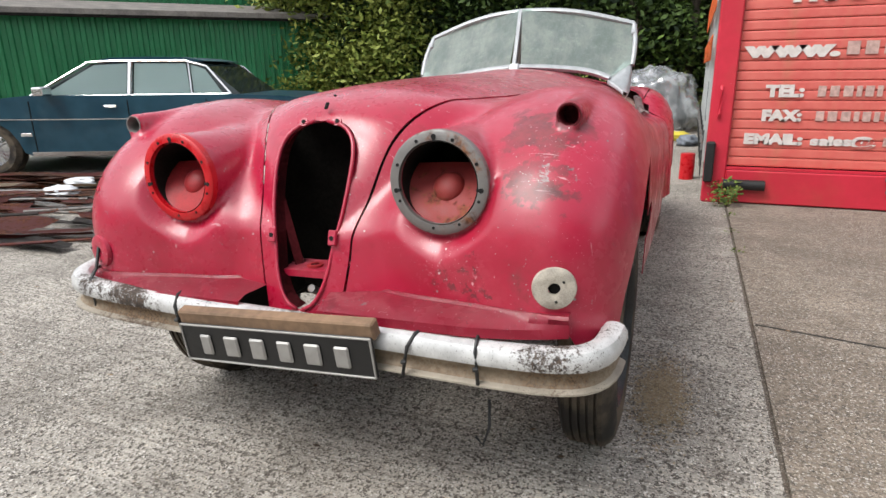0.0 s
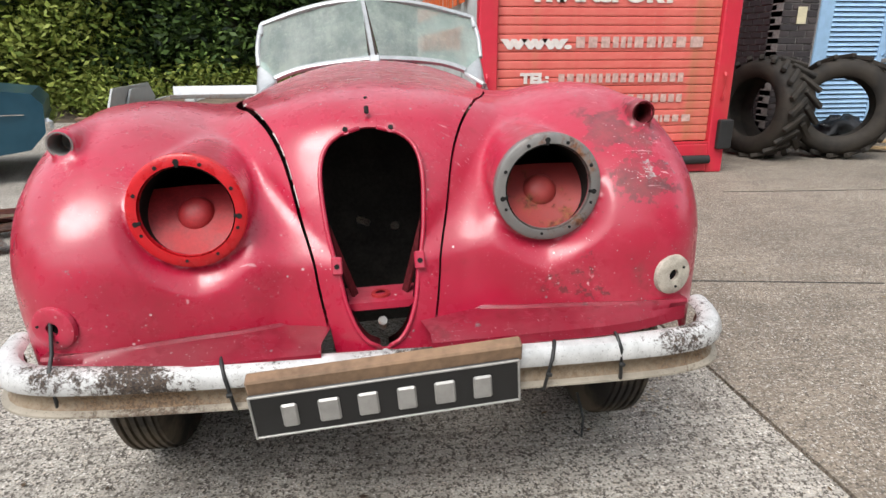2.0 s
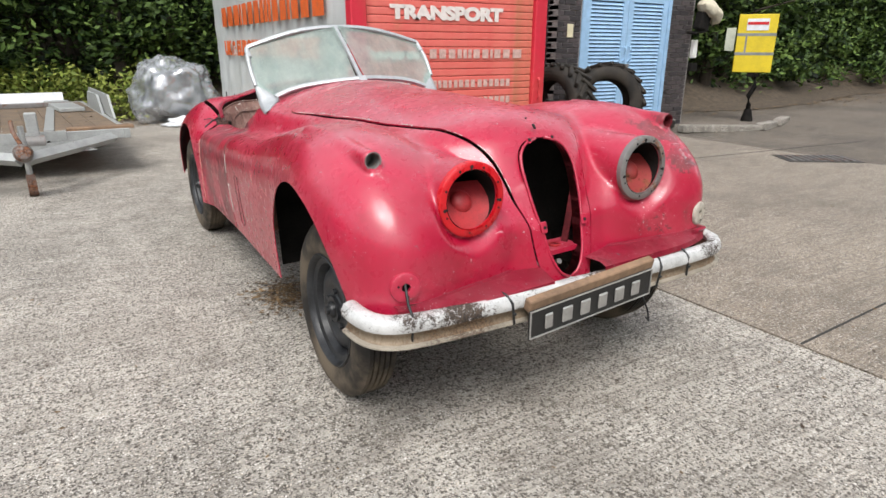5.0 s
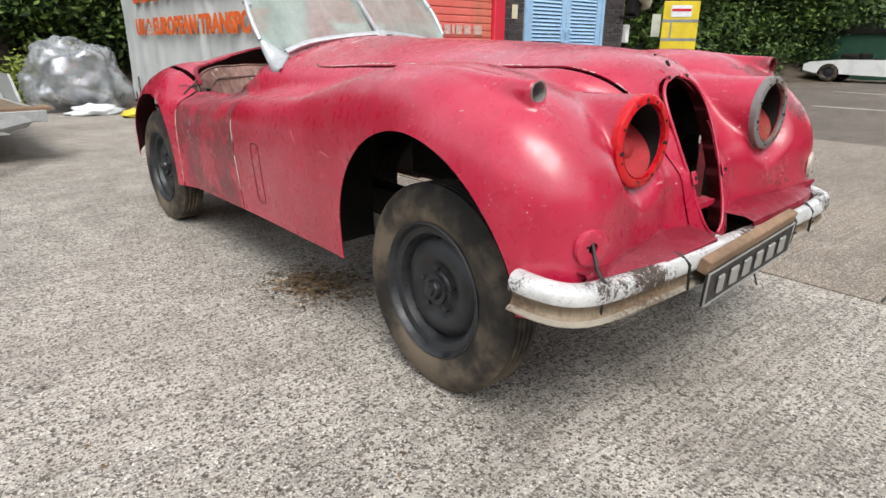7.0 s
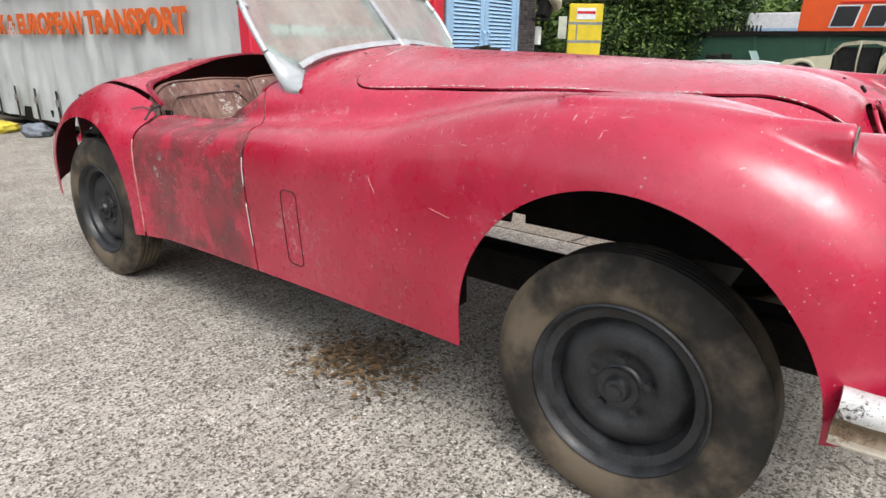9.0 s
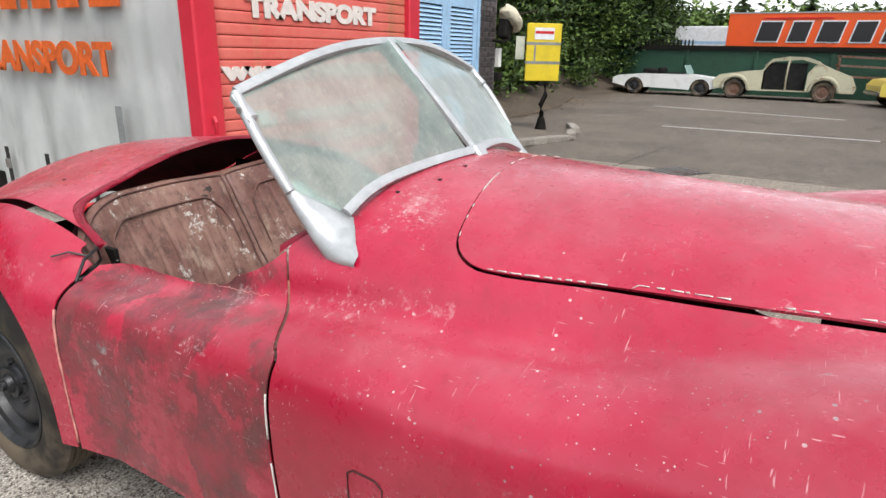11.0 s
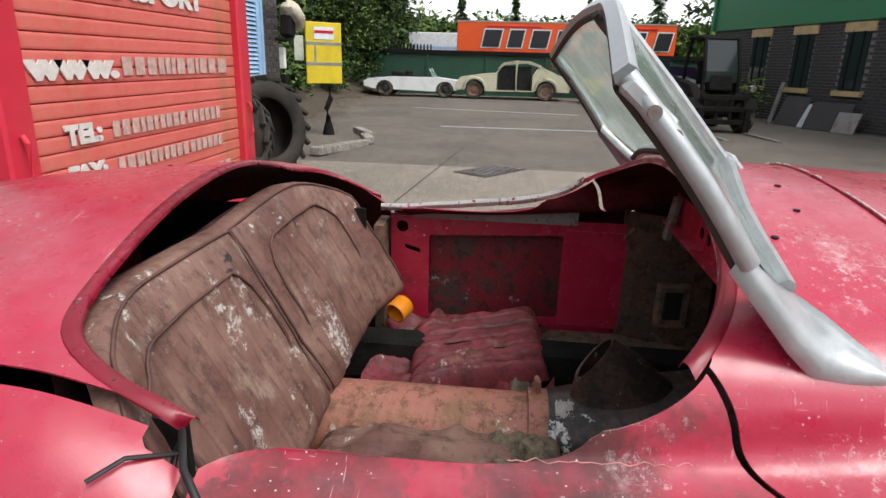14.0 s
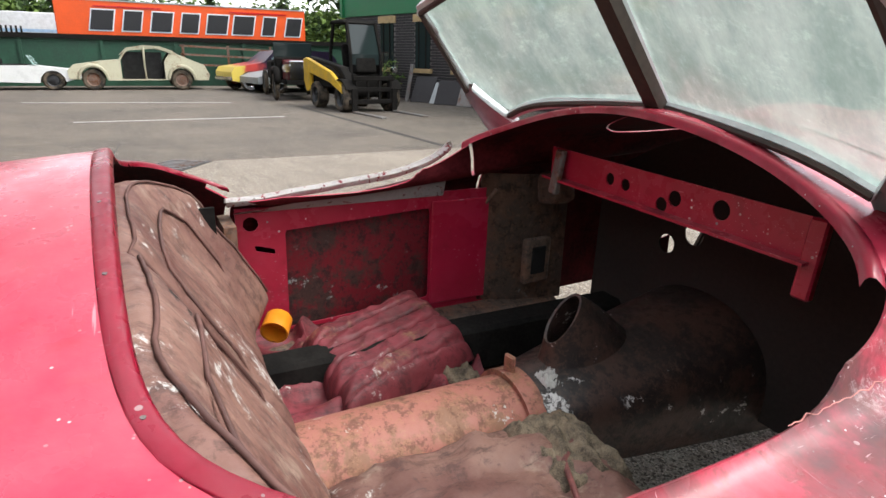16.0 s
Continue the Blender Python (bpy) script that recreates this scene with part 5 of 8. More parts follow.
for a, b in ((0.60, 0.74), (0.46, 0.53), (0.28, 0.42), (0.00, 0.06), (0.80, 1.02), (-0.22, -0.16), (-0.40, -0.30)):
    q = a
    while q < b:
        step = rng.uniform(0.007, 0.030)
        flake(q, q + step, True)
        q += step + rng.uniform(0.001, 0.012)
q = -0.40
while q < 0.25:
    step = rng.uniform(0.006, 0.022)
    flake(q, q + step, False)
    q += step + (rng.uniform(0.001, 0.006) if rng.random() < 0.6 else rng.uniform(0.02, 0.07))


def side_x(y, z):
    lo, hi = 0.3, 1.0
    for _ in range(24):
        m = (lo + hi) / 2
        lo, hi = (m, hi) if body(np.array([m]), np.array([y]), np.array([z]))[0] < 0 else (lo, m)
    return lo


def on_flank(points, r, mat, name, label, of):
    """A thin line that follows the near flank through (y, z) points."""
    pts = []
    for (a, b), (c, d) in zip(points, points[1:]):
        for k in range(6):
            y, z = a + (c - a) * k / 6, b + (d - b) * k / 6
            pts.append((-side_x(y, z) - 0.0003, y, z))
    y, z = points[-1]
    pts.append((-side_x(y, z) - 0.0003, y, z))
    return car_part(name, tube(pts, r, 5), mat, label, True, of=of)


GROOVE = plain("dark_groove", (0.05, 0.008, 0.010), 0.8)
on_flank([(1.145, 0.44), (1.145, 0.672), (1.130, 0.684), (1.080, 0.684), (1.065, 0.672), (1.065, 0.44), (1.080, 0.428), (1.130, 0.428), (1.145, 0.44)], 0.0022, GROOVE, "hatch_groove", "outline of a small side hatch", WINGS[-1])
on_flank([(0.505, 0.735), (0.445, 0.722), (0.440, 0.724)], 0.0012, RIM_PALE, "scratch", "pale scratch in the paint", WINGS[-1])
on_flank([(0.73, 0.78), (0.71, 0.75), (0.705, 0.74)], 0.0010, RIM_PALE, "scratch", "pale scratch in the paint", WINGS[-1])
for z0, z1 in ((0.66, 0.76), (0.44, 0.60)):
    on_flank([(1.352, z0), (1.352, z1)], 0.0020, WHITE_PRIMER, "flaked_edge", "flaked white door edge", DOORS[-1])
on_flank([(2.132, 0.34), (2.130, 0.55), (2.136, 0.74)], 0.0035, RIM_PALE, "flaked_edge", "flaked pale wing edge", DOORS[-1])

# bumper, tied on with nylon straps
def bumper_path(k):
    x = 0.786 * math.sin(k * math.pi / 2 * 0.98)
    y = -0.588 - 0.014 * k + 0.150 * abs(k) ** 8
    z = 0.475 + 0.026 * abs(k) ** 3 + 0.004 * k
    return Vector((x, y, z))


ks = [-1 + i / 24 for i in range(49)]
path = [bumper_path(k) for k in ks]
upper = [(0.020, 0.040), (0.012, 0.049), (0.0, 0.053), (-0.014, 0.053), (-0.027, 0.047), (-0.035, 0.034), (-0.037, 0.018), (-0.033, 0.006), (-0.022, 0.001), (-0.018, 0.004), (-0.027, 0.014), (-0.028, 0.030), (-0.012, 0.046), (0.012, 0.040)]
web = [(-0.022, 0.003), (-0.017, -0.005), (-0.014, -0.016), (-0.016, -0.028), (-0.023, -0.037), (-0.019, -0.039), (-0.011, -0.028), (-0.009, -0.016), (-0.012, -0.002), (-0.018, 0.006)]
lower = [(-0.021, -0.035), (-0.029, -0.038), (-0.034, -0.041), (-0.035, -0.045), (-0.031, -0.048), (-0.022, -0.049), (-0.002, -0.047), (-0.002, -0.044), (-0.022, -0.044), (-0.017, -0.038)]
BUMPER = part("bumper", sweep(path, upper), CHROME, SPORTS_CAR, "flaking silver front bumper with rust", True, 30)
part("hollow_face", sweep(path, web), CHROME_LOW, BUMPER, "rust-pitted hollow of the bumper", True, 30)
part("lower_lip", sweep(path, lower), CHROME_LIP, BUMPER, "", True, 30)
for x in (-0.32, 0.33):
    part("bumper_bracket", box((0.05, 0.26, 0.03), (x, -0.445, 0.46), bevel=0.005), BLACK, SPORTS_CAR)
for x, top, slant in ((-0.665, 0.625, 0.0), (-0.33, 0.535, 0.03), (0.375, 0.540, -0.035), (0.520, 0.548, 0.012)):
    q = max(0.0, abs(x) - 0.45) * 0.12
    f = -0.018 * x
    pts = [(x - slant * 0.3, -0.545, top), (x - slant * 0.2, -0.578 + f, 0.533 + q), (x, -0.606 + f + q, 0.530 + q), (x + slant * 0.3, -0.629 + f + q, 0.506 + q), (x + slant * 0.5, -0.628 + f + q, 0.470 + q), (x + slant * 0.7, -0.626 + f + q, 0.432 + q), (x + slant, -0.600 + f, 0.418 + q)]
    part("nylon_strap", tube(pts, 0.0045, 6), ZIP_TIE, SPORTS_CAR, "black nylon strap round the bumper", True)
    part("strap_lock", box((0.013, 0.010, 0.009), tuple(Vector(pts[4]) + Vector((0, -0.006, 0.0))), (8, 0, 12), 0.002), ZIP_TIE, SPORTS_CAR)
part("nylon_strap", tube([(0.50, -0.45, 0.30), (0.51, -0.48, 0.24), (0.50, -0.50, 0.20), (0.48, -0.50, 0.22)], 0.004, 6), ZIP_TIE, SPORTS_CAR)

# name plate under a strip of timber; the name itself is left as plain blocks
WOOD_BROWN = plain("weathered_brown_timber", (0.20, 0.125, 0.075), 0.75, vary=0.4, scale=5, bump=0.4)
PLATE = part("name_plate", box((0.566, 0.010, 0.106), (0.009, -0.648, 0.449), (5, -4.5, 0), 0.004), rusty("scuffed_black_plate", (0.012, 0.012, 0.012), 0.62, 0.75, 0.4), SPORTS_CAR, "black pressed name plate with raised silver characters")
PM = pose(0.009, -0.654, 0.449, 5, -4.5, 0)
ALU = rusty("dull_cast_silver", (0.40, 0.39, 0.37), 0.62, 0.74, 0.42, 0.5)
for (sx, sz, px, pz) in ((0.562, 0.005, 0, 0.050), (0.562, 0.005, 0, -0.050), (0.005, 0.104, 0.279, 0), (0.005, 0.104, -0.279, 0)):
    part("plate_border", moved(box((sx, 0.005, sz), (px, 0, pz), bevel=0.001), PM), ALU, PLATE)
for k, w in enumerate((0.046, 0.062, 0.060, 0.056, 0.062, 0.056)):
    part("raised_block", moved(box((w * 0.72, 0.009, 0.056), (-0.203 + 0.0805 * k, -0.002, -0.002), bevel=0.004), PM), ALU, PLATE, "raised silver block")
part("timber_strip", box((0.570, 0.032, 0.046), (0.008, -0.640, 0.5175), (16, -4.5, 0), 0.004), WOOD_BROWN, SPORTS_CAR, "weathered brown timber strip on the bumper")

# windscreen: two flat panes in a V, raked
GLASS = Mat("dusty_green_glass", 0.06, color=(0.80, 0.92, 0.88))
GLASS.set("Transmission Weight", 1.0)
GLASS.set("IOR", 1.45)
_mixn = GLASS.n.new("ShaderNodeMixShader")
_dif = GLASS.n.new("ShaderNodeBsdfDiffuse")
_trl = GLASS.n.new("ShaderNodeBsdfTranslucent")
_film = GLASS.n.new("ShaderNodeMixShader")
_thin = GLASS.n.new("ShaderNodeBsdfTransparent")
_thin.inputs[0].default_value = (0.66, 0.82, 0.75, 1)
_glossy = GLASS.n.new("ShaderNodeBsdfGlossy")
_glossy.inputs["Roughness"].default_value = 0.06
_fres = GLASS.n.new("ShaderNodeLayerWeight")
_fres.inputs[0].default_value = 0.5
_clear = GLASS.n.new("ShaderNodeMixShader")
GLASS.put(_clear.inputs[0], GLASS.math("ADD", GLASS.math("MULTIPLY", GLASS.math("POWER", _fres.outputs[1], 4.0), 0.55), 0.08))
GLASS.l.new(_glossy.outputs[0], _clear.inputs[2])
film_a, film_b = GLASS.noise(3.5, 6, 0.75, GLASS.coords((1.6, 1, 0.7))), GLASS.noise(24, 6, 0.75, GLASS.coords((1, 2.2, 1)))
film_c = GLASS.mix(GLASS.step(film_a, 0.3, 0.7), (0.40, 0.53, 0.48), (0.60, 0.70, 0.64))
GLASS.put(_dif.inputs[0], film_c)
GLASS.put(_trl.inputs[0], film_c)
GLASS.l.new(_dif.outputs[0], _film.inputs[1])
GLASS.l.new(_trl.outputs[0], _film.inputs[2])
amount = GLASS.math("ADD", GLASS.step(film_a, 0.25, 0.75, 0.46, 0.66), GLASS.step(film_b, 0.50, 0.75, 0.0, 0.18))
GLASS.put(_mixn.inputs[0], amount)
GLASS.l.new(_thin.outputs[0], _mixn.inputs[1])
GLASS.l.new(_film.outputs[0], _mixn.inputs[2])
GLASS.l.new(_mixn.outputs[0], _clear.inputs[1])
GLASS.l.new(_clear.outputs[0], GLASS.n["Material Output"].inputs[0])
GASKET = plain("brown_rubber_seal", (0.040, 0.028, 0.022), 0.8, vary=0.4)

SCREEN = car_part("windscreen", box((0.052, 0.030, 0.05), (0.025, 1.324, 1.100), (-40, 0, 0), 0.006), SCREEN_FRAME, "raked split windscreen in a pale silver frame")
cb, ct = Vector((0.025, 1.332, 1.104)), Vector((-0.012, 1.605, 1.392))
part("centre_pillar", sweep([cb + Vector((0, 0, -0.01)), cb.lerp(ct, 0.5), ct], [(-0.016, -0.010), (-0.010, -0.014), (0.010, -0.014), (0.016, -0.010), (0.014, 0.006), (-0.014, 0.006)], up=(1, 0, 0)), SCREEN_FRAME, SCREEN, "", True, 30)
part("pillar_seal", sweep([cb + Vector((0, 0.012, -0.012)), ct + Vector((0, 0.012, -0.012))], [(-0.012, -0.020), (0.012, -0.020), (0.012, 0.020), (-0.012, 0.020)], up=(1, 0, 0)), GASKET, SCREEN)
for s in (-1, 1):
    reach = 0.502 if s < 0 else 0.560
    tc = Vector((s * reach, 1.648, 1.292))
    bc = Vector((s * (reach + 0.014), 1.490, 1.090))
    rail_y, rail_z = spline([(0, 1.330), (0.115, 1.363), (0.215, 1.390), (0.286, 1.405), (0.351, 1.410), (0.416, 1.406)]), spline([(0, 1.104), (0.115, 1.096), (0.215, 1.085), (0.286, 1.074), (0.351, 1.057), (0.400, 1.037), (0.416, 1.029)])
    top, side_run, base = [], [], []
    for k in range(13):
        q = k / 12
        p = ct.lerp(tc, q)
        top.append(p + Vector((0, 0, 0.030 * math.sin(math.pi * q) * (1 - 0.3 * q))))
    for k in range(9):
        q = k / 8
        p = tc.lerp(bc, q)
        side_run.append(p + Vector((s * 0.010 * math.sin(math.pi * q), -0.006 * math.sin(math.pi * q), 0)))
    for k in range(19):
        x = 0.418 * k / 18
        base.append(Vector((s * x * (1.05 if s < 0 else 1.15) + 0.025 * (1 - k / 18), float(rail_y(x)), float(rail_z(x)) + 0.004)))
    prof = [(-0.011, -0.010), (0.0, -0.014), (0.011, -0.010), (0.011, 0.010), (0.0, 0.014), (-0.011, 0.010)]
    part("top_rail", sweep(top, prof, up=(0, -0.72, 0.69)), SCREEN_FRAME, SCREEN, "", True, 50)
    part("side_pillar", sweep(side_run, [(0.0120 * math.cos(a), 0.0125 * math.sin(a)) for a in (2 * math.pi * i / 14 for i in range(14))], up=(0, -0.72, 0.69)), SCREEN_FRAME, SCREEN, "", True, 50)
    part("base_rail", sweep(base, [(a * 1.1, b * 1.0) for a, b in prof], up=(0, -0.72, 0.69)), SCREEN_FRAME, SCREEN, "", True, 50)
    # the flared foot at the pillar's base
    rows = []
    for out, ridge, inn in (((0.512, 1.505, 1.098), (0.500, 1.488, 1.112), (0.474, 1.500, 1.112)),
                            ((0.516, 1.462, 1.048), (0.494, 1.450, 1.082), (0.450, 1.462, 1.078)),
                            ((0.517, 1.425, 1.004), (0.484, 1.412, 1.055), (0.424, 1.425, 1.048)),
                            ((0.517, 1.388, 0.968), (0.478, 1.380, 1.024), (0.416, 1.390, 1.028)),
                            ((0.517, 1.355, 0.962), (0.488, 1.352, 1.000), (0.446, 1.362, 1.012)),
                            ((0.516, 1.332, 0.960), (0.500, 1.330, 0.980), (0.476, 1.336, 0.992)),
                            ((0.514, 1.312, 0.958), (0.507, 1.312, 0.970), (0.496, 1.314, 0.976))):
        A, R_, I = (Vector((s * v[0] * (1.02 if s < 0 else 1.12), v[1], v[2])) for v in (out, ridge, inn))
        I = A.lerp(I, 0.94)
        R_ = A.lerp(I, 0.5).lerp(R_, 0.40)
        rows.append([A + Vector((-s * 0.01, 0.004, -0.02)), A, A.lerp(R_, 0.5) + Vector((s * 0.003, -0.003, 0.002)), R_, R_.lerp(I, 0.5) + Vector((0, 0, -0.002)), I, I + Vector((0, 0.006, -0.02))])
    foot = net(rows)
    part("pillar_foot", foot, SCREEN_FRAME, SCREEN, "flared silver foot of the screen pillar", True, 20)
    # pane
    loop = top[:-1] + side_run + base[::-1][:-1]
    bm = bmesh.new()
    mid = sum(loop, Vector()) / len(loop)
    normal = Vector(np.linalg.svd(np.array([tuple(p - mid) for p in loop]))[2][2])
    f = bm.faces.new([bm.verts.new(q - normal * (q - mid).dot(normal)) for q in (p.lerp(mid, 0.015) for p in loop)])
    bmesh.ops.triangulate(bm, faces=[f])
    pane = part("pane", bm, GLASS.m, SCREEN, "dusty green-tinted glass pane")
    pane.visible_shadow = False
    for run in (top, side_run, base):
        part("seal", tube([p.lerp(mid, 0.035) + Vector((0, 0.010, -0.010)) for p in run], 0.007, 6), GASKET, SCREEN)
    part("hood_catch", box((0.024, 0.022, 0.075), tuple(tc + Vector((s * 0.004, -0.026, -0.030))), (-49, 0, 0), 0.005), SCREEN_FRAME, SCREEN)
    for q in (0.0, 0.035):
        part("catch_screw", cyl(0.008, 0.006, tuple(tc + Vector((s * 0.018, -0.030 - q * 0.7, -0.035 - q * 0.7))), (0, 90, 0), 14), BARE, SCREEN)

# ---- cockpit ----
def leather(name, a, b, worn, spots=()):
    m = Mat(name, 0.62)
    n1, n2 = m.noise(4.0, 6, 0.65), m.noise(34, 5, 0.7)
    c = m.mix(m.step(n1, 0.32, 0.68), a, b)
    c = m.mix(m.math("MULTIPLY", m.step(m.noise(11, 5, 0.7, m.coords((1, 1, 0.4))), 0.55, 0.7), 0.6), c, worn)
    c = m.mix(m.math("MULTIPLY", m.step(m.noise(22, 6, 0.8), 0.50, 0.64), 0.55), c, tuple(0.30 * q for q in a))
    c = m.mix(m.math("MULTIPLY", m.step(m.noise(9, 6, 0.8, m.coords((5.0, 1, 0.6))), 0.52, 0.64), 0.55), c, tuple(0.22 * q for q in a))
    for centre in ((-0.075, 2.335, 0.895), (-0.095, 2.33, 0.88)):
        c = m.mix(m.math("MULTIPLY", m.spot(centre, 0.016, 2.4, (1, 0.5, 1.6)), 0.95), c, (0.012, 0.008, 0.007))
    mould = m.math("MULTIPLY", m.step(m.noise(24, 6, 0.75), 0.58, 0.66), m.step(m.noise(3.3, 3), 0.55, 0.64))
    bloom = m.step(m.noise(60, 6, 0.8), 0.46, 0.58)
    for centre, size in spots:
        mould = m.math("MAXIMUM", mould, m.math("MULTIPLY", m.spot(centre, size, 2.2, (1, 0.6, 0.5)), bloom))
    c = m.mix(m.math("MULTIPLY", mould, 0.8), c, (0.62, 0.60, 0.56))
    m.color(c)
    m.rough(m.step(n2, 0.3, 0.7, 0.5, 0.78))
    m.bump(n2, 0.35, 0.004)
    m.bump(m.cells(55, out="Distance"), 0.2, 0.002)
    return m.m


LEATHER = leather("perished_brown_leather", (0.125, 0.052, 0.041), (0.235, 0.128, 0.098), (0.35, 0.26, 0.20),
                  [((-0.185, 2.30, 0.80), 0.035), ((0.172, 2.19, 0.60), 0.05), ((-0.10, 2.31, 0.815), 0.025), ((-0.29, 2.215, 0.64), 0.03), ((0.547, 2.29, 0.77), 0.035), ((-0.04, 2.23, 0.66), 0.02)])
LEATHER_RED = leather("rotten_maroon_leather", (0.080, 0.016, 0.018), (0.24, 0.036, 0.048), (0.27, 0.16, 0.085))
PIPING = plain("dark_seat_piping", (0.10, 0.045, 0.036), 0.7, vary=0.4)
HORSEHAIR = plain("matted_horsehair", (0.16, 0.125, 0.085), 0.95, vary=0.8, scale=40, bump=1.0)
RUST = rusty("rusty_brown_sheet", (0.20, 0.135, 0.105), 0.42, 0.62, 0.7)


def mottled(name, paint, rust, dark, pale, rough, spots=()):
    """Old paint broken up by rust, dirt and a few pale flakes."""
    m = Mat(name, rough)
    a, b, d = m.noise(7, 6, 0.75), m.noise(26, 6, 0.8), m.noise(70, 5, 0.8)
    c = m.mix(m.step(a, 0.47, 0.57), paint, rust)
    c = m.mix(m.math("MULTIPLY", m.step(b, 0.50, 0.60), 0.75), c, dark)
    c = m.mix(m.math("MULTIPLY", m.step(d, 0.53, 0.62), 0.55), c, tuple(1.6 * q for q in rust))
    k = m.math("MULTIPLY", m.step(m.noise(17, 6, 0.75), 0.615, 0.64), m.step(m.noise(4.3, 3), 0.48, 0.56))
    for centre, size in spots:
        k = m.math("MAXIMUM", k, m.math("MULTIPLY", m.spot(centre, size, 2.0), m.step(m.noise(45, 5, 0.8), 0.44, 0.52)))
    m.color(m.mix(k, c, pale))
    m.rough(m.step(b, 0.3, 0.7, rough - 0.12, rough + 0.15))
    m.bump(m.math("ADD", b, m.math("MULTIPLY", d, 0.4)), 0.4, 0.004)
    return m.m


POCKET = mottled("rotten_door_pocket", (0.16, 0.010, 0.018), (0.055, 0.030, 0.026), (0.014, 0.010, 0.010), (0.26, 0.27, 0.26), 0.4)
TUNNEL_RUST = mottled("rust_brown_tunnel", (0.36, 0.135, 0.10), (0.24, 0.115, 0.065), (0.12, 0.058, 0.036), (0.50, 0.44, 0.38), 0.62)
TUNNEL_BLACK = mottled("flaking_black_cover", (0.022, 0.016, 0.014), (0.060, 0.032, 0.024), (0.010, 0.008, 0.007), (0.62, 0.60, 0.58), 0.42, [((-0.015, 1.615, 0.505), 0.030), ((-0.035, 1.60, 0.475), 0.022), ((0.0, 1.56, 0.525), 0.016), ((0.03, 1.50, 0.545), 0.012)])
FILLER = rusty("grey_white_filler", (0.36, 0.35, 0.34), 0.50, 0.56, 0.7, 0.0, 55, (0.05, 0.02, 0.02), (0.24, 0.02, 0.03))
MATTING = plain("mouldy_dark_trim", (0.085, 0.030, 0.032), 0.9, vary=0.8, scale=20, bump=0.6)
ORANGE = plain("orange_plastic", (0.75, 0.25, 0.012), 0.4, vary=0.08)


def squab(x0, x1, lean, name):
    """One half of the bench's backrest: rounded, pleated in an inset, with piping."""
    base = pose((x0 + x1) / 2, 2.190, 0.485, -lean, 0, 0)
    w, h = (x1 - x0) / 2, 0.50
    n, rows, back = 110, [], []
    outer = 1 if abs(x1) > abs(x0) else -1
    for j in range(41):
        v = j / 40
        row, rb = [], []
        for i in range(n + 1):
            u = -1 + 2 * i / n
            drop = 0.16 * max(0.0, u * outer) ** 3 * v + 0.012 * u * u
            z = v * (h - drop)
            round_ = max(0.0, 1 - abs(u) ** 7) ** 0.4 * max(0.0, 1 - abs(2 * v - 1) ** 9) ** 0.4
            d = 0.030 + 0.052 * round_
            inset = max(abs(u + 0.06 * outer) / 0.70, abs(v - 0.40) / 0.40)
            if inset < 1:
                d += -0.011 * max(0.0, 1 - abs((u * 5.2 + 0.06 * math.sin(v * 9) + 0.5) % 1.0 - 0.5) / 0.085) * (1 - inset**8) - 0.003
            d += 0.010 * noise.noise((u * 2.2 + x0 * 7, v * 3.1, 0.3)) + 0.003 * noise.noise((u * 9, v * 11, 2.0))
            x = u * w
            curve = 0.10 * max(0.0, u * outer) ** 2.5
            row.append(base @ Vector((x, -d - curve, z)))
            rb.append(base @ Vector((x, 0.02 - curve, z)))
        rows.append(row)
        back.append(rb)
    bm = net(rows)
    ob = car_part(name, bm, LEATHER, "cracked brown leather backrest with pleats", True, 80)
    car_part("backrest_back", net(back), MATTING, "", True, of=ob)
    def on(u, v):
        i, j = min(n, max(0, round((u + 1) / 2 * n))), min(40, max(0, round(v * 40)))
        return rows[j][i] + base.to_3x3() @ Vector((0, -0.004, 0))
    pts = [on(-0.66 - 0.06 * outer, 0.0)] + [on(-0.06 * outer + 0.70 * math.copysign(abs(math.cos(a)) ** 0.35, math.cos(a)), 0.42 + 0.38 * math.sin(a) ** 0.5) for a in (math.pi * (1 - k / 18) for k in range(19))] + [on(0.66 - 0.06 * outer, 0.0)]
    car_part("piping", tube(pts, 0.0032, 6), PIPING, "", True, of=ob)
    edge = [on(-0.93, 0.06)] + [on(-0.93, k / 12) for k in range(1, 11)] + [on(-0.93 + 1.86 * k / 16, 0.94) for k in range(17)] + [on(0.93, k / 12) for k in range(10, 0, -1)]
    car_part("piping", tube(edge, 0.0032, 6), PIPING, "", True, of=ob)
    return ob


squab(-0.60, 0.035, 28, "backrest")
squab(0.02, 0.62, 30, "backrest")


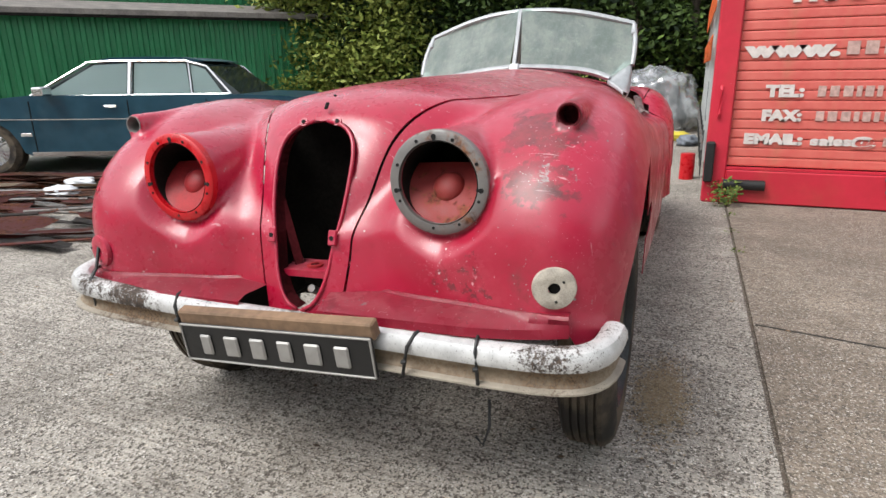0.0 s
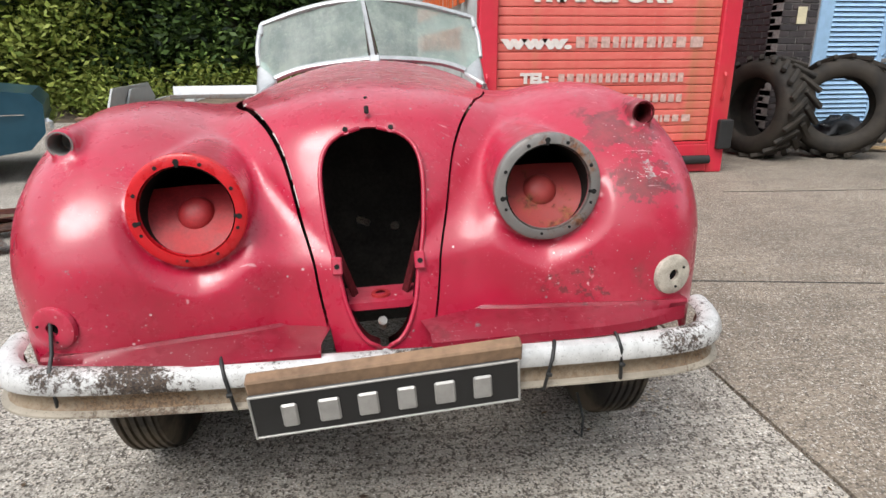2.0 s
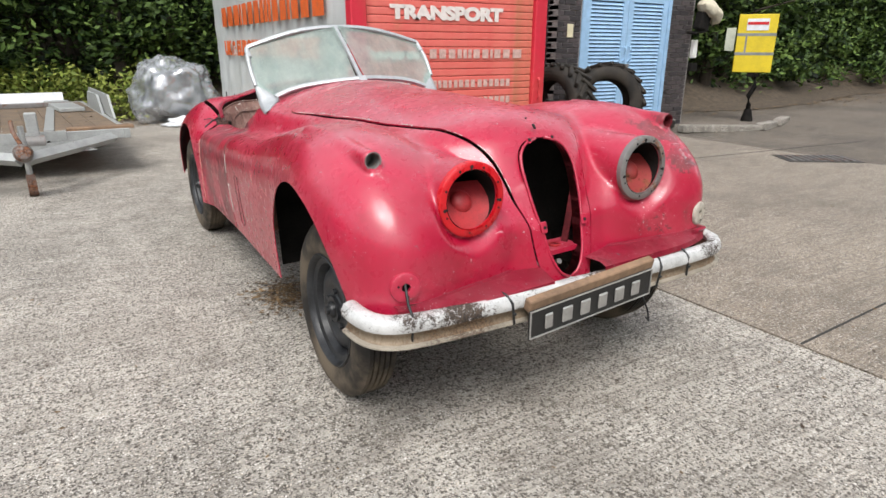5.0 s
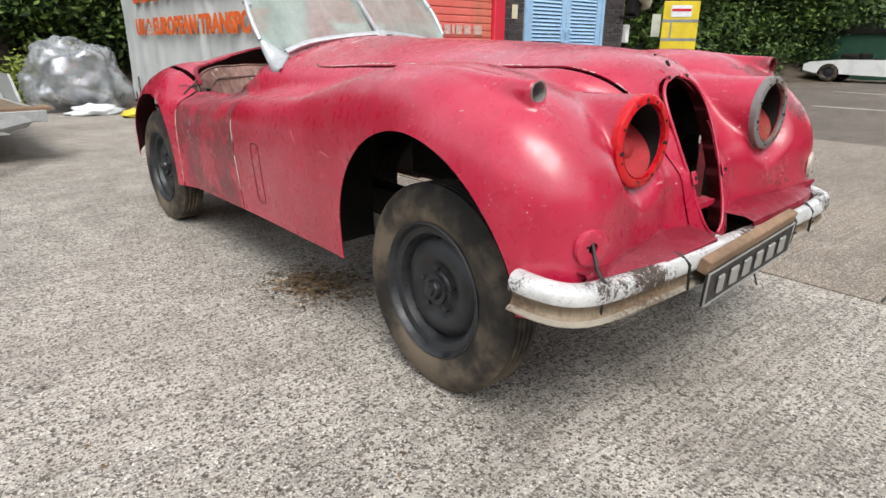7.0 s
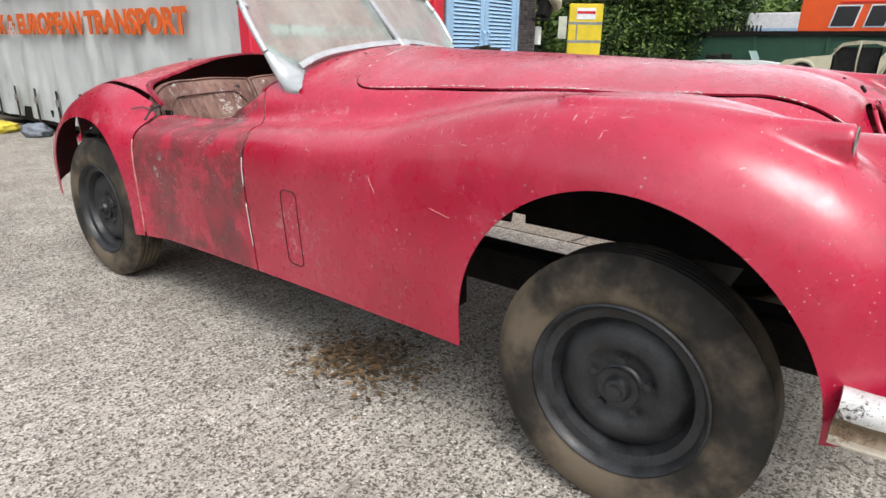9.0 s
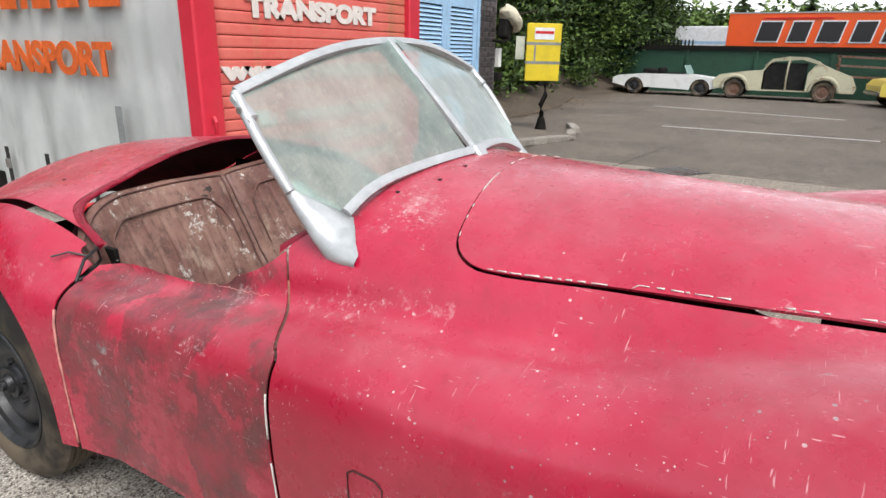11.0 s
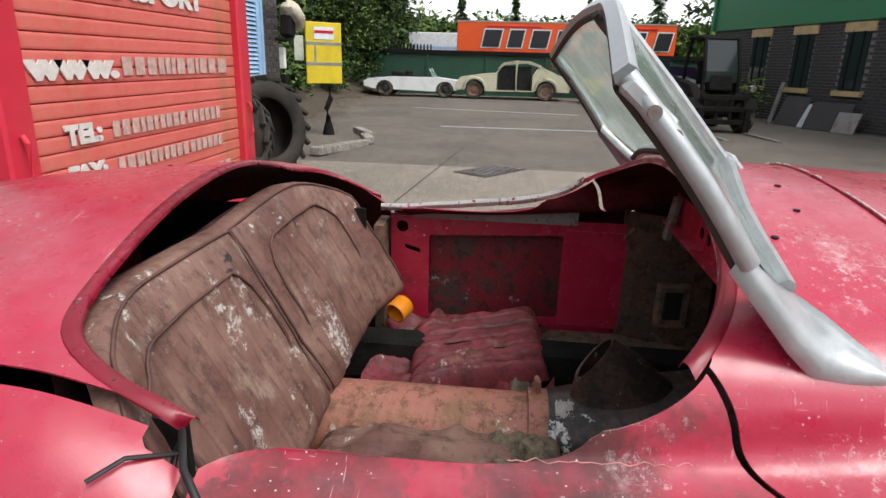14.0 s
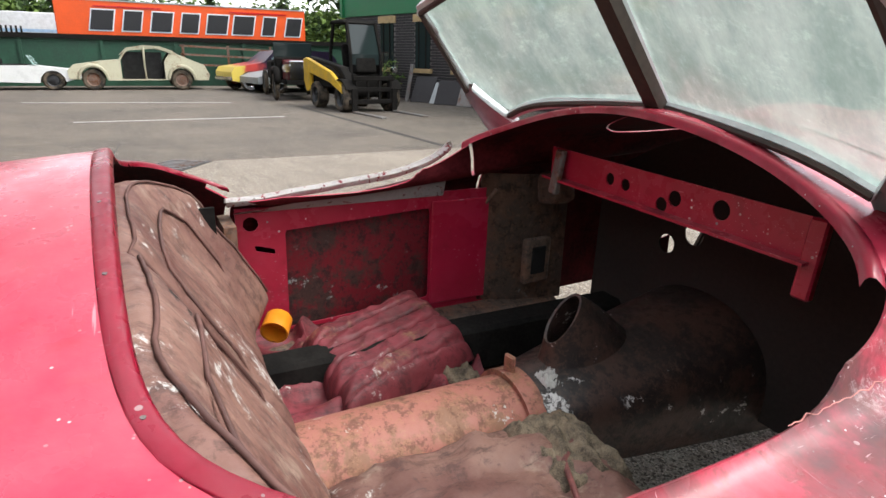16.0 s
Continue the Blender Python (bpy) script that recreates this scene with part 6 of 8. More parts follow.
def cushion(name, cx, cy, z, w, d, h, mat, label, crumple, seed, turn=0.0):
    rows = []
    for j in range(37):
        v = -1 + 2 * j / 36
        row = []
        for i in range(37):
            u = -1 + 2 * i / 36
            r = max(0.0, 1 - abs(u) ** 6) ** 0.5 * max(0.0, 1 - abs(v) ** 6) ** 0.5
            q = crumple * (noise.noise((u * 2.5 + seed, v * 3.5, 0)) * 0.7 + 0.5 * abs(noise.noise((u * 3 + v * 5, v * 2 + seed, 1.5))) + 0.25 * noise.noise((u * 9, v * 10, seed)))
            wob = 1.6 * noise.noise((u * 1.7, v * 2.3, seed)) + 0.8 * noise.noise((u * 5, v * 5, seed))
            pl = 0.008 * abs(math.sin(u * 9)) if crumple < 0.05 else 0.016 * (1 - abs(math.sin(v * 1.5 + u * 7 + wob))) ** 2 + 0.010 * noise.noise((u * 14, v * 6, seed))
            row.append((cx + (u * w * (1 + 0.5 * crumple * noise.noise((v * 3, seed, 0)))) , cy + v * d * (1 + 0.6 * crumple * noise.noise((u * 3, seed, 4))), z + h * r + (q + pl) * r))
        rows.append(row)
    bm = net(rows)
    if turn:
        moved(bm, Matrix.Translation((cx, cy, 0)) @ pose(0, 0, 0, 0, 0, turn) @ Matrix.Translation((-cx, -cy, 0)))
    return car_part(name, bm, mat, label, True, 80)


rows, under = [], []
for j in range(61):
    v = j / 60
    row, low = [], []
    for i in range(73):
        u = i / 72
        x = (0.322 + 0.325 * u) * (1 - v) + (0.197 + 0.315 * u) * v + 0.006 * noise.noise((v * 8, u * 3, 1))
        y = 1.625 + 0.385 * v + 0.03 * (u - 0.5) + 0.010 * noise.noise((u * 7, v * 2, 3))
        edge = max(0.0, 1 - (2 * abs(u - 0.5)) ** 10) ** 0.5 * max(0.0, 1 - (2 * abs(v - 0.5)) ** 10) ** 0.5
        groove = max(0.0, 1 - abs((u * 6.0 + 0.12 * noise.noise((v * 4, u * 2, 5))) % 1.0 - 0.5) / 0.13)
        creep = 0.007 * noise.noise((u * 6, v * 4, 2)) + 0.007 * (1 - abs(noise.noise((u * 4 + 3 * v, v * 7, 7)))) ** 4 + 0.0012 * noise.noise((u * 30, v * 24, 0))
        z = 0.435 + (0.075 + 0.03 * u + creep - 0.026 * groove) * edge - 0.02 * v
        row.append((x, y, z))
        e = 1.0 + 0.10 * noise.noise((u * 5, v * 5, 9))
        fold = (1 - abs(noise.noise((u * 5 + 2 * v, v * 4, 11)))) ** 3
        low.append((0.10 + 0.56 * u * e, 1.60 + 0.52 * v * e, 0.385 + 0.060 * fold + 0.006 * noise.noise((u * 12, v * 10, 4)) + 0.04 * u * v))
    rows.append(row)
    under.append(low)
CL = car_part("seat_cushion", net(rows), LEATHER_RED, "collapsed pleated maroon leather seat cushion", True, 80)
car_part("torn_cover", net(under), LEATHER_RED, "crumpled torn leather round the cushion", True, 80, of=CL)
CR = cushion("seat_cushion", -0.245, 1.88, 0.438, 0.225, 0.27, 0.085, LEATHER, "mouldy brown leather seat cushion", 0.03, 7.0)
rows = []
for k in range(45):
    a = 2 * math.pi * k / 44
    c, d = math.cos(a), math.sin(a)
    rows.append((-0.245 + 0.225 * 0.87 * math.copysign(abs(c) ** 0.35, c), 1.88 + 0.27 * 0.88 * math.copysign(abs(d) ** 0.35, d), 0.438 + 0.085 * 0.70 + 0.004 * noise.noise((a * 2, 0, 0))))
SEAT_CORD = plain("red_brown_seat_cord", (0.17, 0.055, 0.048), 0.7, vary=0.5, scale=30)
car_part("piping", tube(rows, 0.0065, 7), SEAT_CORD, "red-brown piping round the cushion", True, of=CR)
car_part("piping", tube([(-0.42, 1.80, 0.522), (-0.30, 1.785, 0.531), (-0.20, 1.74, 0.532), (-0.14, 1.665, 0.520)], 0.0055, 7), SEAT_CORD, "", True, of=CR)
cushion("seat_stuffing", -0.15, 1.70, 0.470, 0.11, 0.085, 0.058, HORSEHAIR, "matted horsehair stuffing", 0.022, 11.0)
cushion("seat_stuffing", 0.24, 1.68, 0.39, 0.10, 0.05, 0.045, HORSEHAIR, "matted horsehair stuffing", 0.022, 3.0)

# transmission tunnel, gearbox cover and its open collar
TX, TZ = 0.068, 0.418
car_part("transmission_tunnel", lathe([(0.112, 0.0), (0.114, 0.30), (0.112, 0.62)], 40, pose(TX, 2.26, TZ, 90, 0, 0)), TUNNEL_RUST, "rusty brown transmission tunnel", True)
car_part("tunnel_collar", lathe([(0.112, 0.0), (0.124, 0.0), (0.124, 0.045), (0.112, 0.045)], 40, pose(TX, 1.685, TZ, 90, 0, 0)), TUNNEL_RUST, "", False)
car_part("collar_lug", box((0.03, 0.012, 0.06), (TX + 0.02, 1.665, TZ + 0.13), (0, 0, 12), 0.004), TUNNEL_RUST)
car_part("collar_bolt", cyl(0.014, 0.03, (TX - 0.11, 1.66, TZ + 0.055), (0, 90, 0), 8), RUST)
rows = []
for k in range(15):
    q = k / 14
    y = 1.645 - 0.74 * q
    r = 0.118 + 0.108 * q**0.85
    zc = TZ + 0.03 * q
    rows.append([(TX + r * 1.05 * math.cos(a), y, zc + r * math.copysign(abs(math.sin(a)) ** 0.8, math.sin(a)) + 0.004 * noise.noise((math.cos(a) * 3, y * 8, 0))) for a in (math.pi * (-0.12 + 1.24 * i / 28) for i in range(29))])
GBOX = car_part("gearbox_cover", net(rows), TUNNEL_BLACK, "flaking black gearbox cover", True)
collar = []
for k in range(9):
    q = k / 8
    c = Vector((TX + 0.006, 1.47, TZ + 0.115)).lerp(Vector((TX + 0.004, 1.545, TZ + 0.232)), q)
    rx, ry = 0.090 - 0.056 * q**0.7, 0.160 - 0.096 * q**0.7
    collar.append([c + pose(0, 0, 0, -8 - 46 * q, 0, 0).to_3x3() @ Vector((rx * math.cos(a), ry * math.sin(a), 0)) for a in (2 * math.pi * i / 28 for i in range(28))])
bm = net(collar, closed_v=True)
bmesh.ops.recalc_face_normals(bm, faces=bm.faces)
bmesh.ops.solidify(bm, geom=bm.faces, thickness=0.006)
car_part("gear_collar", bm, TUNNEL_BLACK, "black oval gear lever collar", True, 50, of=GBOX)
for k in range(7):
    a, b = rng.uniform(0.2, 1.1), rng.uniform(0.02, 0.18)
    cushion("paint_flake", TX - 0.118 * math.sin(a) * 0.9, 1.64 - b, TZ + 0.128 * math.cos(a) * 0.97, 0.012 + 0.012 * rng.random(), 0.012, 0.003, WHITE_PRIMER, "", 0.02, k)

# floor, bulkheads, dash
car_part("floor_pan", box((1.30, 0.60, 0.012), (0, 2.06, 0.355)), RUST)
car_part("floor_pan", box((0.24, 0.50, 0.012), (0.36, 1.52, 0.350)), RUST)
car_part("floor_crossmember", box((1.24, 0.07, 0.05), (0, 1.66, 0.36), bevel=0.006), RUST)
car_part("seat_bulkhead", box((1.04, 0.012, 0.46), (0, 2.50, 0.62), (-14, 0, 0)), BLACK)
car_part("tail_floor", box((1.04, 0.90, 0.012), (0, 2.90, 0.50)), BLACK)
fw = plate_with_holes(-0.48, 0.50, 0.40, 1.06, lambda x, z: np.minimum.reduce([np.hypot(x - 0.240, z - 0.735) - 0.026, np.hypot(x - 0.159, z - 0.785) - 0.030, np.hypot(x - TX - 0.03, z - 0.43) - 0.20, 1.055 - 0.75 * x * x - z]), 0.004)
car_part("bulkhead", moved(fw, Matrix.Translation((-0.03, 1.095, -0.010))), plain("dark_brown_bulkhead", (0.018, 0.013, 0.011), 0.8, vary=0.6, scale=9), "dark bulkhead with two round holes")
dash = plate_with_holes(-0.23, 0.53, 0.880, 0.956, lambda x, z: np.minimum.reduce([np.hypot(x - a, z - b) - r for a, b, r in ((-0.029, 0.923, 0.021), (0.126, 0.896, 0.017), (0.091, 0.918, 0.018), (0.242, 0.915, 0.015), (0.296, 0.918, 0.015))]), 0.004, 0.008)
DASH = car_part("dash_rail", moved(dash, pose(-0.055, 1.295, -0.010)), INNER_RED, "worn red dash rail with round instrument holes")
car_part("dash_lip", box((0.76, 0.035, 0.006), (0.095, 1.312, 0.869)), INNER_RED, of=DASH)
car_part("dash_bracket", box((0.035, 0.02, 0.15), (-0.283, 1.300, 0.875), (4, 0, 0), 0.004), PAINT_WORN, of=DASH)
car_part("dash_bracket", box((0.03, 0.02, 0.12), (0.42, 1.32, 0.89), (8, 0, 0), 0.004), BARE, of=DASH)
PILLAR = mottled("rusty_pillar", (0.11, 0.080, 0.062), (0.17, 0.095, 0.062), (0.040, 0.030, 0.025), (0.40, 0.38, 0.35), 0.7)
rows = []
for k in range(15):
    z = 0.42 + 0.42 * k / 14
    rows.append([(0.555 + 0.02 * (z - 0.42), 1.12, z), (0.560, 1.20, z), (0.572, 1.27, z), (0.590 + 0.05 * max(0, z - 0.68), 1.33, z), (0.620, 1.375, z), (0.655, 1.385, z), (0.665, 1.365, z)])
bm = net(rows)
bmesh.ops.solidify(bm, geom=bm.faces, thickness=0.004)
car_part("hinge_pillar", bm, PILLAR, "rusty curved hinge pillar", True, 50)
car_part("hinge_flange", tube([(0.632, 1.388, 0.42), (0.634, 1.390, 0.66), (0.628, 1.386, 0.74), (0.605, 1.360, 0.79)], 0.007, 6), PILLAR, "", True)
car_part("hinge_pillar", box((0.10, 0.14, 0.46), (-0.60, 1.24, 0.57), bevel=0.02), RUST)
car_part("vent_box", box((0.030, 0.10, 0.15), (0.548, 1.235, 0.565), (0, 0, 6), 0.010, 2), PILLAR)
car_part("vent_slot", box((0.008, 0.055, 0.09), (0.531, 1.236, 0.57), (0, 0, 6), 0.003), DARK_HOLE)
car_part("vent_box", box((0.09, 0.09, 0.10), (0.54, 1.19, 0.80), (0, 14, 8), 0.02, 2), PILLAR)

# inner skin of the far door, with its recess
def in_panel(x, z):
    big = np.maximum(np.abs(x - 1.785) - 0.215, np.abs(z - 0.590 + 0.05 * (x - 1.785)) - 0.143)
    return np.minimum(np.minimum(big, np.hypot(x - 2.088, z - 0.748) - 0.020), np.maximum(np.abs(x - 2.055) - 0.026, np.abs(z - 0.674 - 0.3 * (x - 2.055)) - 0.008))


inner = plate_with_holes(1.37, 2.12, 0.36, 0.785, in_panel, 0.004)
swap = Matrix(((0, 1, 0, 0), (1, 0, 0, 0), (0, 0, 1, 0), (0, 0, 0, 1)))
car_part("door_inner_skin", moved(moved(inner, swap), Matrix.Translation((0.632, 0, 0))), INNER_RED, "dull red inner door skin with an open recess", of=DOORS[1])
car_part("door_pocket", box((0.006, 0.47, 0.34), (0.664, 1.785, 0.57)), POCKET, of=DOORS[1])
car_part("door_inner_panel", box((0.008, 0.23, 0.33), (0.624, 1.452, 0.600), bevel=0.003), INNER_RED, of=DOORS[1])
rows = []
for k in range(31):
    y = 1.53 + 0.62 * k / 30
    z = float(door_top(y))
    x = 0.585 + 0.012 * noise.noise((y * 9, 0, 0))
    rows.append([(x + 0.040, y, z - 0.010), (x + 0.026, y, z + 0.006), (x + 0.010, y, z + 0.010 + 0.002 * noise.noise((y * 30, 1, 0))), (x - 0.002, y, z + 0.002), (x + 0.004, y, z - 0.012)])
bm = net(rows)
bmesh.ops.solidify(bm, geom=bm.faces, thickness=0.003)
car_part("door_top_edge", bm, rusty("chalky_white_paint", (0.74, 0.72, 0.70), 0.50, 0.54, 0.6, 0.0, 70, (0.20, 0.010, 0.018), (0.34, 0.05, 0.06)), "flaking white door top edge", True, 60, of=DOORS[1])
car_part("door_top_band", net([[(0.590, 1.53 + 0.60 * k / 20, float(door_top(1.53 + 0.60 * k / 20)) - 0.028), (0.628, 1.53 + 0.60 * k / 20, 0.780)] for k in range(21)]), FILLER, "grey filler band below the door top", True, of=DOORS[1])
car_part("inner_sill", box((0.085, 1.00, 0.05), (0.578, 1.64, 0.400), bevel=0.008), PILLAR, "rusty sill below the door")
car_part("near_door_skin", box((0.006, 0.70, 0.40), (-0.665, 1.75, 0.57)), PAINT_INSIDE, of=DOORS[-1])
car_part("lock_pillar", box((0.12, 0.03, 0.38), (0.61, 2.15, 0.58)), RUST)
car_part("lock_pillar", box((0.12, 0.03, 0.34), (-0.60, 2.15, 0.55)), BLACK)


def rim_run(a0, a1, steps=72):
    pts = []
    for k in range(steps + 1):
        a = a0 + (a1 - a0) * k / steps
        c, s = math.cos(a), math.sin(a)
        n = 7.0 if s > 0 else 4.0
        r = ((abs(c) / 0.57) ** n + (abs(s) / 0.470) ** n) ** (-1 / n)
        x, y = r * c, 1.905 + r * s
        pts.append(Vector((x, y, top_z(x * 1.01, 1.905 + (y - 1.905) * 1.012))))
    return pts


def flange(pts, drop, inward):
    c = Vector((0, 1.905, 0))
    rows = []
    for p in pts:
        d = Vector((c.x - p.x, c.y - p.y, 0)).normalized()
        deck = lambda o, up: Vector((p.x - d.x * o, p.y - d.y * o, min(p.z + 0.01, top_z(p.x - d.x * o, p.y - d.y * o)) + up))
        rows.append([deck(0.020, 0.0003), deck(0.018, 0.0022), deck(0.007, 0.0030), p + Vector((0, 0, 0.003)), p + d * 0.004 + Vector((0, 0, -0.002)), p + d * inward + Vector((0, 0, -drop))])
    bm = net(rows)
    bmesh.ops.solidify(bm, geom=bm.faces, thickness=0.003)
    return bm


RIM = PAINT_CLEAN
car_part("cockpit_lip", flange(rim_run(0.40, math.pi - 0.40), 0.008, 0.006), RIM, "paler red rolled lip", True, 60, of=TAIL)
car_part("cockpit_lip", flange(rim_run(-0.62, -math.pi + 0.62), 0.012, 0.007), PAINT_WORN, "red flange under the scuttle edge", True, 60, of=SCUTTLE)
for k in range(12):
    p = rim_run(0.30 + k * 0.23, 0.4 + k * 0.23, 1)[0]
    car_part("rivet", cyl(0.0024, 0.002, tuple(p + Vector((p.x, p.y - 1.905, 0)).normalized() * 0.010 + Vector((0, 0, 0.0018))), (0, 0, 0), 8), BARE, of=TAIL)
part("door_strap", tube([(-0.70, 2.06, 0.80), (-0.64, 2.12, 0.83), (-0.585, 2.15, 0.842), (-0.57, 2.17, 0.80), (-0.62, 2.16, 0.77), (-0.66, 2.12, 0.78)], 0.0048, 6), ZIP_TIE, SPORTS_CAR, "black strap tying the door shut", True)
part("door_strap", tube([(-0.60, 2.15, 0.82), (-0.64, 2.19, 0.838), (-0.675, 2.215, 0.83)], 0.003, 6), ZIP_TIE, SPORTS_CAR)

for x, y in ((-0.113, 1.318), (-0.215, 1.329), (-0.30, 1.394)):
    car_part("screw_hole", cyl(0.0055, 0.003, (x, y - 0.03, top_z(x, y - 0.03) + 0.0005), (0, 0, 0), 10), DARK_HOLE, of=SCUTTLE)
for x, y in ((-0.42, 2.62), (0.10, 2.55), (-0.15, 2.95)):
    car_part("screw_hole", cyl(0.005, 0.003, (x, y, top_z(x, y) + 0.0005), (0, 0, 0), 10), DARK_HOLE, of=TAIL)
crack = []
for k in range(40):
    y = 1.53 + 0.22 * k / 39
    x = -0.566 + 0.004 * noise.noise((k * 0.35, 0, 0))
    crack.append((x, y, top_z(x, y) + 0.0006))
car_part("paint_crack", tube(crack, 0.0008, 5), RIM_PALE, "white crack along the door shoulder", of=DOORS[-1])
askew({"transmission_tunnel", "tunnel_collar", "collar_lug", "collar_bolt", "gearbox_cover", "gear_collar", "paint_flake", "seat_cushion", "seat_stuffing", "torn_cover", "backrest", "backrest_back", "piping", "dash_rail", "dash_lip", "dash_bracket", "bulkhead", "floor_pan"})

cap = thing("bottle_cap", "bright orange plastic cap lying by the seat", "cap", pose(0.535, 2.070, 0.545, 70, 0, 60))
part("cap_body", lathe([(0.0005, 0.03), (0.030, 0.03), (0.034, 0.025), (0.035, -0.025), (0.031, -0.025), (0.031, 0.02), (0.0005, 0.02)], 28), ORANGE, cap, "", True, 40)

# ---- woodland round the yard ----
def leaf_mass(name, clumps, per, size, mat, label, seed, spread=0.32, category="trees"):
    """Leaves gathered in many small clumps; clumps are (x, y, z, spread factor)."""
    r = np.random.default_rng(seed)
    C = np.repeat(np.array(clumps, float), per, 0)
    n = len(C)
    P = C[:, :3] + np.clip(r.normal(0, 1, (n, 3)), -1.5, 1.5) * spread * C[:, 3:4] * np.array([1, 1, 0.7])
    u = r.normal(0, 1, (n, 3)) * np.array([1, 1, 0.6]); u /= np.linalg.norm(u, axis=1)[:, None]
    v = np.cross(u, r.normal(0, 1, (n, 3)) + np.array([0, 0, 1.0])); v /= np.linalg.norm(v, axis=1)[:, None]
    s = size * r.uniform(0.55, 1.35, n)[:, None]
    V = np.stack([P - u * s, P + v * s * 0.45 + u * s * 0.1, P + u * s, P - v * s * 0.45 + u * s * 0.1], 1).reshape(-1, 3)
    V[:, 2] = np.maximum(V[:, 2], 0.01)
    ob = mesh_ob(name, V, np.arange(4 * n).reshape(-1, 4), mat, None, "", False)
    return tagged(ob, label, category, kind="stuff")


def hedge_clumps(line, depth, z0, z1, n, seed, grow=1.0):
    r = np.random.default_rng(seed)
    L = np.array(line, float)
    seg = np.hypot(*np.diff(L, axis=0).T)
    out = []
    for _ in range(n):
        k = r.choice(len(seg), p=seg / seg.sum())
        p = L[k] + (L[k + 1] - L[k]) * r.random()
        d = (L[k + 1] - L[k]) / seg[k]
        o = np.array([-d[1], d[0]]) * depth * r.random() ** 1.4
        h = z0 + (z1 - z0) * r.random()
        wob = 0.9 * noise.noise((p[0] * 0.6, p[1] * 0.6, h * 0.7))
        out.append((p[0] + o[0] - d[1] * wob, p[1] + o[1] + d[0] * wob, h, grow * r.uniform(0.6, 1.4)))
    return out


west = [(-9.0, 11.0), (-5.0, 10.6), (-1.5, 12.0), (2.0, 12.6), (6.0, 12.0)]
north = [(8.6, 8.2), (11.5, 7.2), (15.0, 7.6), (19.5, 8.7), (24.6, 7.2)]
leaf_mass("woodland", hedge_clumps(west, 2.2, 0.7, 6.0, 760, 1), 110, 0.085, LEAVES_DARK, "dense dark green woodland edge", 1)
leaf_mass("woodland_front", hedge_clumps(west, 0.9, 0.5, 4.8, 260, 2, 0.9), 90, 0.075, LEAVES, "hanging green branches in front of the wood", 2)
leaf_mass("undergrowth", hedge_clumps([(-9, 10.6), (-4, 10.1), (0.8, 11.2)], 0.6, 0.05, 0.8, 260, 3, 0.8), 60, 0.055, LEAVES_YELLOW, "yellow-green brambles along the bank", 3, 0.26, "bushes")
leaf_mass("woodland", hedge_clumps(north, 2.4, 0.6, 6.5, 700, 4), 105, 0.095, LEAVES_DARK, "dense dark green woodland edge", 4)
leaf_mass("woodland_front", hedge_clumps(north, 0.9, 0.5, 5.2, 220, 5, 0.9), 90, 0.085, LEAVES, "hanging green branches in front of the wood", 5)
leaf_mass("woodland", hedge_clumps([(25.7, 7.0), (32.0, 7.0)], 3.0, 0.6, 6.6, 330, 14), 110, 0.11, LEAVES_DARK, "dark green trees behind the hoarding", 14)
leaf_mass("bright_shrubs", hedge_clumps([(-8.8, 10.3), (-4.6, 10.0)], 1.2, 0.8, 4.2, 330, 6, 1.1), 55, 0.07, LEAVES_YELLOW, "lighter yellow-green shrubs beside the green shed", 6)
# unseen trees behind the camera, added to darken low sky light and reflections
leaf_mass("woodland", hedge_clumps([(-40, 12), (-34, -12), (-18, -27), (6, -30), (30, -24), (44, -12)], 5, 0.6, 9.0, 700, 17, 2.6), 90, 0.30, LEAVES_DARK, "unseen dark trees added to close the yard's horizon", 17, 0.5)
leaf_mass("far_trees", hedge_clumps([(40, -12), (44, 4), (36, 16), (25, 12)], 5, 0.6, 3.3, 640, 7, 2.0), 120, 0.20, LEAVES, "far green trees beyond the yard", 7, 0.4)
for x, y, h in ((33.0, 7.5, 7.5), (37, 1.5, 5.6), (35, -2.5, 4.9), (34, -6.0, 6.6), (36, 4.6, 5.4)):
    t = thing("conifer", "dark distant conifer against the sky", "tree", pose(x, y, 0), "far conifers")
    part("trunk", tube([(0, 0, 0), (0, 0, h * 0.95)], 0.14, 7, r_end=0.03), BARK, t)
    r = np.random.default_rng(int(x * 10))
    n = 900
    q = r.random(n) ** 0.7
    a = r.uniform(0, 6.28, n)
    rad = (1 - q) * 1.25 * r.random(n) ** 0.5 * (0.75 + 0.25 * np.sin(q * 40))
    P = np.stack([rad * np.cos(a), rad * np.sin(a), h * (0.15 + 0.85 * q)], 1)
    u = np.stack([np.cos(a), np.sin(a), -0.4 * np.ones(n)], 1) * 0.16
    v = np.stack([-np.sin(a), np.cos(a), r.normal(0, 0.3, n)], 1) * 0.07
    V = np.stack([P - u, P + v, P + u, P - v], 1).reshape(-1, 3)
    mesh_ob("crown", V, np.arange(4 * n).reshape(-1, 4), LEAVES_DARK, t, "", False)
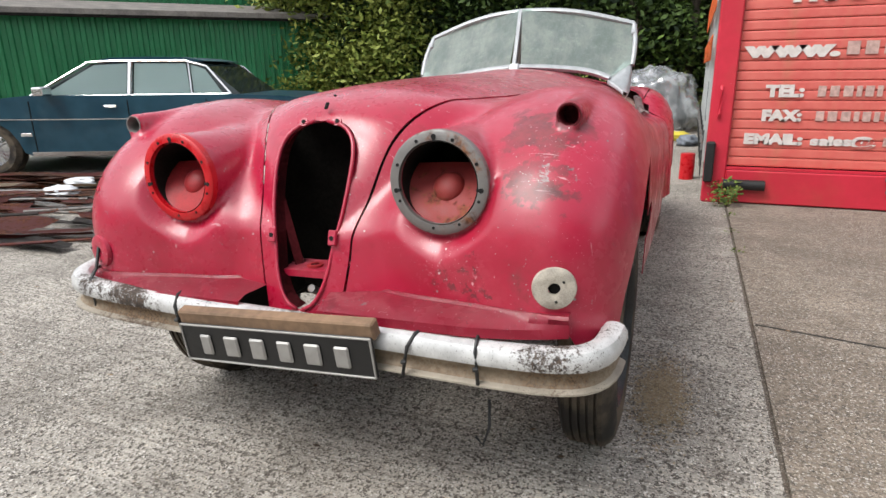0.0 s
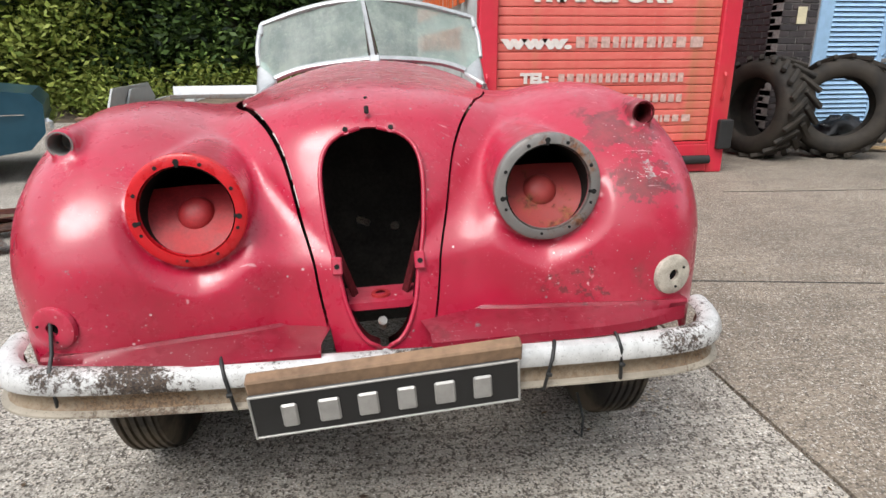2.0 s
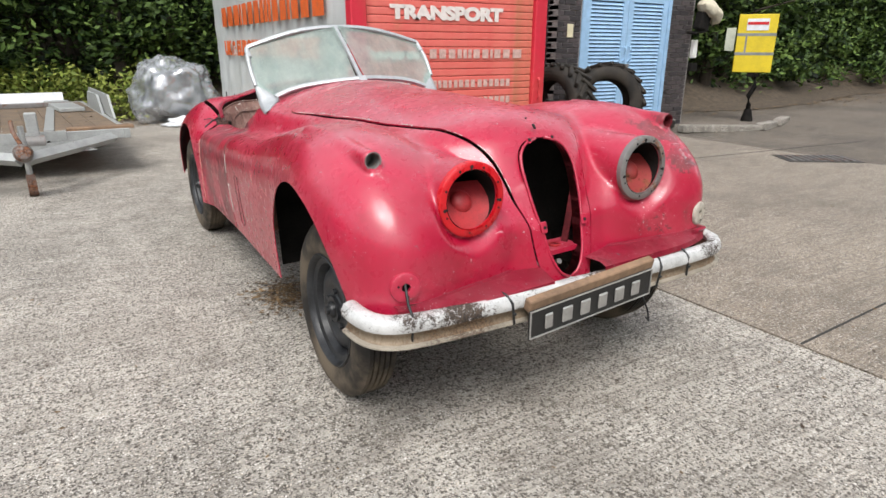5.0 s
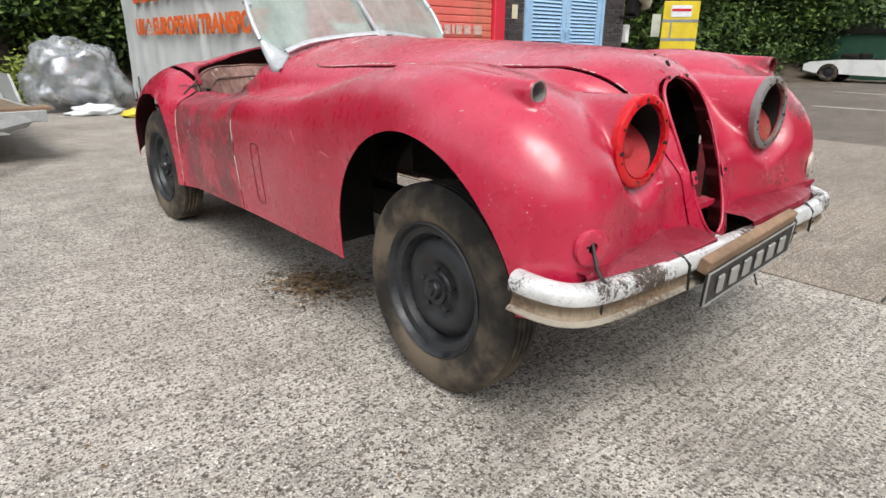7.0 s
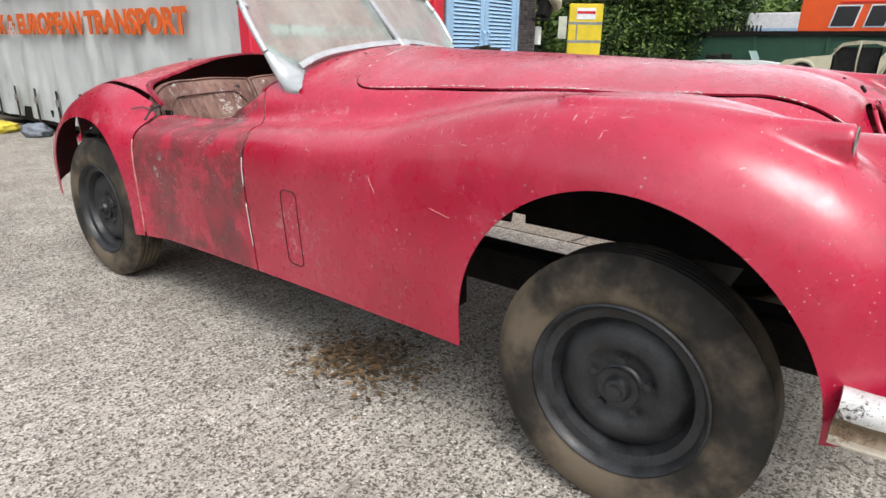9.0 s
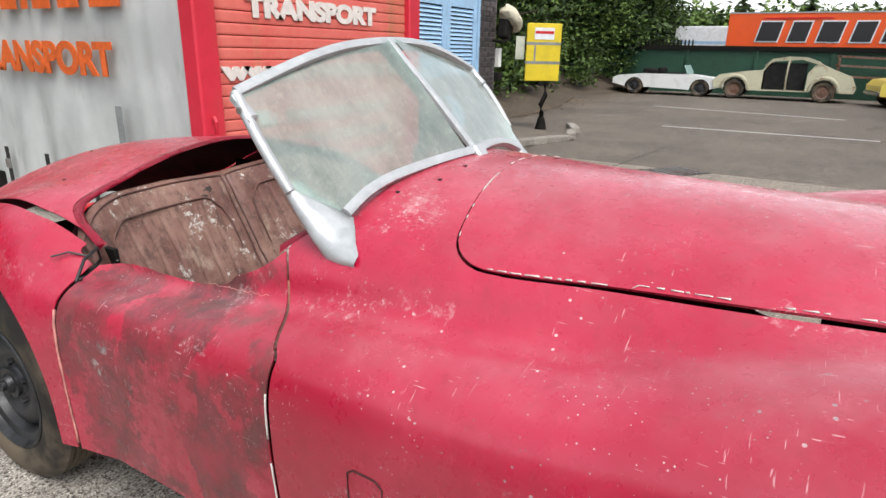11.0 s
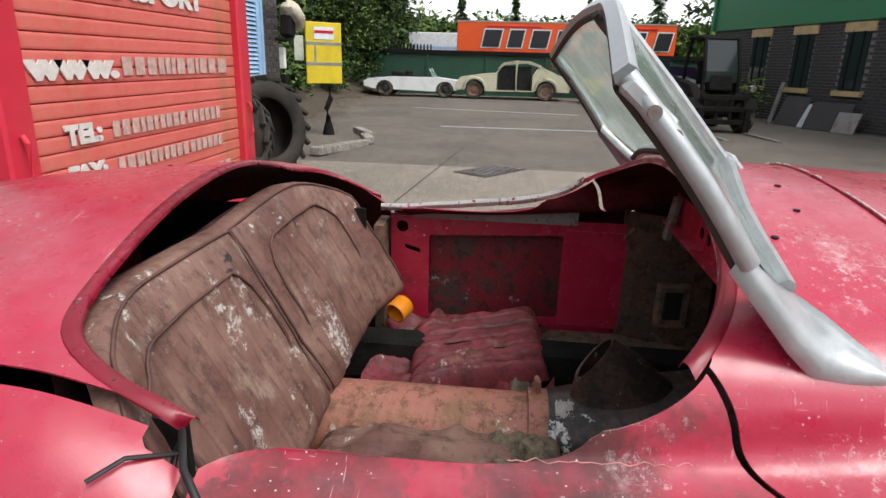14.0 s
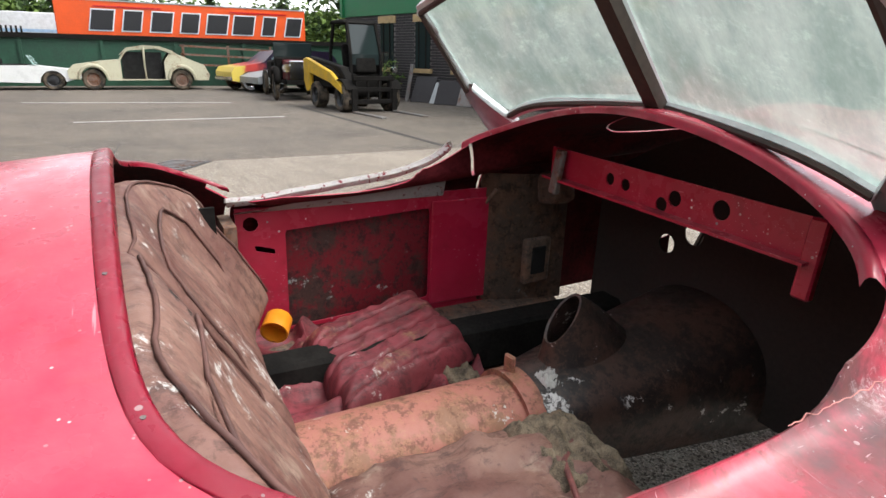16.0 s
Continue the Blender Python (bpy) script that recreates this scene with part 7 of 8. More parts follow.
for k, (x, y, l, h) in enumerate(((-6.2, 11.6, 0.1, 5.5), (-2.6, 12.6, -0.2, 6), (0.7, 13.0, 0.15, 5.5), (-0.4, 12.4, 0.3, 5), (10.4, 8.3, 0.2, 6), (13.5, 8.3, -0.2, 6), (17.5, 9.2, 0.2, 6.5), (21.5, 10.4, 0.0, 6.5), (12.2, 7.9, 0.3, 5))):
    t = thing("tree", "woodland tree with a dark trunk in shade", "tree", pose(x, y, 0), "woodland trees")
    part("trunk", tube([(0, 0, -0.05), (l * 0.3, 0, h * 0.3), (l, 0.1, h * 0.65), (l * 1.5, 0.1, h)], 0.16, 9, r_end=0.05), BARK, t, "", True)
    for i in range(5):
        a, z = i * 1.3 + k, h * (0.3 + 0.12 * i)
        part("limb", tube([(l * 0.6, 0, z), (l * 0.6 + 0.7 * math.cos(a), 0.7 * math.sin(a), z + 0.4), (l * 0.6 + 1.5 * math.cos(a), 1.5 * math.sin(a), z + 0.6)], 0.05, 6, r_end=0.012), BARK, t)
# near-black sheet colour that stands in for shade behind the leaves
WOOD_SHADE = plain("deep_shade_of_wood", (0.010, 0.014, 0.007), 0.95, vary=0.7, scale=2)


def bank(name, line, off, h, mat, label):
    rows = []
    for x, y in line:
        rows.append([(x, y + off - 1.4, 0.0), (x, y + off - 0.7, 0.10), (x, y + off, 0.35), (x + 0.2, y + off + 1.2, 0.9), (x + 0.3, y + off + 2.0, h)])
    return tagged(part(name, net(rows), mat, None, "", True), label, "bank", kind="structure")


fine = lambda line: [(line[i][0] + (line[i + 1][0] - line[i][0]) * k / 6, line[i][1] + (line[i + 1][1] - line[i][1]) * k / 6 + 0.15 * noise.noise((i, k * 0.7, 2))) for i in range(len(line) - 1) for k in range(6)] + [line[-1]]
bank("bank_west", fine(west), 0.5, 1.4, SOIL, "earth bank with leaf litter below the wood")
bank("bank_north", fine(north), 0.3, 1.4, SOIL, "earth bank with leaf litter below the wood")
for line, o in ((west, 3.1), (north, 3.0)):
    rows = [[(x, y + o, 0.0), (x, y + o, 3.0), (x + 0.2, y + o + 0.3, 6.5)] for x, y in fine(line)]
    tagged(part("backdrop_wood", net(rows), WOOD_SHADE, None, "", True), "dark sheet in place of the shade inside the wood", "backdrop", kind="structure")
fence = thing("board_fence", "dark weathered board fence behind the brambles", "fence")
for k in range(40):
    part("board", box((0.14, 0.02, 2.3 + 0.05 * math.sin(k * 2.1)), (-5.5 + k * 0.155, 13.3 + 0.02 * (k % 2), 1.15), (0, 0.6 * math.sin(k), 0)), BARK, fence)

# ---- green corrugated shed ----
GREEN = plain("green_sheet_steel", (0.012, 0.15, 0.055), 0.45, vary=0.15, scale=3)
GREY_ROOF = plain("grey_weathered_roof", (0.17, 0.155, 0.14), 0.9, vary=0.4, scale=4, bump=0.5)
shed = thing("green_shed", "green corrugated steel shed with a grey roof edge", "shed")


def corrugated(ax, ay, bx, by, z0, z1, pitch, parent, mat):
    d = math.hypot(bx - ax, by - ay)
    ux, uy = (bx - ax) / d, (by - ay) / d
    rows, k = [], int(d / pitch)
    for i in range(k):
        for q, o in ((0.0, 0.0), (0.42, 0.0), (0.52, 0.035), (0.88, 0.035), (0.99, 0.0)):
            s = (i + q) * pitch
            rows.append([(ax + ux * s + uy * o, ay + uy * s - ux * o, z0), (ax + ux * s + uy * o, ay + uy * s - ux * o, z1)])
    return part("corrugated_wall", net(rows), mat, parent, "green corrugated steel wall")


corrugated(-14.0, 3.2, -6.0, 12.2, 0.0, 2.28, 0.20, shed, GREEN)
corrugated(-17.5, 6.0, -8.0, 16.2, 2.2, 4.6, 0.24, shed, GREEN)
for p in (((-14.05, 3.1, 2.30), (-5.9, 12.25, 2.30)),):
    bm = sweep([Vector(p[0]), Vector(p[1])], [(-0.25, -0.05), (-0.25, 0.05), (1.2, 0.32), (1.2, 0.20)])
    part("roof_edge", bm, GREY_ROOF, shed)
    part("gutter", sweep([Vector(p[0]) + Vector((0.15, -0.12, -0.05)), Vector(p[1]) + Vector((0.15, -0.12, -0.05))], [(-0.05, -0.05), (0.05, -0.05), (0.05, 0.05), (-0.05, 0.05)]), BLACK, shed)
    part("roof", sweep([Vector((-15.6, 4.6, 2.62)), Vector((-7.0, 14.2, 2.62))], [(-0.4, -0.06), (-0.4, 0.0), (2.0, 0.3), (2.0, 0.2)]), GREY_ROOF, shed)


# ---- simple builder for parked cars ----
CAR_GLASS = Mat("dark_car_glass", 0.05, color=(0.02, 0.03, 0.03))
CAR_GLASS.set("Specular IOR Level", 0.35)
CHROME_TRIM = Mat("chrome_trim", 0.15, 1.0, (0.7, 0.7, 0.7)).m


def loft_side(outline, widths, bm=None):
    """A car's form from its side outline (x, z) and half-widths by height, rounded across."""
    bm = bm or bmesh.new()
    rings = []
    n = 9
    for i in range(n):
        q = -1 + 2 * i / (n - 1)
        sq = (1 - abs(q) ** 3.2)
        rings.append([bm.verts.new((x, math.copysign(1, q) * widths(z) * abs(q) ** 0.75 if q else 0, z if abs(q) < 1 else z)) for x, z in outline])
    for a, b in zip(rings, rings[1:]):
        for k in range(len(outline)):
            m = (k + 1) % len(outline)
            bm.faces.new((a[k], a[m], b[m], b[k]))
    bm.faces.new(rings[0][::-1])
    bm.faces.new(rings[-1])
    bmesh.ops.recalc_face_normals(bm, faces=bm.faces)
    return bm


def road_wheel(parent, x, y, r, w, mat_rim, spokes=0, white=False):
    s = 1 if y > 0 else -1
    wh = part("wheel", lathe([(r * 0.62, w / 2), (r * 0.86, w / 2 + 0.01), (r, w * 0.32), (r, -w * 0.32), (r * 0.86, -w / 2), (r * 0.62, -w / 2)], 32, pose(x, y, r, -90 * s, 0, 0)), RUBBER, parent, "", True, 40)
    part("rim", lathe([(0.0005, w * 0.30), (r * 0.15, w * 0.36), (r * 0.25, w * 0.28), (r * 0.52, w * 0.22), (r * 0.60, w * 0.45), (r * 0.64, w * 0.5)], 28, pose(x, y, r, -90 * s, 0, 0)), mat_rim, wh, "", True, 40)
    if white:
        part("white_wall", lathe([(r * 0.64, w * 0.51 + 0.012), (r * 0.88, w * 0.51 + 0.012)], 32, pose(x, y, r, -90 * s, 0, 0)), BAG_WHITE, wh)
    for k in range(spokes):
        a = 2 * math.pi * k / spokes
        part("spoke", tube([(x + r * 0.14 * math.cos(a), y + s * w * 0.42, r + r * 0.14 * math.sin(a)), (x + r * 0.60 * math.cos(a + 0.2), y + s * w * 0.50, r + r * 0.60 * math.sin(a + 0.2))], 0.007, 5), mat_rim, wh)
    return wh


def quad_panel(name, pts, t, mat, parent, label=""):
    bm = bmesh.new()
    vs = [bm.verts.new(p) for p in pts]
    f = bm.faces.new(vs)
    bmesh.ops.solidify(bm, geom=[f], thickness=t)
    return part(name, bm, mat, parent, label)


def crumple_wing(x, s):
    """A bulbous old mudguard over the wheel at x."""
    rows = []
    for k in range(13):
        a = math.pi * (0.02 + 0.96 * k / 12)
        rows.append([(x - 0.46 * math.cos(a) * q, s * y, 0.34 + 0.48 * math.sin(a) * q) for q, y in ((0.80, 0.83), (0.92, 0.85), (1.0, 0.80), (1.05, 0.70), (1.05, 0.55))])
    return net(rows)


# ---- the blue saloon ----
BLUE_CAR = Mat("deep_blue_coach_paint", 0.30)
BLUE_CAR.color(BLUE_CAR.mix(BLUE_CAR.step(BLUE_CAR.noise(3, 4), 0.3, 0.7), (0.010, 0.042, 0.066), (0.018, 0.062, 0.090)))
BLUE_CAR.set("Coat Weight", 0.15)
BLUE_CAR.set("Specular IOR Level", 0.3)
saloon = thing("saloon_car", "dark blue saloon car parked beside the shed", "car", pose(-5.46, 4.15, 0, 0, 0, 22.5))
top = [(-2.48, 0.42), (-2.50, 0.62), (-2.44, 0.74), (-2.0, 0.80), (-1.15, 0.885), (-0.95, 0.90), (1.35, 0.885), (1.9, 0.86), (2.38, 0.80), (2.46, 0.70), (2.44, 0.45), (2.30, 0.30)]
bot = [(2.0, 0.26)] + [(1.43 - 0.36 * -math.cos(math.pi * k / 8), 0.27 + 0.36 * math.sin(math.pi * k / 8)) for k in range(9)] + [(0.9, 0.22), (-1.0, 0.22)] + [(-1.45 + 0.36 * math.cos(math.pi * k / 8), 0.27 + 0.36 * math.sin(math.pi * k / 8)) for k in range(9)] + [(-2.2, 0.28)]
body_w = lambda z: 0.885 - 0.9 * max(0, z - 0.62) ** 2 - 0.25 * max(0, 0.42 - z)
part("body", loft_side(top + bot, body_w), BLUE_CAR.m, saloon, "glossy dark blue body", True, 32)
part("roof", loft_side([(-0.32, 1.255), (-0.05, 1.30), (0.35, 1.305), (0.75, 1.295), (1.02, 1.25), (0.8, 1.235), (-0.2, 1.235)], lambda z: 0.66), BLUE_CAR.m, saloon, "", True, 40)
part("cabin", loft_side([(-0.95, 0.88), (-0.30, 1.235), (0.98, 1.235), (1.42, 0.88)], lambda z: 0.77 - 0.40 * (z - 0.88)), CAR_GLASS.m, saloon, "", False)
SEE = Mat("grey_green_window_glass", 0.04, color=(0.30, 0.42, 0.40)); SEE.set("Specular IOR Level", 0.9)
for s in (-1, 1):
    yy = lambda z: s * (0.795 - 0.36 * (z - 0.88))
    P = lambda x, z, o=0.0: (x, yy(z) + s * o, z)
    for a in (((-0.80, 0.90), (-0.24, 1.22), (0.14, 1.235), (0.14, 0.90)), ((0.22, 0.90), (0.22, 1.235), (0.80, 1.225), (0.86, 0.90)), ((0.90, 0.90), (0.85, 1.215), (1.02, 1.16), (1.22, 0.90))):
        quad_panel("side_window", [P(x, z) for x, z in a], 0.006, SEE.m, saloon)
    for a in (((-0.95, 0.885), (-0.30, 1.25), (0.0, 1.262), (0.80, 1.252), (1.04, 1.19), (1.32, 0.885)), ((-0.90, 0.885), (1.30, 0.885))):
        part("window_trim", tube([P(x, z, 0.012) for x, z in a], 0.014, 6), CHROME_TRIM, saloon, "bright window surround")
    part("door_pillar", tube([P(0.18, 0.885, 0.012), P(0.18, 1.25, 0.012)], 0.028, 6), CHROME_TRIM, saloon)
    part("door_pillar", tube([P(0.88, 0.885, 0.012), P(0.83, 1.24, 0.012)], 0.014, 6), CHROME_TRIM, saloon)
    part("waist_line", tube([(-2.3, s * 0.878, 0.66), (-1.0, s * 0.886, 0.64), (1.0, s * 0.886, 0.63), (2.3, s * 0.872, 0.62)], 0.007, 5), CHROME_TRIM, saloon)
    part("sill_trim", box((2.0, 0.03, 0.05), (0, s * 0.845, 0.25)), CHROME_TRIM, saloon)
    for x in (-0.92, 0.18, 1.06):
        part("door_gap", box((0.008, 0.012, 0.56), (x, s * 0.884, 0.56)), BLACK, saloon)
    for x in (0.0, 1.0):
        part("door_handle", box((0.14, 0.03, 0.025), (x - 0.02, s * 0.875, 0.775), bevel=0.006), CHROME_TRIM, saloon)
    part("door_mirror", box((0.13, 0.16, 0.10), (-0.72, s * 0.93, 0.945), (0, 0, 10 * s), 0.02, 2), CHROME_TRIM, saloon)
    part("side_badge", box((0.13, 0.012, 0.04), (-1.02, s * 0.868, 0.47), bevel=0.004), CHROME_TRIM, saloon)
    for x in (-1.45, 1.43):
        road_wheel(saloon, x, s * 0.76, 0.315, 0.19, BAG_WHITE if x > 0 else CHROME_TRIM, 24)
part("wiper", tube([(-0.95, -0.35, 0.915), (-0.55, 0.05, 1.10)], 0.008, 5), BLACK, saloon)
part("bumper", box((0.10, 1.75, 0.12), (2.46, 0, 0.52), bevel=0.03), CHROME_TRIM, saloon)
part("bumper", box((0.10, 1.75, 0.12), (-2.50, 0, 0.50), bevel=0.03), CHROME_TRIM, saloon)

# ---- scrap body panels laid out on the ground ----
SCRAPS = [rusty("brown_scrap", (0.10, 0.055, 0.042), 0.42, 0.60, 0.75), BARE, rusty("dull_red_scrap", (0.10, 0.018, 0.016), 0.45, 0.65, 0.7), plain("dark_scrap", (0.03, 0.024, 0.021), 0.75, vary=0.6), rusty("maroon_scrap", (0.13, 0.030, 0.026), 0.48, 0.60, 0.7), plain("sandy_board", (0.26, 0.20, 0.14), 0.8, vary=0.4)]
rng = random.Random(21)
for k in range(74):
    x, y = rng.uniform(-6.2, -2.45), rng.uniform(0.4, 3.0)
    if y < 0.55 + 0.25 * abs(x + 4.4):
        continue
    l, w, b = rng.uniform(0.5, 1.35), rng.uniform(0.10, 0.46), rng.uniform(0.0, 0.05) * (k % 4 == 0)
    lip = rng.uniform(0.006, 0.032)
    rows = []
    for i in range(9):
        u = -1 + 2 * i / 8
        notch = 1 - 0.30 * (k % 3 == 0) * (u > 0.5)
        rows.append([(u * l / 2 + 0.05 * v * (k % 5 - 2), v * w / 2 * notch, 0.008 + (lip if abs(v) > 0.95 else 0.0) + b * (1 - u * u) + 0.012 * (1 + noise.noise((u * 1.3 + k, v * 1.3, k)))) for v in (-1, -0.96, -0.5, 0, 0.5, 0.96, 1)])
    bm = net(rows)
    bmesh.ops.solidify(bm, geom=bm.faces, thickness=0.004)
    ob = part("scrap_panel", bm, SCRAPS[k % len(SCRAPS)], None, "", True, 25)
    ob.matrix_world = pose(x, y, 0.004 + 0.006 * (k % 5), 0, 0, rng.uniform(-4, 34))
    tagged(ob, "old sheet metal panel lying on the concrete", "panel", "scrap panels")
for k in range(14):
    ob = part("trim_strip", tube([(-0.6, 0, 0.015), (0, 0.04, 0.02), (0.6, 0, 0.015)], 0.011, 6), SCRAPS[k % 4], None)
    ob.matrix_world = pose(rng.uniform(-5.6, -2.6), rng.uniform(0.6, 2.4), 0.03 * (k % 3), 0, 0, rng.uniform(5, 60))
    tagged(ob, "long metal trim strip on the concrete", "strip", "trim strips")
crumpled("white_rag", -4.55, 2.15, 0.05, 0.16, 0.12, 0.06, BAG_WHITE, "crumpled white rag on the panels", "rag", 4.0)
crumpled("white_rag", -4.85, 2.6, 0.05, 0.20, 0.10, 0.05, BAG_WHITE, "crumpled white rag on the panels", "rag", 6.0)

# ---- car trailer ----
GALV = plain("pale_galvanised_steel", (0.34, 0.35, 0.34), 0.5, 0.3, 0.2, 8)
PLY = plain("weathered_deck_boards", (0.15, 0.11, 0.075), 0.85, vary=0.4, scale=6, bump=0.4)
trailer = thing("car_trailer", "flat galvanised car trailer with a timber deck", "trailer", pose(-0.95, 5.25, 0, 0, 0, 4))
for k in range(9):
    part("deck_board", box((0.205, 4.0, 0.025), (-0.10 - 0.21 * k, 2.0, 0.455)), PLY, trailer)
for x in (0.03, -1.95):
    part("side_rail", box((0.06, 4.1, 0.10), (x, 2.0, 0.42), bevel=0.006), GALV, trailer)
    part("mudguard", prism([(-0.75, 0), (-0.45, 0.22), (0.45, 0.22), (0.75, 0)], 0.03, pose(x, 2.4, 0.47, 0, 0, 90)), GALV, trailer, "pale folded mudguard")
    for y in (2.1, 2.85):
        road_wheel(trailer, x - (0.12 if x > 0 else -0.12), y, 0.24, 0.16, GALV)
for y in (0.0, 4.0):
    part("end_rail", box((2.04, 0.06, 0.10), (-0.96, y, 0.42), bevel=0.006), GALV, trailer)
for x, l in ((-0.20, 0.62), (-1.66, 0.70)):
    part("front_board", box((l, 0.10, 0.03), (x, 0.03, 0.485), (4, 0, 0), 0.004), WOOD_BROWN, trailer, "brown timber strip")
part("front_plate", box((0.86, 0.012, 0.11), (-0.95, -0.034, 0.43), bevel=0.003), GALV, trailer)
part("tail_board", box((1.55, 0.03, 0.17), (-1.00, 3.72, 0.55), (-14, 0, 0), 0.004), BAG_WHITE, trailer, "white board across the back")
part("cross_beam", box((1.55, 0.10, 0.06), (-0.95, 3.20, 0.50), (0, 0, -1), 0.006), BARE, trailer)
for x in (-0.55, -1.35):
    part("deck_strap", box((0.09, 3.0, 0.012), (x, 1.60, 0.476), (0, 0, -4), 0.002), GALV, trailer)
for x in (0.07, -1.99):
    part("side_guard", prism([(-1.3, 0), (-1.0, 0.26), (0.75, 0.26), (1.1, 0.02)], 0.025, pose(x, 2.3, 0.47, 0, 0, 90)), GALV, trailer, "tall pale side guard")
part("drawbar", tube([(-0.10, 0.0, 0.38), (-0.90, -0.95, 0.36)], 0.055, 4), GALV, trailer)
part("drawbar", tube([(-1.80, 0.0, 0.38), (-0.95, -0.95, 0.36)], 0.055, 4), GALV, trailer)
part("drawbar_plate", prism([(-0.62, -0.10), (0.62, -0.10), (0.40, 0.0), (-0.40, 0.0)], 0.012, pose(-0.92, -0.40, 0.42, 0, 0, 0)), GALV, trailer)
part("coupling", lathe([(0.0005, 0.10), (0.055, 0.09), (0.075, 0.03), (0.075, -0.09), (0.05, -0.12), (0.0005, -0.12)], 20, pose(-0.92, -0.98, 0.42, 78, 0, 0)), BARE, trailer, "greasy coupling head", True, 40)
part("coupling_lever", tube([(-0.92, -0.93, 0.47), (-0.96, -0.80, 0.58), (-0.96, -0.70, 0.66)], 0.018, 7), RUST, trailer)
part("winch_post", box((0.10, 0.10, 0.35), (-0.80, -0.30, 0.52), bevel=0.01), GALV, trailer)
part("winch", cyl(0.07, 0.16, (-0.80, -0.34, 0.42), (0, 90, 0)), BARE, trailer)
part("cable", tube([(-0.7, -0.35, 0.42), (-0.62, -0.30, 0.30), (-0.74, -0.25, 0.24), (-0.80, -0.30, 0.34)], 0.018, 6), BLACK, trailer)
part("jockey_wheel", cyl(0.10, 0.07, (-0.90, -0.72, 0.10), (0, 90, 0)), RUST, trailer)
part("jockey_post", tube([(-0.90, -0.72, 0.12), (-0.90, -0.72, 0.62)], 0.025, 8), GALV, trailer)
part("ramp", box((0.30, 1.5, 0.05), (-0.30, 2.9, 0.50), (0, 0, 3), 0.006), GALV, trailer, "pale loading ramp lying on the deck")

flakes("deck_litter", 420, lambda r: (-2.9 + 1.9 * r.random() + 0.1, 5.45 + 3.4 * r.random(), 0.468), 0.022, DEAD, "dead leaves lying on the trailer deck", "leaves", 12)

# ---- plastic-wrapped heap ----
FILM = Mat("crumpled_clear_plastic", 0.25, color=(0.78, 0.80, 0.82))
_t, _g, _mx, _d2, _m2 = FILM.n.new("ShaderNodeBsdfTransparent"), FILM.n.new("ShaderNodeBsdfGlossy"), FILM.n.new("ShaderNodeMixShader"), FILM.n.new("ShaderNodeBsdfDiffuse"), FILM.n.new("ShaderNodeMixShader")
_g.inputs["Roughness"].default_value = 0.22
_d2.inputs[0].default_value = (0.62, 0.65, 0.68, 1)
_m2.inputs[0].default_value = 0.45
FILM.l.new(_g.outputs[0], _m2.inputs[1])
FILM.l.new(_d2.outputs[0], _m2.inputs[2])
FILM.put(_mx.inputs[0], FILM.step(FILM.noise(4, 6, 0.7), 0.30, 0.68, 0.20, 0.80))
FILM.l.new(_t.outputs[0], _mx.inputs[1])
FILM.l.new(_m2.outputs[0], _mx.inputs[2])
FILM.l.new(_mx.outputs[0], FILM.n["Material Output"].inputs[0])
heap = crumpled("plastic_wrapping", 0.30, 10.15, 0.42, 0.72, 0.60, 0.62, FILM.m, "heap wrapped in crumpled clear plastic", "heap", 2.0, 0.30, 60)
crumpled("dark_bundle", 0.30, 10.2, 0.36, 0.50, 0.42, 0.48, plain("dark_bundle_cloth", (0.05, 0.055, 0.06), 0.8, vary=0.6, scale=4), "dark bundle under clear plastic", "bundle", 5.0, 0.3)
crumpled("plastic_sheet", 0.35, 9.3, 0.05, 0.34, 0.24, 0.10, BAG_WHITE, "torn white plastic sheet on the ground", "sheet", 9.0, 0.4)
crumpled("yellow_rag", 0.75, 8.6, 0.05, 0.20, 0.22, 0.07, plain("yellow_cloth", (0.55, 0.45, 0.05), 0.8), "crumpled yellow rag by the lorry", "rag", 12.0, 0.4)
crumpled("grey_rag", 0.9, 7.9, 0.06, 0.14, 0.2, 0.09, plain("grey_blue_cloth", (0.16, 0.18, 0.21), 0.8, vary=0.5), "crumpled grey rag by the lorry", "rag", 14.0, 0.4)
can = thing("fuel_can", "small red metal can beside the lorry", "can", pose(0.92, 4.9, 0))
part("can_body", cyl(0.07, 0.26, (0, 0, 0.13), bm=None), BRIGHT_RED, can)

# weeds at the lorry's foot
WEED = leafmat("weed_green", (0.06, 0.10, 0.02), (0.11, 0.17, 0.03), (0.20, 0.24, 0.05))
leaf_mass("weeds", [(1.22 + 0.05 * math.sin(k * 1.7), 3.62 + 0.04 * math.cos(k * 2.3), 0.05 + 0.03 * (k % 5), 0.25) for k in range(16)], 14, 0.022, WEED, "small green weeds at the foot of the lorry", 31, 0.22, "weeds")
leaf_mass("weeds", [(1.24, 2.2 + 0.5 * k, 0.015, 0.15) for k in range(3)], 12, 0.014, WEED, "small green weeds in the concrete joint", 32, 0.2, "weeds")

# ---- far side of the yard ----
HOARD = plain("dark_green_hoarding", (0.014, 0.060, 0.034), 0.6, vary=0.3, scale=2)
hoard = thing("hoarding", "long dark green hoarding with a black cap rail", "hoarding")
for k in range(7):
    part("panel", box((0.06, 2.42, 1.62), (25.0, 9.0 - 2.45 * k, 0.81)), HOARD, hoard)
    part("post", box((0.10, 0.10, 1.66), (24.95, 10.2 - 2.45 * k, 0.83)), HOARD, hoard)
part("cap_rail", box((0.20, 17.5, 0.16), (24.97, 1.7, 1.68)), BLACK, hoard)
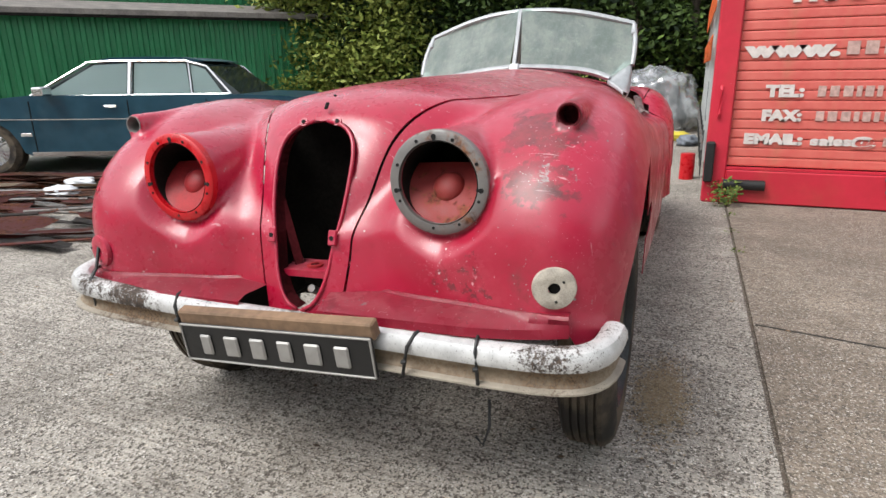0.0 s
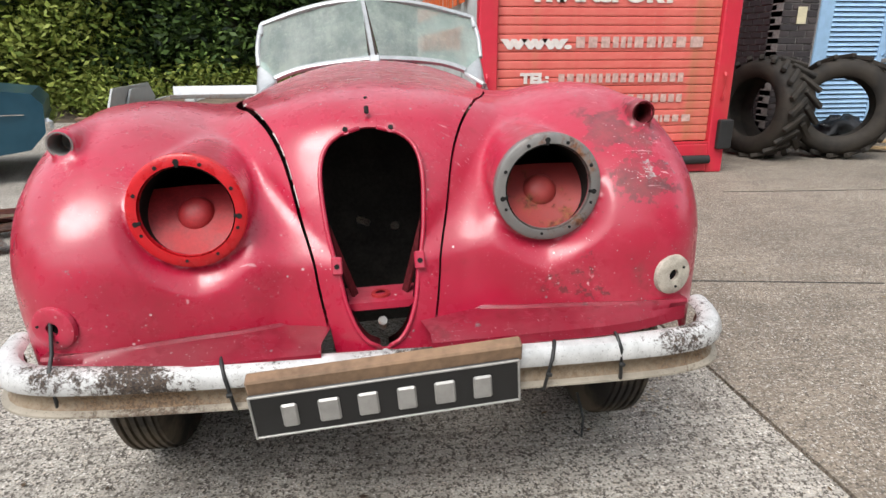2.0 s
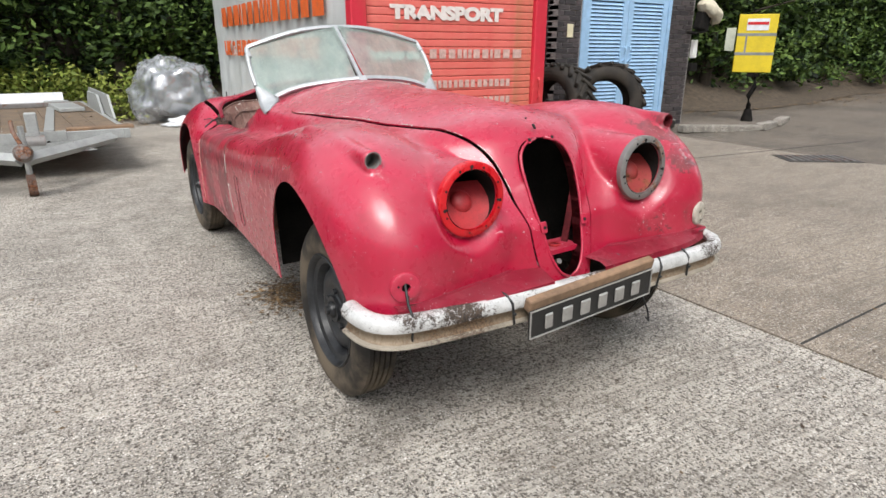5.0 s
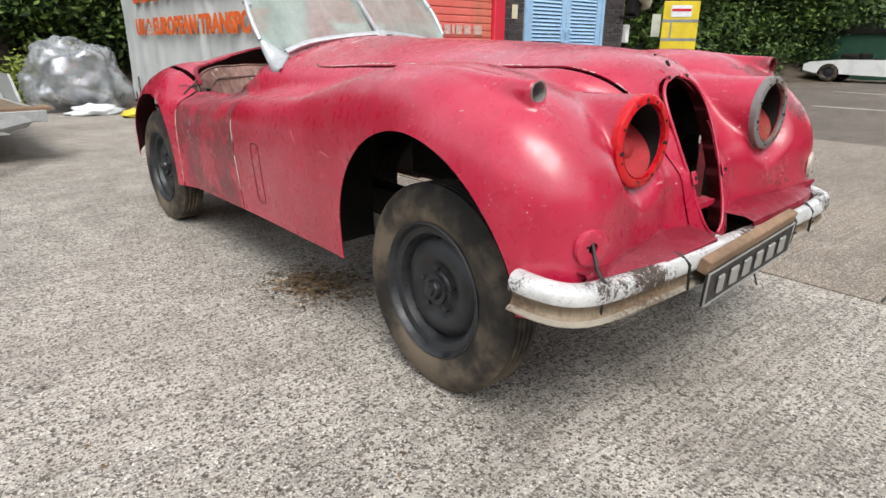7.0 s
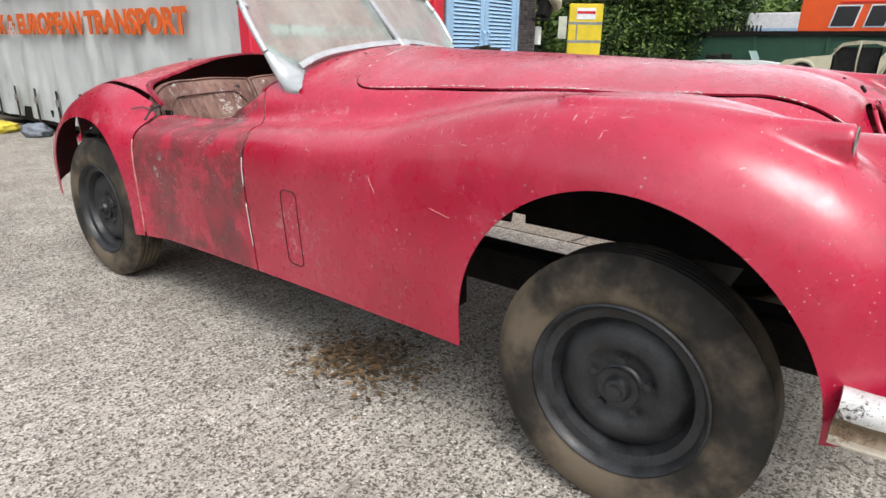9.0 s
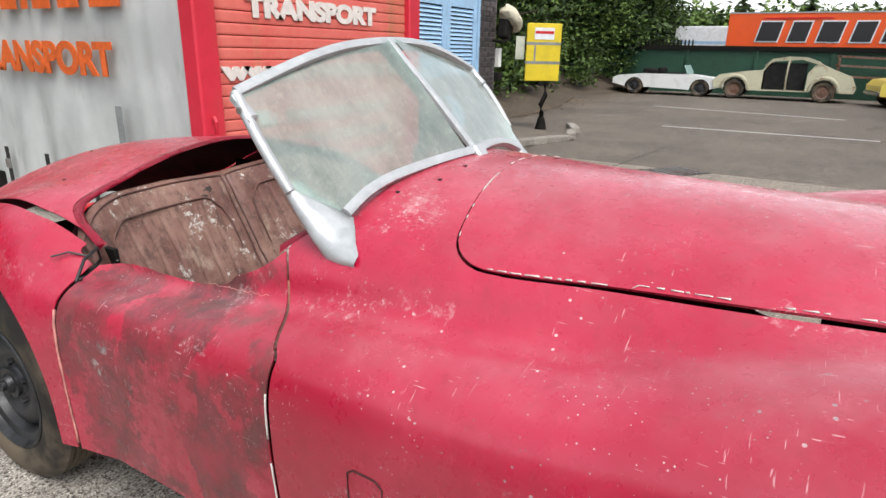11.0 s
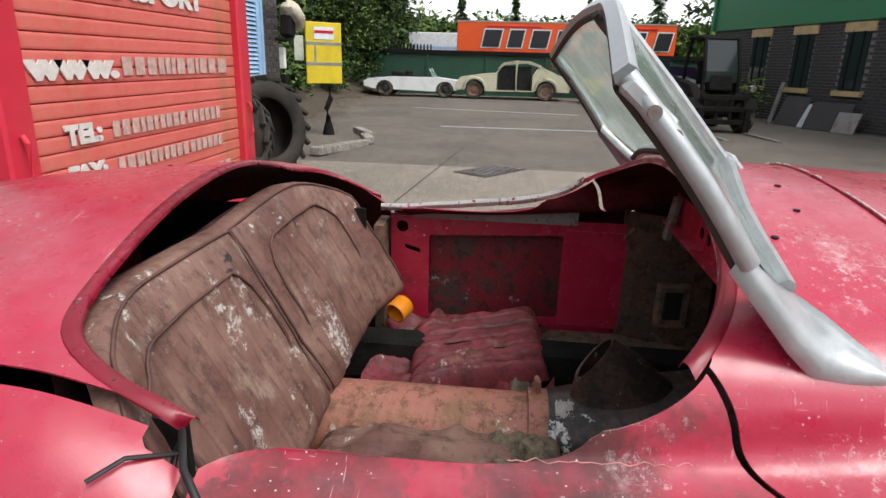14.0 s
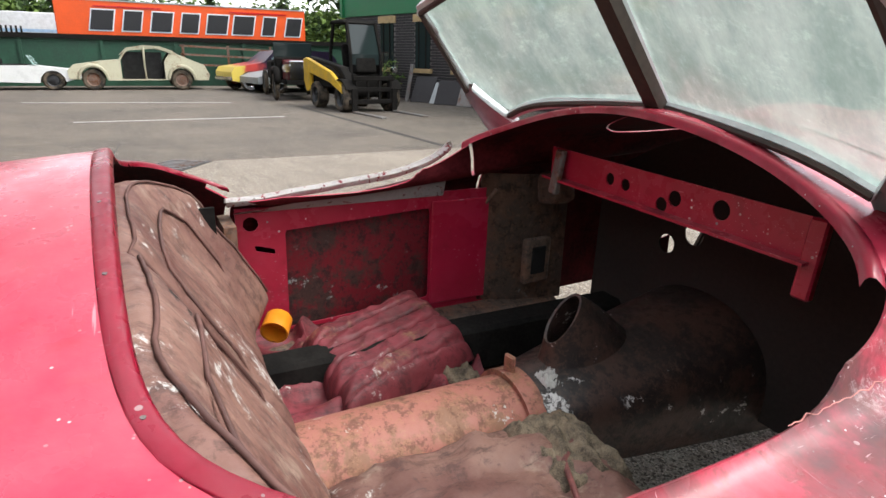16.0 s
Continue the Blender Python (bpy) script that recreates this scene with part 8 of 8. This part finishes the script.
for k in range(34):
    part("spike", box((0.02, 0.06, 0.22), (24.97, 9.8 - 0.14 * k, 1.86)), BLACK, hoard)
ORANGE_PAINT = plain("bright_orange_lorry_paint", (0.72, 0.085, 0.008), 0.45, vary=0.08, scale=2)
artic = thing("orange_trailer", "tall orange lorry trailer behind the hoarding", "trailer")
part("box_side", box((2.4, 9.5, 2.0), (28.6, -0.45, 2.08), bevel=0.02), ORANGE_PAINT, artic)
part("chassis", box((2.2, 9.3, 0.5), (28.6, -0.45, 0.8)), BLACK, artic)
part("top_rail", box((2.44, 9.54, 0.05), (28.6, -0.45, 3.07)), GALV, artic)
SIGN_BLACK = plain("black_sign_paint", (0.012, 0.012, 0.014), 0.5)
for k, w in enumerate((0.92, 0.78, 0.90, 0.80, 0.95, 0.98, 0.66, 0.78)):
    y = 2.72 - 1.06 * k
    def slanted(x0, x1, z0, z1, d):
        lean = lambda z: 0.20 * z
        return [(x0 - d + lean(z0 - d), z0 - d), (x1 + d + lean(z0 - d), z0 - d), (x1 + d + lean(z1 + d), z1 + d), (x0 - d + lean(z1 + d), z1 + d)]

    a = (-w / 2 + 0.06, w / 2 - 0.10, -0.36, 0.36)
    part("block_outline", prism(slanted(*a, 0.05), 0.02, pose(27.385, y, 2.36, 0, 0, -90)), BAG_WHITE, artic)
    part("name_block", prism(slanted(*a, 0.0), 0.02, pose(27.368, y, 2.36, 0, 0, -90)), SIGN_BLACK, artic, "plain slanted black block")
part("slogan_bar", box((0.02, 2.4, 0.05), (27.38, 1.8, 2.86)), BRIGHT_RED, artic)
part("slogan_bar", box((0.02, 2.4, 0.05), (27.38, -3.2, 2.86)), BRIGHT_RED, artic)
white_van = thing("white_lorry", "white lorry body far behind the hoarding", "lorry", pose(33, 5.0, 0))
part("box_body", box((2.4, 4.0, 1.2), (0, 0, 2.15), bevel=0.03), BAG_WHITE, white_van)
part("stripe", box((2.42, 4.02, 0.12), (0, 0, 2.0)), BLUE, white_van)
scaffold = thing("steel_rack", "red steel rack in front of the hoarding", "rack")
for z in (0.75, 1.1, 1.4):
    part("rail", box((0.08, 3.4, 0.07), (24.6, -1.4, z), (2, 0, 0)), RUST, scaffold)
for y in (0.2, -1.4, -3.0):
    part("upright", box((0.08, 0.08, 1.5), (24.6, y, 0.75)), RUST, scaffold)

# roadster, nose towards -y
WHITE_CAR = plain("white_car_paint", (0.68, 0.69, 0.68), 0.3, vary=0.06, scale=3)
road = thing("white_roadster", "small white open roadster parked by the hoarding", "car", pose(22.9, 5.45, 0, 0, 0, 90))
ro = [(-1.95, 0.38), (-1.96, 0.52), (-1.85, 0.60), (-0.85, 0.72), (-0.5, 0.74), (0.75, 0.73), (1.75, 0.64), (1.92, 0.55), (1.92, 0.36)] + [(1.35, 0.24)] + [(1.12 + 0.34 * math.cos(math.pi * k / 8), 0.26 + 0.34 * math.sin(math.pi * k / 8)) for k in range(9)] + [(-0.8, 0.22)] + [(-1.17 + 0.34 * math.cos(math.pi * k / 8), 0.26 + 0.34 * math.sin(math.pi * k / 8)) for k in range(9)]
part("body", loft_side(ro, lambda z: 0.76 - 0.6 * max(0, z - 0.5) ** 2), WHITE_CAR, road, "", True, 35)
part("folded_hood", box((0.55, 1.2, 0.16), (0.62, 0, 0.80), (0, -8, 0), 0.05, 2), BLACK, road)
part("cockpit", box((1.0, 1.15, 0.06), (0.0, 0, 0.735)), BLACK, road)
part("windscreen", box((0.03, 1.18, 0.34), (-0.62, 0, 0.90), (0, 28, 0), 0.01), SEE.m, road)
part("seat", box((0.16, 1.0, 0.22), (0.30, 0, 0.84), bevel=0.05), BLACK, road)
for s in (-1, 1):
    part("bumper", box((0.16, 0.9, 0.12), (s * 1.93, 0, 0.42), bevel=0.04), BLACK, road)
    for x in (-1.17, 1.12):
        road_wheel(road, x, s * 0.66, 0.30, 0.16, STEEL_BLACK)

# primer-coloured old saloon, nose towards +y, doors missing
CREAM = rusty("patchy_cream_primer", (0.44, 0.42, 0.30), 0.52, 0.66, 0.7)
old = thing("old_saloon", "stripped cream and rust old saloon without doors", "car", pose(22.9, 1.75, 0, 0, 0, -90))
oo = [(-2.1, 0.36), (-2.12, 0.60), (-1.95, 0.78), (-1.2, 0.90), (-0.72, 0.95)] + [(-0.60, 0.95), (-0.60, 0.34), (0.70, 0.34), (0.70, 0.90), (0.95, 1.28), (1.15, 1.15), (1.5, 1.0), (1.95, 0.82), (2.1, 0.50), (2.05, 0.32)] + [(1.2 + 0.38 * math.cos(math.pi * k / 8), 0.32 + 0.38 * math.sin(math.pi * k / 8)) for k in range(9)] + [(-1.0, 0.30)] + [(-1.42 + 0.38 * math.cos(math.pi * k / 8), 0.32 + 0.38 * math.sin(math.pi * k / 8)) for k in range(9)]
part("body", loft_side(oo, lambda z: 0.80 - 0.5 * max(0, z - 0.7)), CREAM, old, "", True, 35)
part("roof", loft_side([(-0.62, 1.10), (-0.38, 1.33), (0.1, 1.42), (0.6, 1.40), (1.0, 1.26), (0.95, 1.18), (0.5, 1.32), (-0.3, 1.25)], lambda z: 0.62), CREAM, old, "", True, 40)
# black block in place of the cabin's shade
part("cabin_dark", box((1.2, 1.1, 0.85), (0.05, 0, 0.78)), DARK_HOLE, old)
for s in (-1, 1):
    part("windscreen_pillar", tube([(-0.62, s * 0.66, 0.95), (-0.36, s * 0.58, 1.32)], 0.03, 6), CREAM, old)
    part("door_pillar", tube([(0.12, s * 0.72, 0.34), (0.10, s * 0.72, 0.95), (0.12, s * 0.60, 1.38)], 0.032, 6), CREAM, old)
    part("rear_wing", crumple_wing(1.22, s), CREAM, old, "", True, 60)
    part("front_wing", crumple_wing(-1.42, s), CREAM, old, "", True, 60)
    for x in (-1.42, 1.2):
        road_wheel(old, x, s * 0.70, 0.33, 0.16, RUST)

# flame-painted van and vintage car beyond it
FLAME = Mat("flame_paint", 0.3)
_fx = FLAME.math("ADD", FLAME.axis("X"), FLAME.math("MULTIPLY", FLAME.noise(3, 3), 0.9))
FLAME.color(FLAME.mix(FLAME.step(_fx, -1.25, -0.95), (0.72, 0.55, 0.10), FLAME.mix(FLAME.step(_fx, -0.75, -0.35), (0.55, 0.06, 0.05), (0.018, 0.010, 0.030))))
rod = thing("custom_van", "purple custom van with flame paint on its nose", "car", pose(22.2, -2.75, 0, 0, 0, -80))
co = [(-2.0, 0.34), (-2.02, 0.62), (-1.9, 0.78), (-1.0, 0.92), (-0.85, 0.96), (-0.45, 1.30), (0.2, 1.38), (1.75, 1.34), (1.95, 1.05), (1.98, 0.36)] + [(1.2 + 0.36 * math.cos(math.pi * k / 8), 0.30 + 0.36 * math.sin(math.pi * k / 8)) for k in range(9)] + [(-1.0, 0.28)] + [(-1.38 + 0.36 * math.cos(math.pi * k / 8), 0.30 + 0.36 * math.sin(math.pi * k / 8)) for k in range(9)]
part("body", loft_side(co, lambda z: 0.82 - 0.35 * max(0, z - 0.85)), FLAME.m, rod, "", True, 35)
for s in (-1, 1):
    quad_panel("side_window", [(-0.65, s * 0.79, 0.99), (-0.38, s * 0.70, 1.25), (0.15, s * 0.68, 1.29), (0.15, s * 0.79, 0.99)], 0.01, SEE.m, rod)
    for x in (-1.38, 1.2):
        road_wheel(rod, x, s * 0.72, 0.32, 0.18, CHROME_TRIM, 0, True)
part("bumper", box((0.10, 1.6, 0.12), (-2.02, 0, 0.40), bevel=0.03), CHROME_TRIM, rod)
SILVER = plain("dull_silver_paint", (0.36, 0.38, 0.38), 0.4, 0.3, 0.15)
silver = thing("silver_car", "low dull silver car in front of the van", "car", pose(20.6, -3.15, 0, 0, 0, -78))
part("body", loft_side([(-1.9, 0.30), (-1.9, 0.5), (-1.6, 0.62), (-0.7, 0.74), (-0.2, 1.02), (0.6, 1.05), (1.4, 0.78), (1.85, 0.6), (1.85, 0.28)], lambda z: 0.74 - 0.4 * max(0, z - 0.6)), SILVER, silver, "", True, 35)
for s in (-1, 1):
    for x in (-1.2, 1.2):
        road_wheel(silver, x, s * 0.68, 0.28, 0.15, STEEL_BLACK)
vint = thing("vintage_car", "dark vintage car with upright maroon bonnet", "car", pose(17.9, -2.15, 0, 0, 0, -6))
MAROON = plain("maroon_paint", (0.12, 0.012, 0.018), 0.4, vary=0.2)
part("bonnet", loft_side([(-1.5, 0.55), (-1.5, 1.02), (-0.5, 1.08), (-0.5, 0.55)], lambda z: 0.34), MAROON, vint, "", True, 40)
part("scuttle", box((0.3, 1.1, 0.62), (-0.35, 0, 0.84), bevel=0.05), BLACK, vint)
part("seat_tub", box((1.2, 1.2, 0.55), (0.55, 0, 0.78), bevel=0.06), BLACK, vint)
part("windscreen", box((0.03, 1.1, 0.42), (-0.25, 0, 1.33), bevel=0.01), CAR_GLASS.m, vint)
part("radiator", box((0.10, 0.58, 0.52), (-1.54, 0, 0.80), bevel=0.03), CHROME_TRIM, vint)
part("chassis", box((3.2, 0.8, 0.10), (-0.2, 0, 0.48)), BLACK, vint)
for s in (-1, 1):
    part("headlamp", cyl(0.11, 0.14, (-1.62, s * 0.38, 0.86), (0, 90, 0)), CHROME_TRIM, vint)
    part("mudguard", tube([(-1.9, s * 0.66, 0.50), (-1.65, s * 0.66, 0.82), (-1.25, s * 0.66, 0.84), (-0.8, s * 0.66, 0.45)], 0.09, 8), BLACK, vint, "", True)
    for x in (-1.45, 1.2):
        road_wheel(vint, x, s * 0.66, 0.38, 0.11, STEEL_BLACK)

# forklift with its forks on the ground, facing the camera's side of the yard
FORK_Y = plain("dirty_yellow_machine_paint", (0.58, 0.36, 0.020), 0.5, vary=0.25, scale=4)
fork = thing("forklift", "black and yellow telescopic forklift with lowered forks", "forklift", pose(13.35, -2.42, 0, 0, 0, 186))
part("chassis", box((2.1, 0.70, 0.40), (-0.15, 0, 0.52), bevel=0.05), BLACK, fork)
part("engine_pod", prism([(-1.15, 0.50), (-1.15, 0.95), (-0.95, 1.06), (0.05, 0.98), (0.60, 0.80), (0.65, 0.50)], 0.40, pose(0, -0.40, 0), bevel=0.03), BLACK, fork, "black engine cover")
part("side_boom", prism([(-1.25, 0.62), (-1.25, 1.12), (-1.05, 1.16), (0.35, 0.86), (0.95, 0.56), (0.95, 0.40), (0.30, 0.62), (-0.85, 0.80), (-0.85, 0.40), (-1.10, 0.36)], 0.10, pose(0, -0.66, 0), bevel=0.02), FORK_Y, fork, "slanting yellow side panel")
part("boom_arm", prism([(-1.20, 0.98), (-1.20, 1.18), (0.55, 0.98), (1.00, 0.62), (1.00, 0.44), (0.45, 0.78)], 0.20, pose(0, -0.46, 0), bevel=0.02), BLACK, fork)
cab = part("cab_floor", box((1.05, 0.80, 0.10), (-0.15, 0.16, 0.78), bevel=0.02), BLACK, fork)
for x, xt in ((-0.68, -0.52), (0.42, 0.20)):
    for y in (-0.22, 0.54):
        part("cab_post", sweep([Vector((x, y, 0.80)), Vector((x * 1.02, y, 1.25)), Vector((xt, y * 0.94 + 0.01, 1.95))], [(-0.035, -0.03), (0.035, -0.03), (0.035, 0.03), (-0.035, 0.03)], up=(0, 1, 0)), BLACK, cab)
part("cab_roof", prism([(-0.60, 1.92), (-0.50, 2.00), (0.12, 2.00), (0.26, 1.92)], 0.86, pose(0, 0.16, 0), bevel=0.02), BLACK, cab)
part("windscreen", sweep([Vector((0.43, 0.16, 1.02)), Vector((0.43, 0.16, 1.25)), Vector((0.21, 0.16, 1.90))], [(-0.34, -0.006), (0.34, -0.006), (0.34, 0.006), (-0.34, 0.006)], up=(1, 0, 0)), CAR_GLASS.m, cab)
part("cab_door", box((0.90, 0.03, 0.40), (-0.14, 0.555, 1.02), bevel=0.02), BLACK, cab)
part("driver_seat", box((0.16, 0.42, 0.52), (-0.38, 0.16, 1.22), (0, -10, 0), 0.05, 2), BLACK, fork)
part("steering_wheel", lathe([(0.15, 0.0), (0.165, 0.012), (0.17, 0.0), (0.165, -0.012), (0.15, 0.0)], 20, pose(0.16, 0.16, 1.22, 0, -60, 0)), BLACK, fork)
part("dash_box", box((0.26, 0.52, 0.36), (0.34, 0.16, 1.00), (0, -12, 0), 0.04, 2), BLACK, fork)
for s in (-1, 1):
    part("mast_rail", box((0.09, 0.09, 0.62), (1.05, s * 0.44, 0.52), bevel=0.01), BLACK, fork)
    tine = part("fork_tine", box((1.40, 0.12, 0.035), (1.85, s * 0.50, 0.020), (0, 0.5, 0), 0.006), BARE, fork)
    part("tine_upright", box((0.05, 0.12, 0.50), (1.17, s * 0.50, 0.28), bevel=0.006), BLACK, tine)
    for x in (-0.62, 0.82):
        road_wheel(fork, x, s * 0.56, 0.31, 0.26, STEEL_BLACK)
    part("mudguard", sweep([Vector((0.82 + 0.40 * math.cos(a), s * 0.56, 0.31 + 0.40 * math.sin(a))) for a in (0.5 + 0.25 * k for k in range(9))], [(-0.14, -0.012), (0.14, -0.012), (0.14, 0.012), (-0.14, 0.012)], up=(0, 0, 1)), BLACK, fork)
for z, w in ((0.24, 1.22), (0.50, 1.22), (0.74, 1.0)):
    part("carriage_bar", box((0.08, w, 0.10), (1.12, 0, z), bevel=0.01), BLACK, fork)
for k in range(4):
    part("backrest_bar", box((0.04, 0.05, 0.50), (1.13, -0.42 + 0.28 * k, 0.52)), BLACK, fork)
part("head_lamp", cyl(0.07, 0.07, (1.0, 0.60, 0.92), (0, 90, 0)), CHROME_TRIM, fork)
part("mirror_arm", tube([(0.35, 0.56, 1.30), (0.48, 0.72, 1.30)], 0.015, 6), BLACK, fork)

# ---- dark brick building with green cladding ----
DARK_WALL = plain("black_stained_brick", (0.030, 0.027, 0.028), 0.7, vary=0.25, scale=3)
works = thing("works_building", "long dark brick building with green cladding above", "building")
WA, WB = Vector((4.6, -8.2, 0)), Vector((19.5, -4.6, 0))
wd = (WB - WA).normalized()
ang = math.degrees(math.atan2(wd.y, wd.x))
wl_ = (WB - WA).length
WM = Matrix.Translation(WA) @ pose(0, 0, 0, 0, 0, ang)
wwall = part("wall", moved(box((wl_, 0.25, 2.42), (wl_ / 2, -0.14, 1.21)), WM), MORTAR, works)
part("end_wall", moved(box((0.25, 6.0, 2.42), (wl_, -3.1, 1.21)), WM), DARK_WALL, works)
part("cladding", moved(box((wl_ + 0.3, 0.12, 4.0), (wl_ / 2, -0.02, 4.42)), WM), GREEN, works)
part("cladding_side", moved(box((0.12, 6.2, 4.0), (wl_ + 0.1, -3.0, 4.42)), WM), GREEN, works)
part("roof", moved(box((wl_ + 0.4, 6.4, 0.10), (wl_ / 2, -3.0, 6.47)), WM), GREY_ROOF, works)
TAN = plain("tan_stone_lintel", (0.42, 0.30, 0.15), 0.8, vary=0.2)
for k in range(6):
    x = 4.4 + 1.72 * k
    win = part("window", moved(box((0.66, 0.02, 1.30), (x, 0.010, 1.55)), WM), CAR_GLASS.m, works, "dark barred window")
    part("lintel", moved(box((0.86, 0.06, 0.20), (x, 0.012, 2.28)), WM), TAN, win)
    part("sill", moved(box((0.86, 0.10, 0.12), (x, 0.03, 0.84)), WM), TAN, win)
    for q in (-0.16, 0.16):
        part("bar", moved(box((0.03, 0.03, 1.30), (x + q, 0.030, 1.55)), WM), BLACK, win)
course = []
for j in range(32):
    z0 = 0.03 + 0.075 * j
    x = -0.1125 * (j % 2)
    while x < wl_:
        course.append((max(0, x), min(wl_, x + 0.215), z0))
        x += 0.225
V, F = [], []
for x0, x1, z0 in course:
    if x1 - x0 < 0.02 or any(abs((x0 + x1) / 2 - (4.4 + 1.72 * k)) < 0.36 and 0.78 < z0 < 2.36 for k in range(6)):
        continue
    b = len(V)
    V += [(x0, -0.02, z0), (x1, -0.02, z0), (x1, -0.02, z0 + 0.065), (x0, -0.02, z0 + 0.065), (x0 + 0.003, 0.0, z0 + 0.003), (x1 - 0.003, 0.0, z0 + 0.003), (x1 - 0.003, 0.0, z0 + 0.062), (x0 + 0.003, 0.0, z0 + 0.062)]
    F += [(b + 4, b + 7, b + 6, b + 5), (b, b + 4, b + 5, b + 1), (b + 1, b + 5, b + 6, b + 2), (b + 2, b + 6, b + 7, b + 3), (b + 3, b + 7, b + 4, b)]
bm_ = mesh_ob("masonry", [tuple(WM @ Vector(v)) for v in V], F, DARK_WALL, works, "", False)
bm_["kind"] = "stuff"
part("alarm_box", moved(box((0.26, 0.08, 0.20), (7.0, 0.04, 2.36), bevel=0.02), WM), BAG_WHITE, works)
leaf_mass("buddleia", [tuple(WM @ Vector((12.2 + 0.2 * math.sin(k), 0.5, 0.2 + 0.09 * k))) + (0.6,) for k in range(10)], 40, 0.06, LEAVES, "green shrub growing against the dark wall", 41, 0.3, "bush")
for k, (mat, l, h, lean) in enumerate(((BARE, 0.14, 1.05, 12), (DARK_WALL, 0.8, 0.75, 22), (SILVER, 0.35, 0.62, 28), (DARK_WALL, 1.0, 0.68, 24), (BARE, 0.5, 0.5, 26))):
    ob = part("leaning_panel", moved(box((l, 0.04, h), (0, 0, h / 2), bevel=0.01), WM @ pose(11.4 - 0.62 * k, 0.50, 0, lean, 0, 5 * k)), mat, None)
    tagged(ob, "old panel leaning against the dark wall", "panel", "leaning panels")

# single bricks of the small building, nearest the yard
V = [(-0.1045, 0, -0.032), (0.1045, 0, -0.032), (0.1045, 0, 0.032), (-0.1045, 0, 0.032), (-0.1015, -0.012, -0.029), (0.1015, -0.012, -0.029), (0.1015, -0.012, 0.029), (-0.1015, -0.012, 0.029)]
F = [(4, 5, 6, 7), (0, 1, 5, 4), (1, 2, 6, 5), (2, 3, 7, 6), (3, 0, 4, 7)]
brick = mesh_ob("brick", V, F, BRICK, bwall, "", False)
half = mesh_ob("brick", [(x * 0.48, y, z) for x, y, z in V], F, BRICK, bwall, "", False)


def lay(me_ob, m):
    o = me_ob.copy()
    scene.collection.objects.link(o)
    o.matrix_world = m
    return o


for j in range(30):
    z = 0.05 + 0.075 * j
    for x0, x1 in ((BX0 + 0.005, 5.37), (7.345, BX1 - 0.005)):
        x = x0
        if j % 2:
            lay(half, pose(x + 0.0505, BY + 0.012, z))
            x += 0.1125
        while x + 0.21 < x1 + 0.004:
            lay(brick, pose(x + 0.1045, BY + 0.012, z))
            x += 0.225
        if x1 - x > 0.09:
            lay(half, pose(x + 0.0505, BY + 0.012, z))
brick.matrix_world, half.matrix_world = pose(BX0 + 0.1095, BY + 0.012, 0.05 + 0.075 * 30), pose(BX0 + 0.27, BY + 0.012, 0.05 + 0.075 * 30)
V2, F2 = [], []
for j in range(40):
    for i in range(17):
        y = BY + 0.11 + 0.225 * i + 0.1125 * (j % 2)
        z = 0.05 + 0.075 * j
        b = len(V2)
        V2 += [(BX0 + 0.012 + q[1], y + q[0], z + q[2]) for q in V]
        F2 += [tuple(b + k for k in f[::-1]) for f in F]
sidebricks = mesh_ob("masonry", V2, F2, BRICK, brickhouse, "", False)
sidebricks["kind"] = "stuff"

# the far side of the yard lies a little nearer the works building
for FAR_SIDE in (hoard, artic, road, old, rod, silver, vint, fork, scaffold):
    FAR_SIDE.location.y -= 0.2
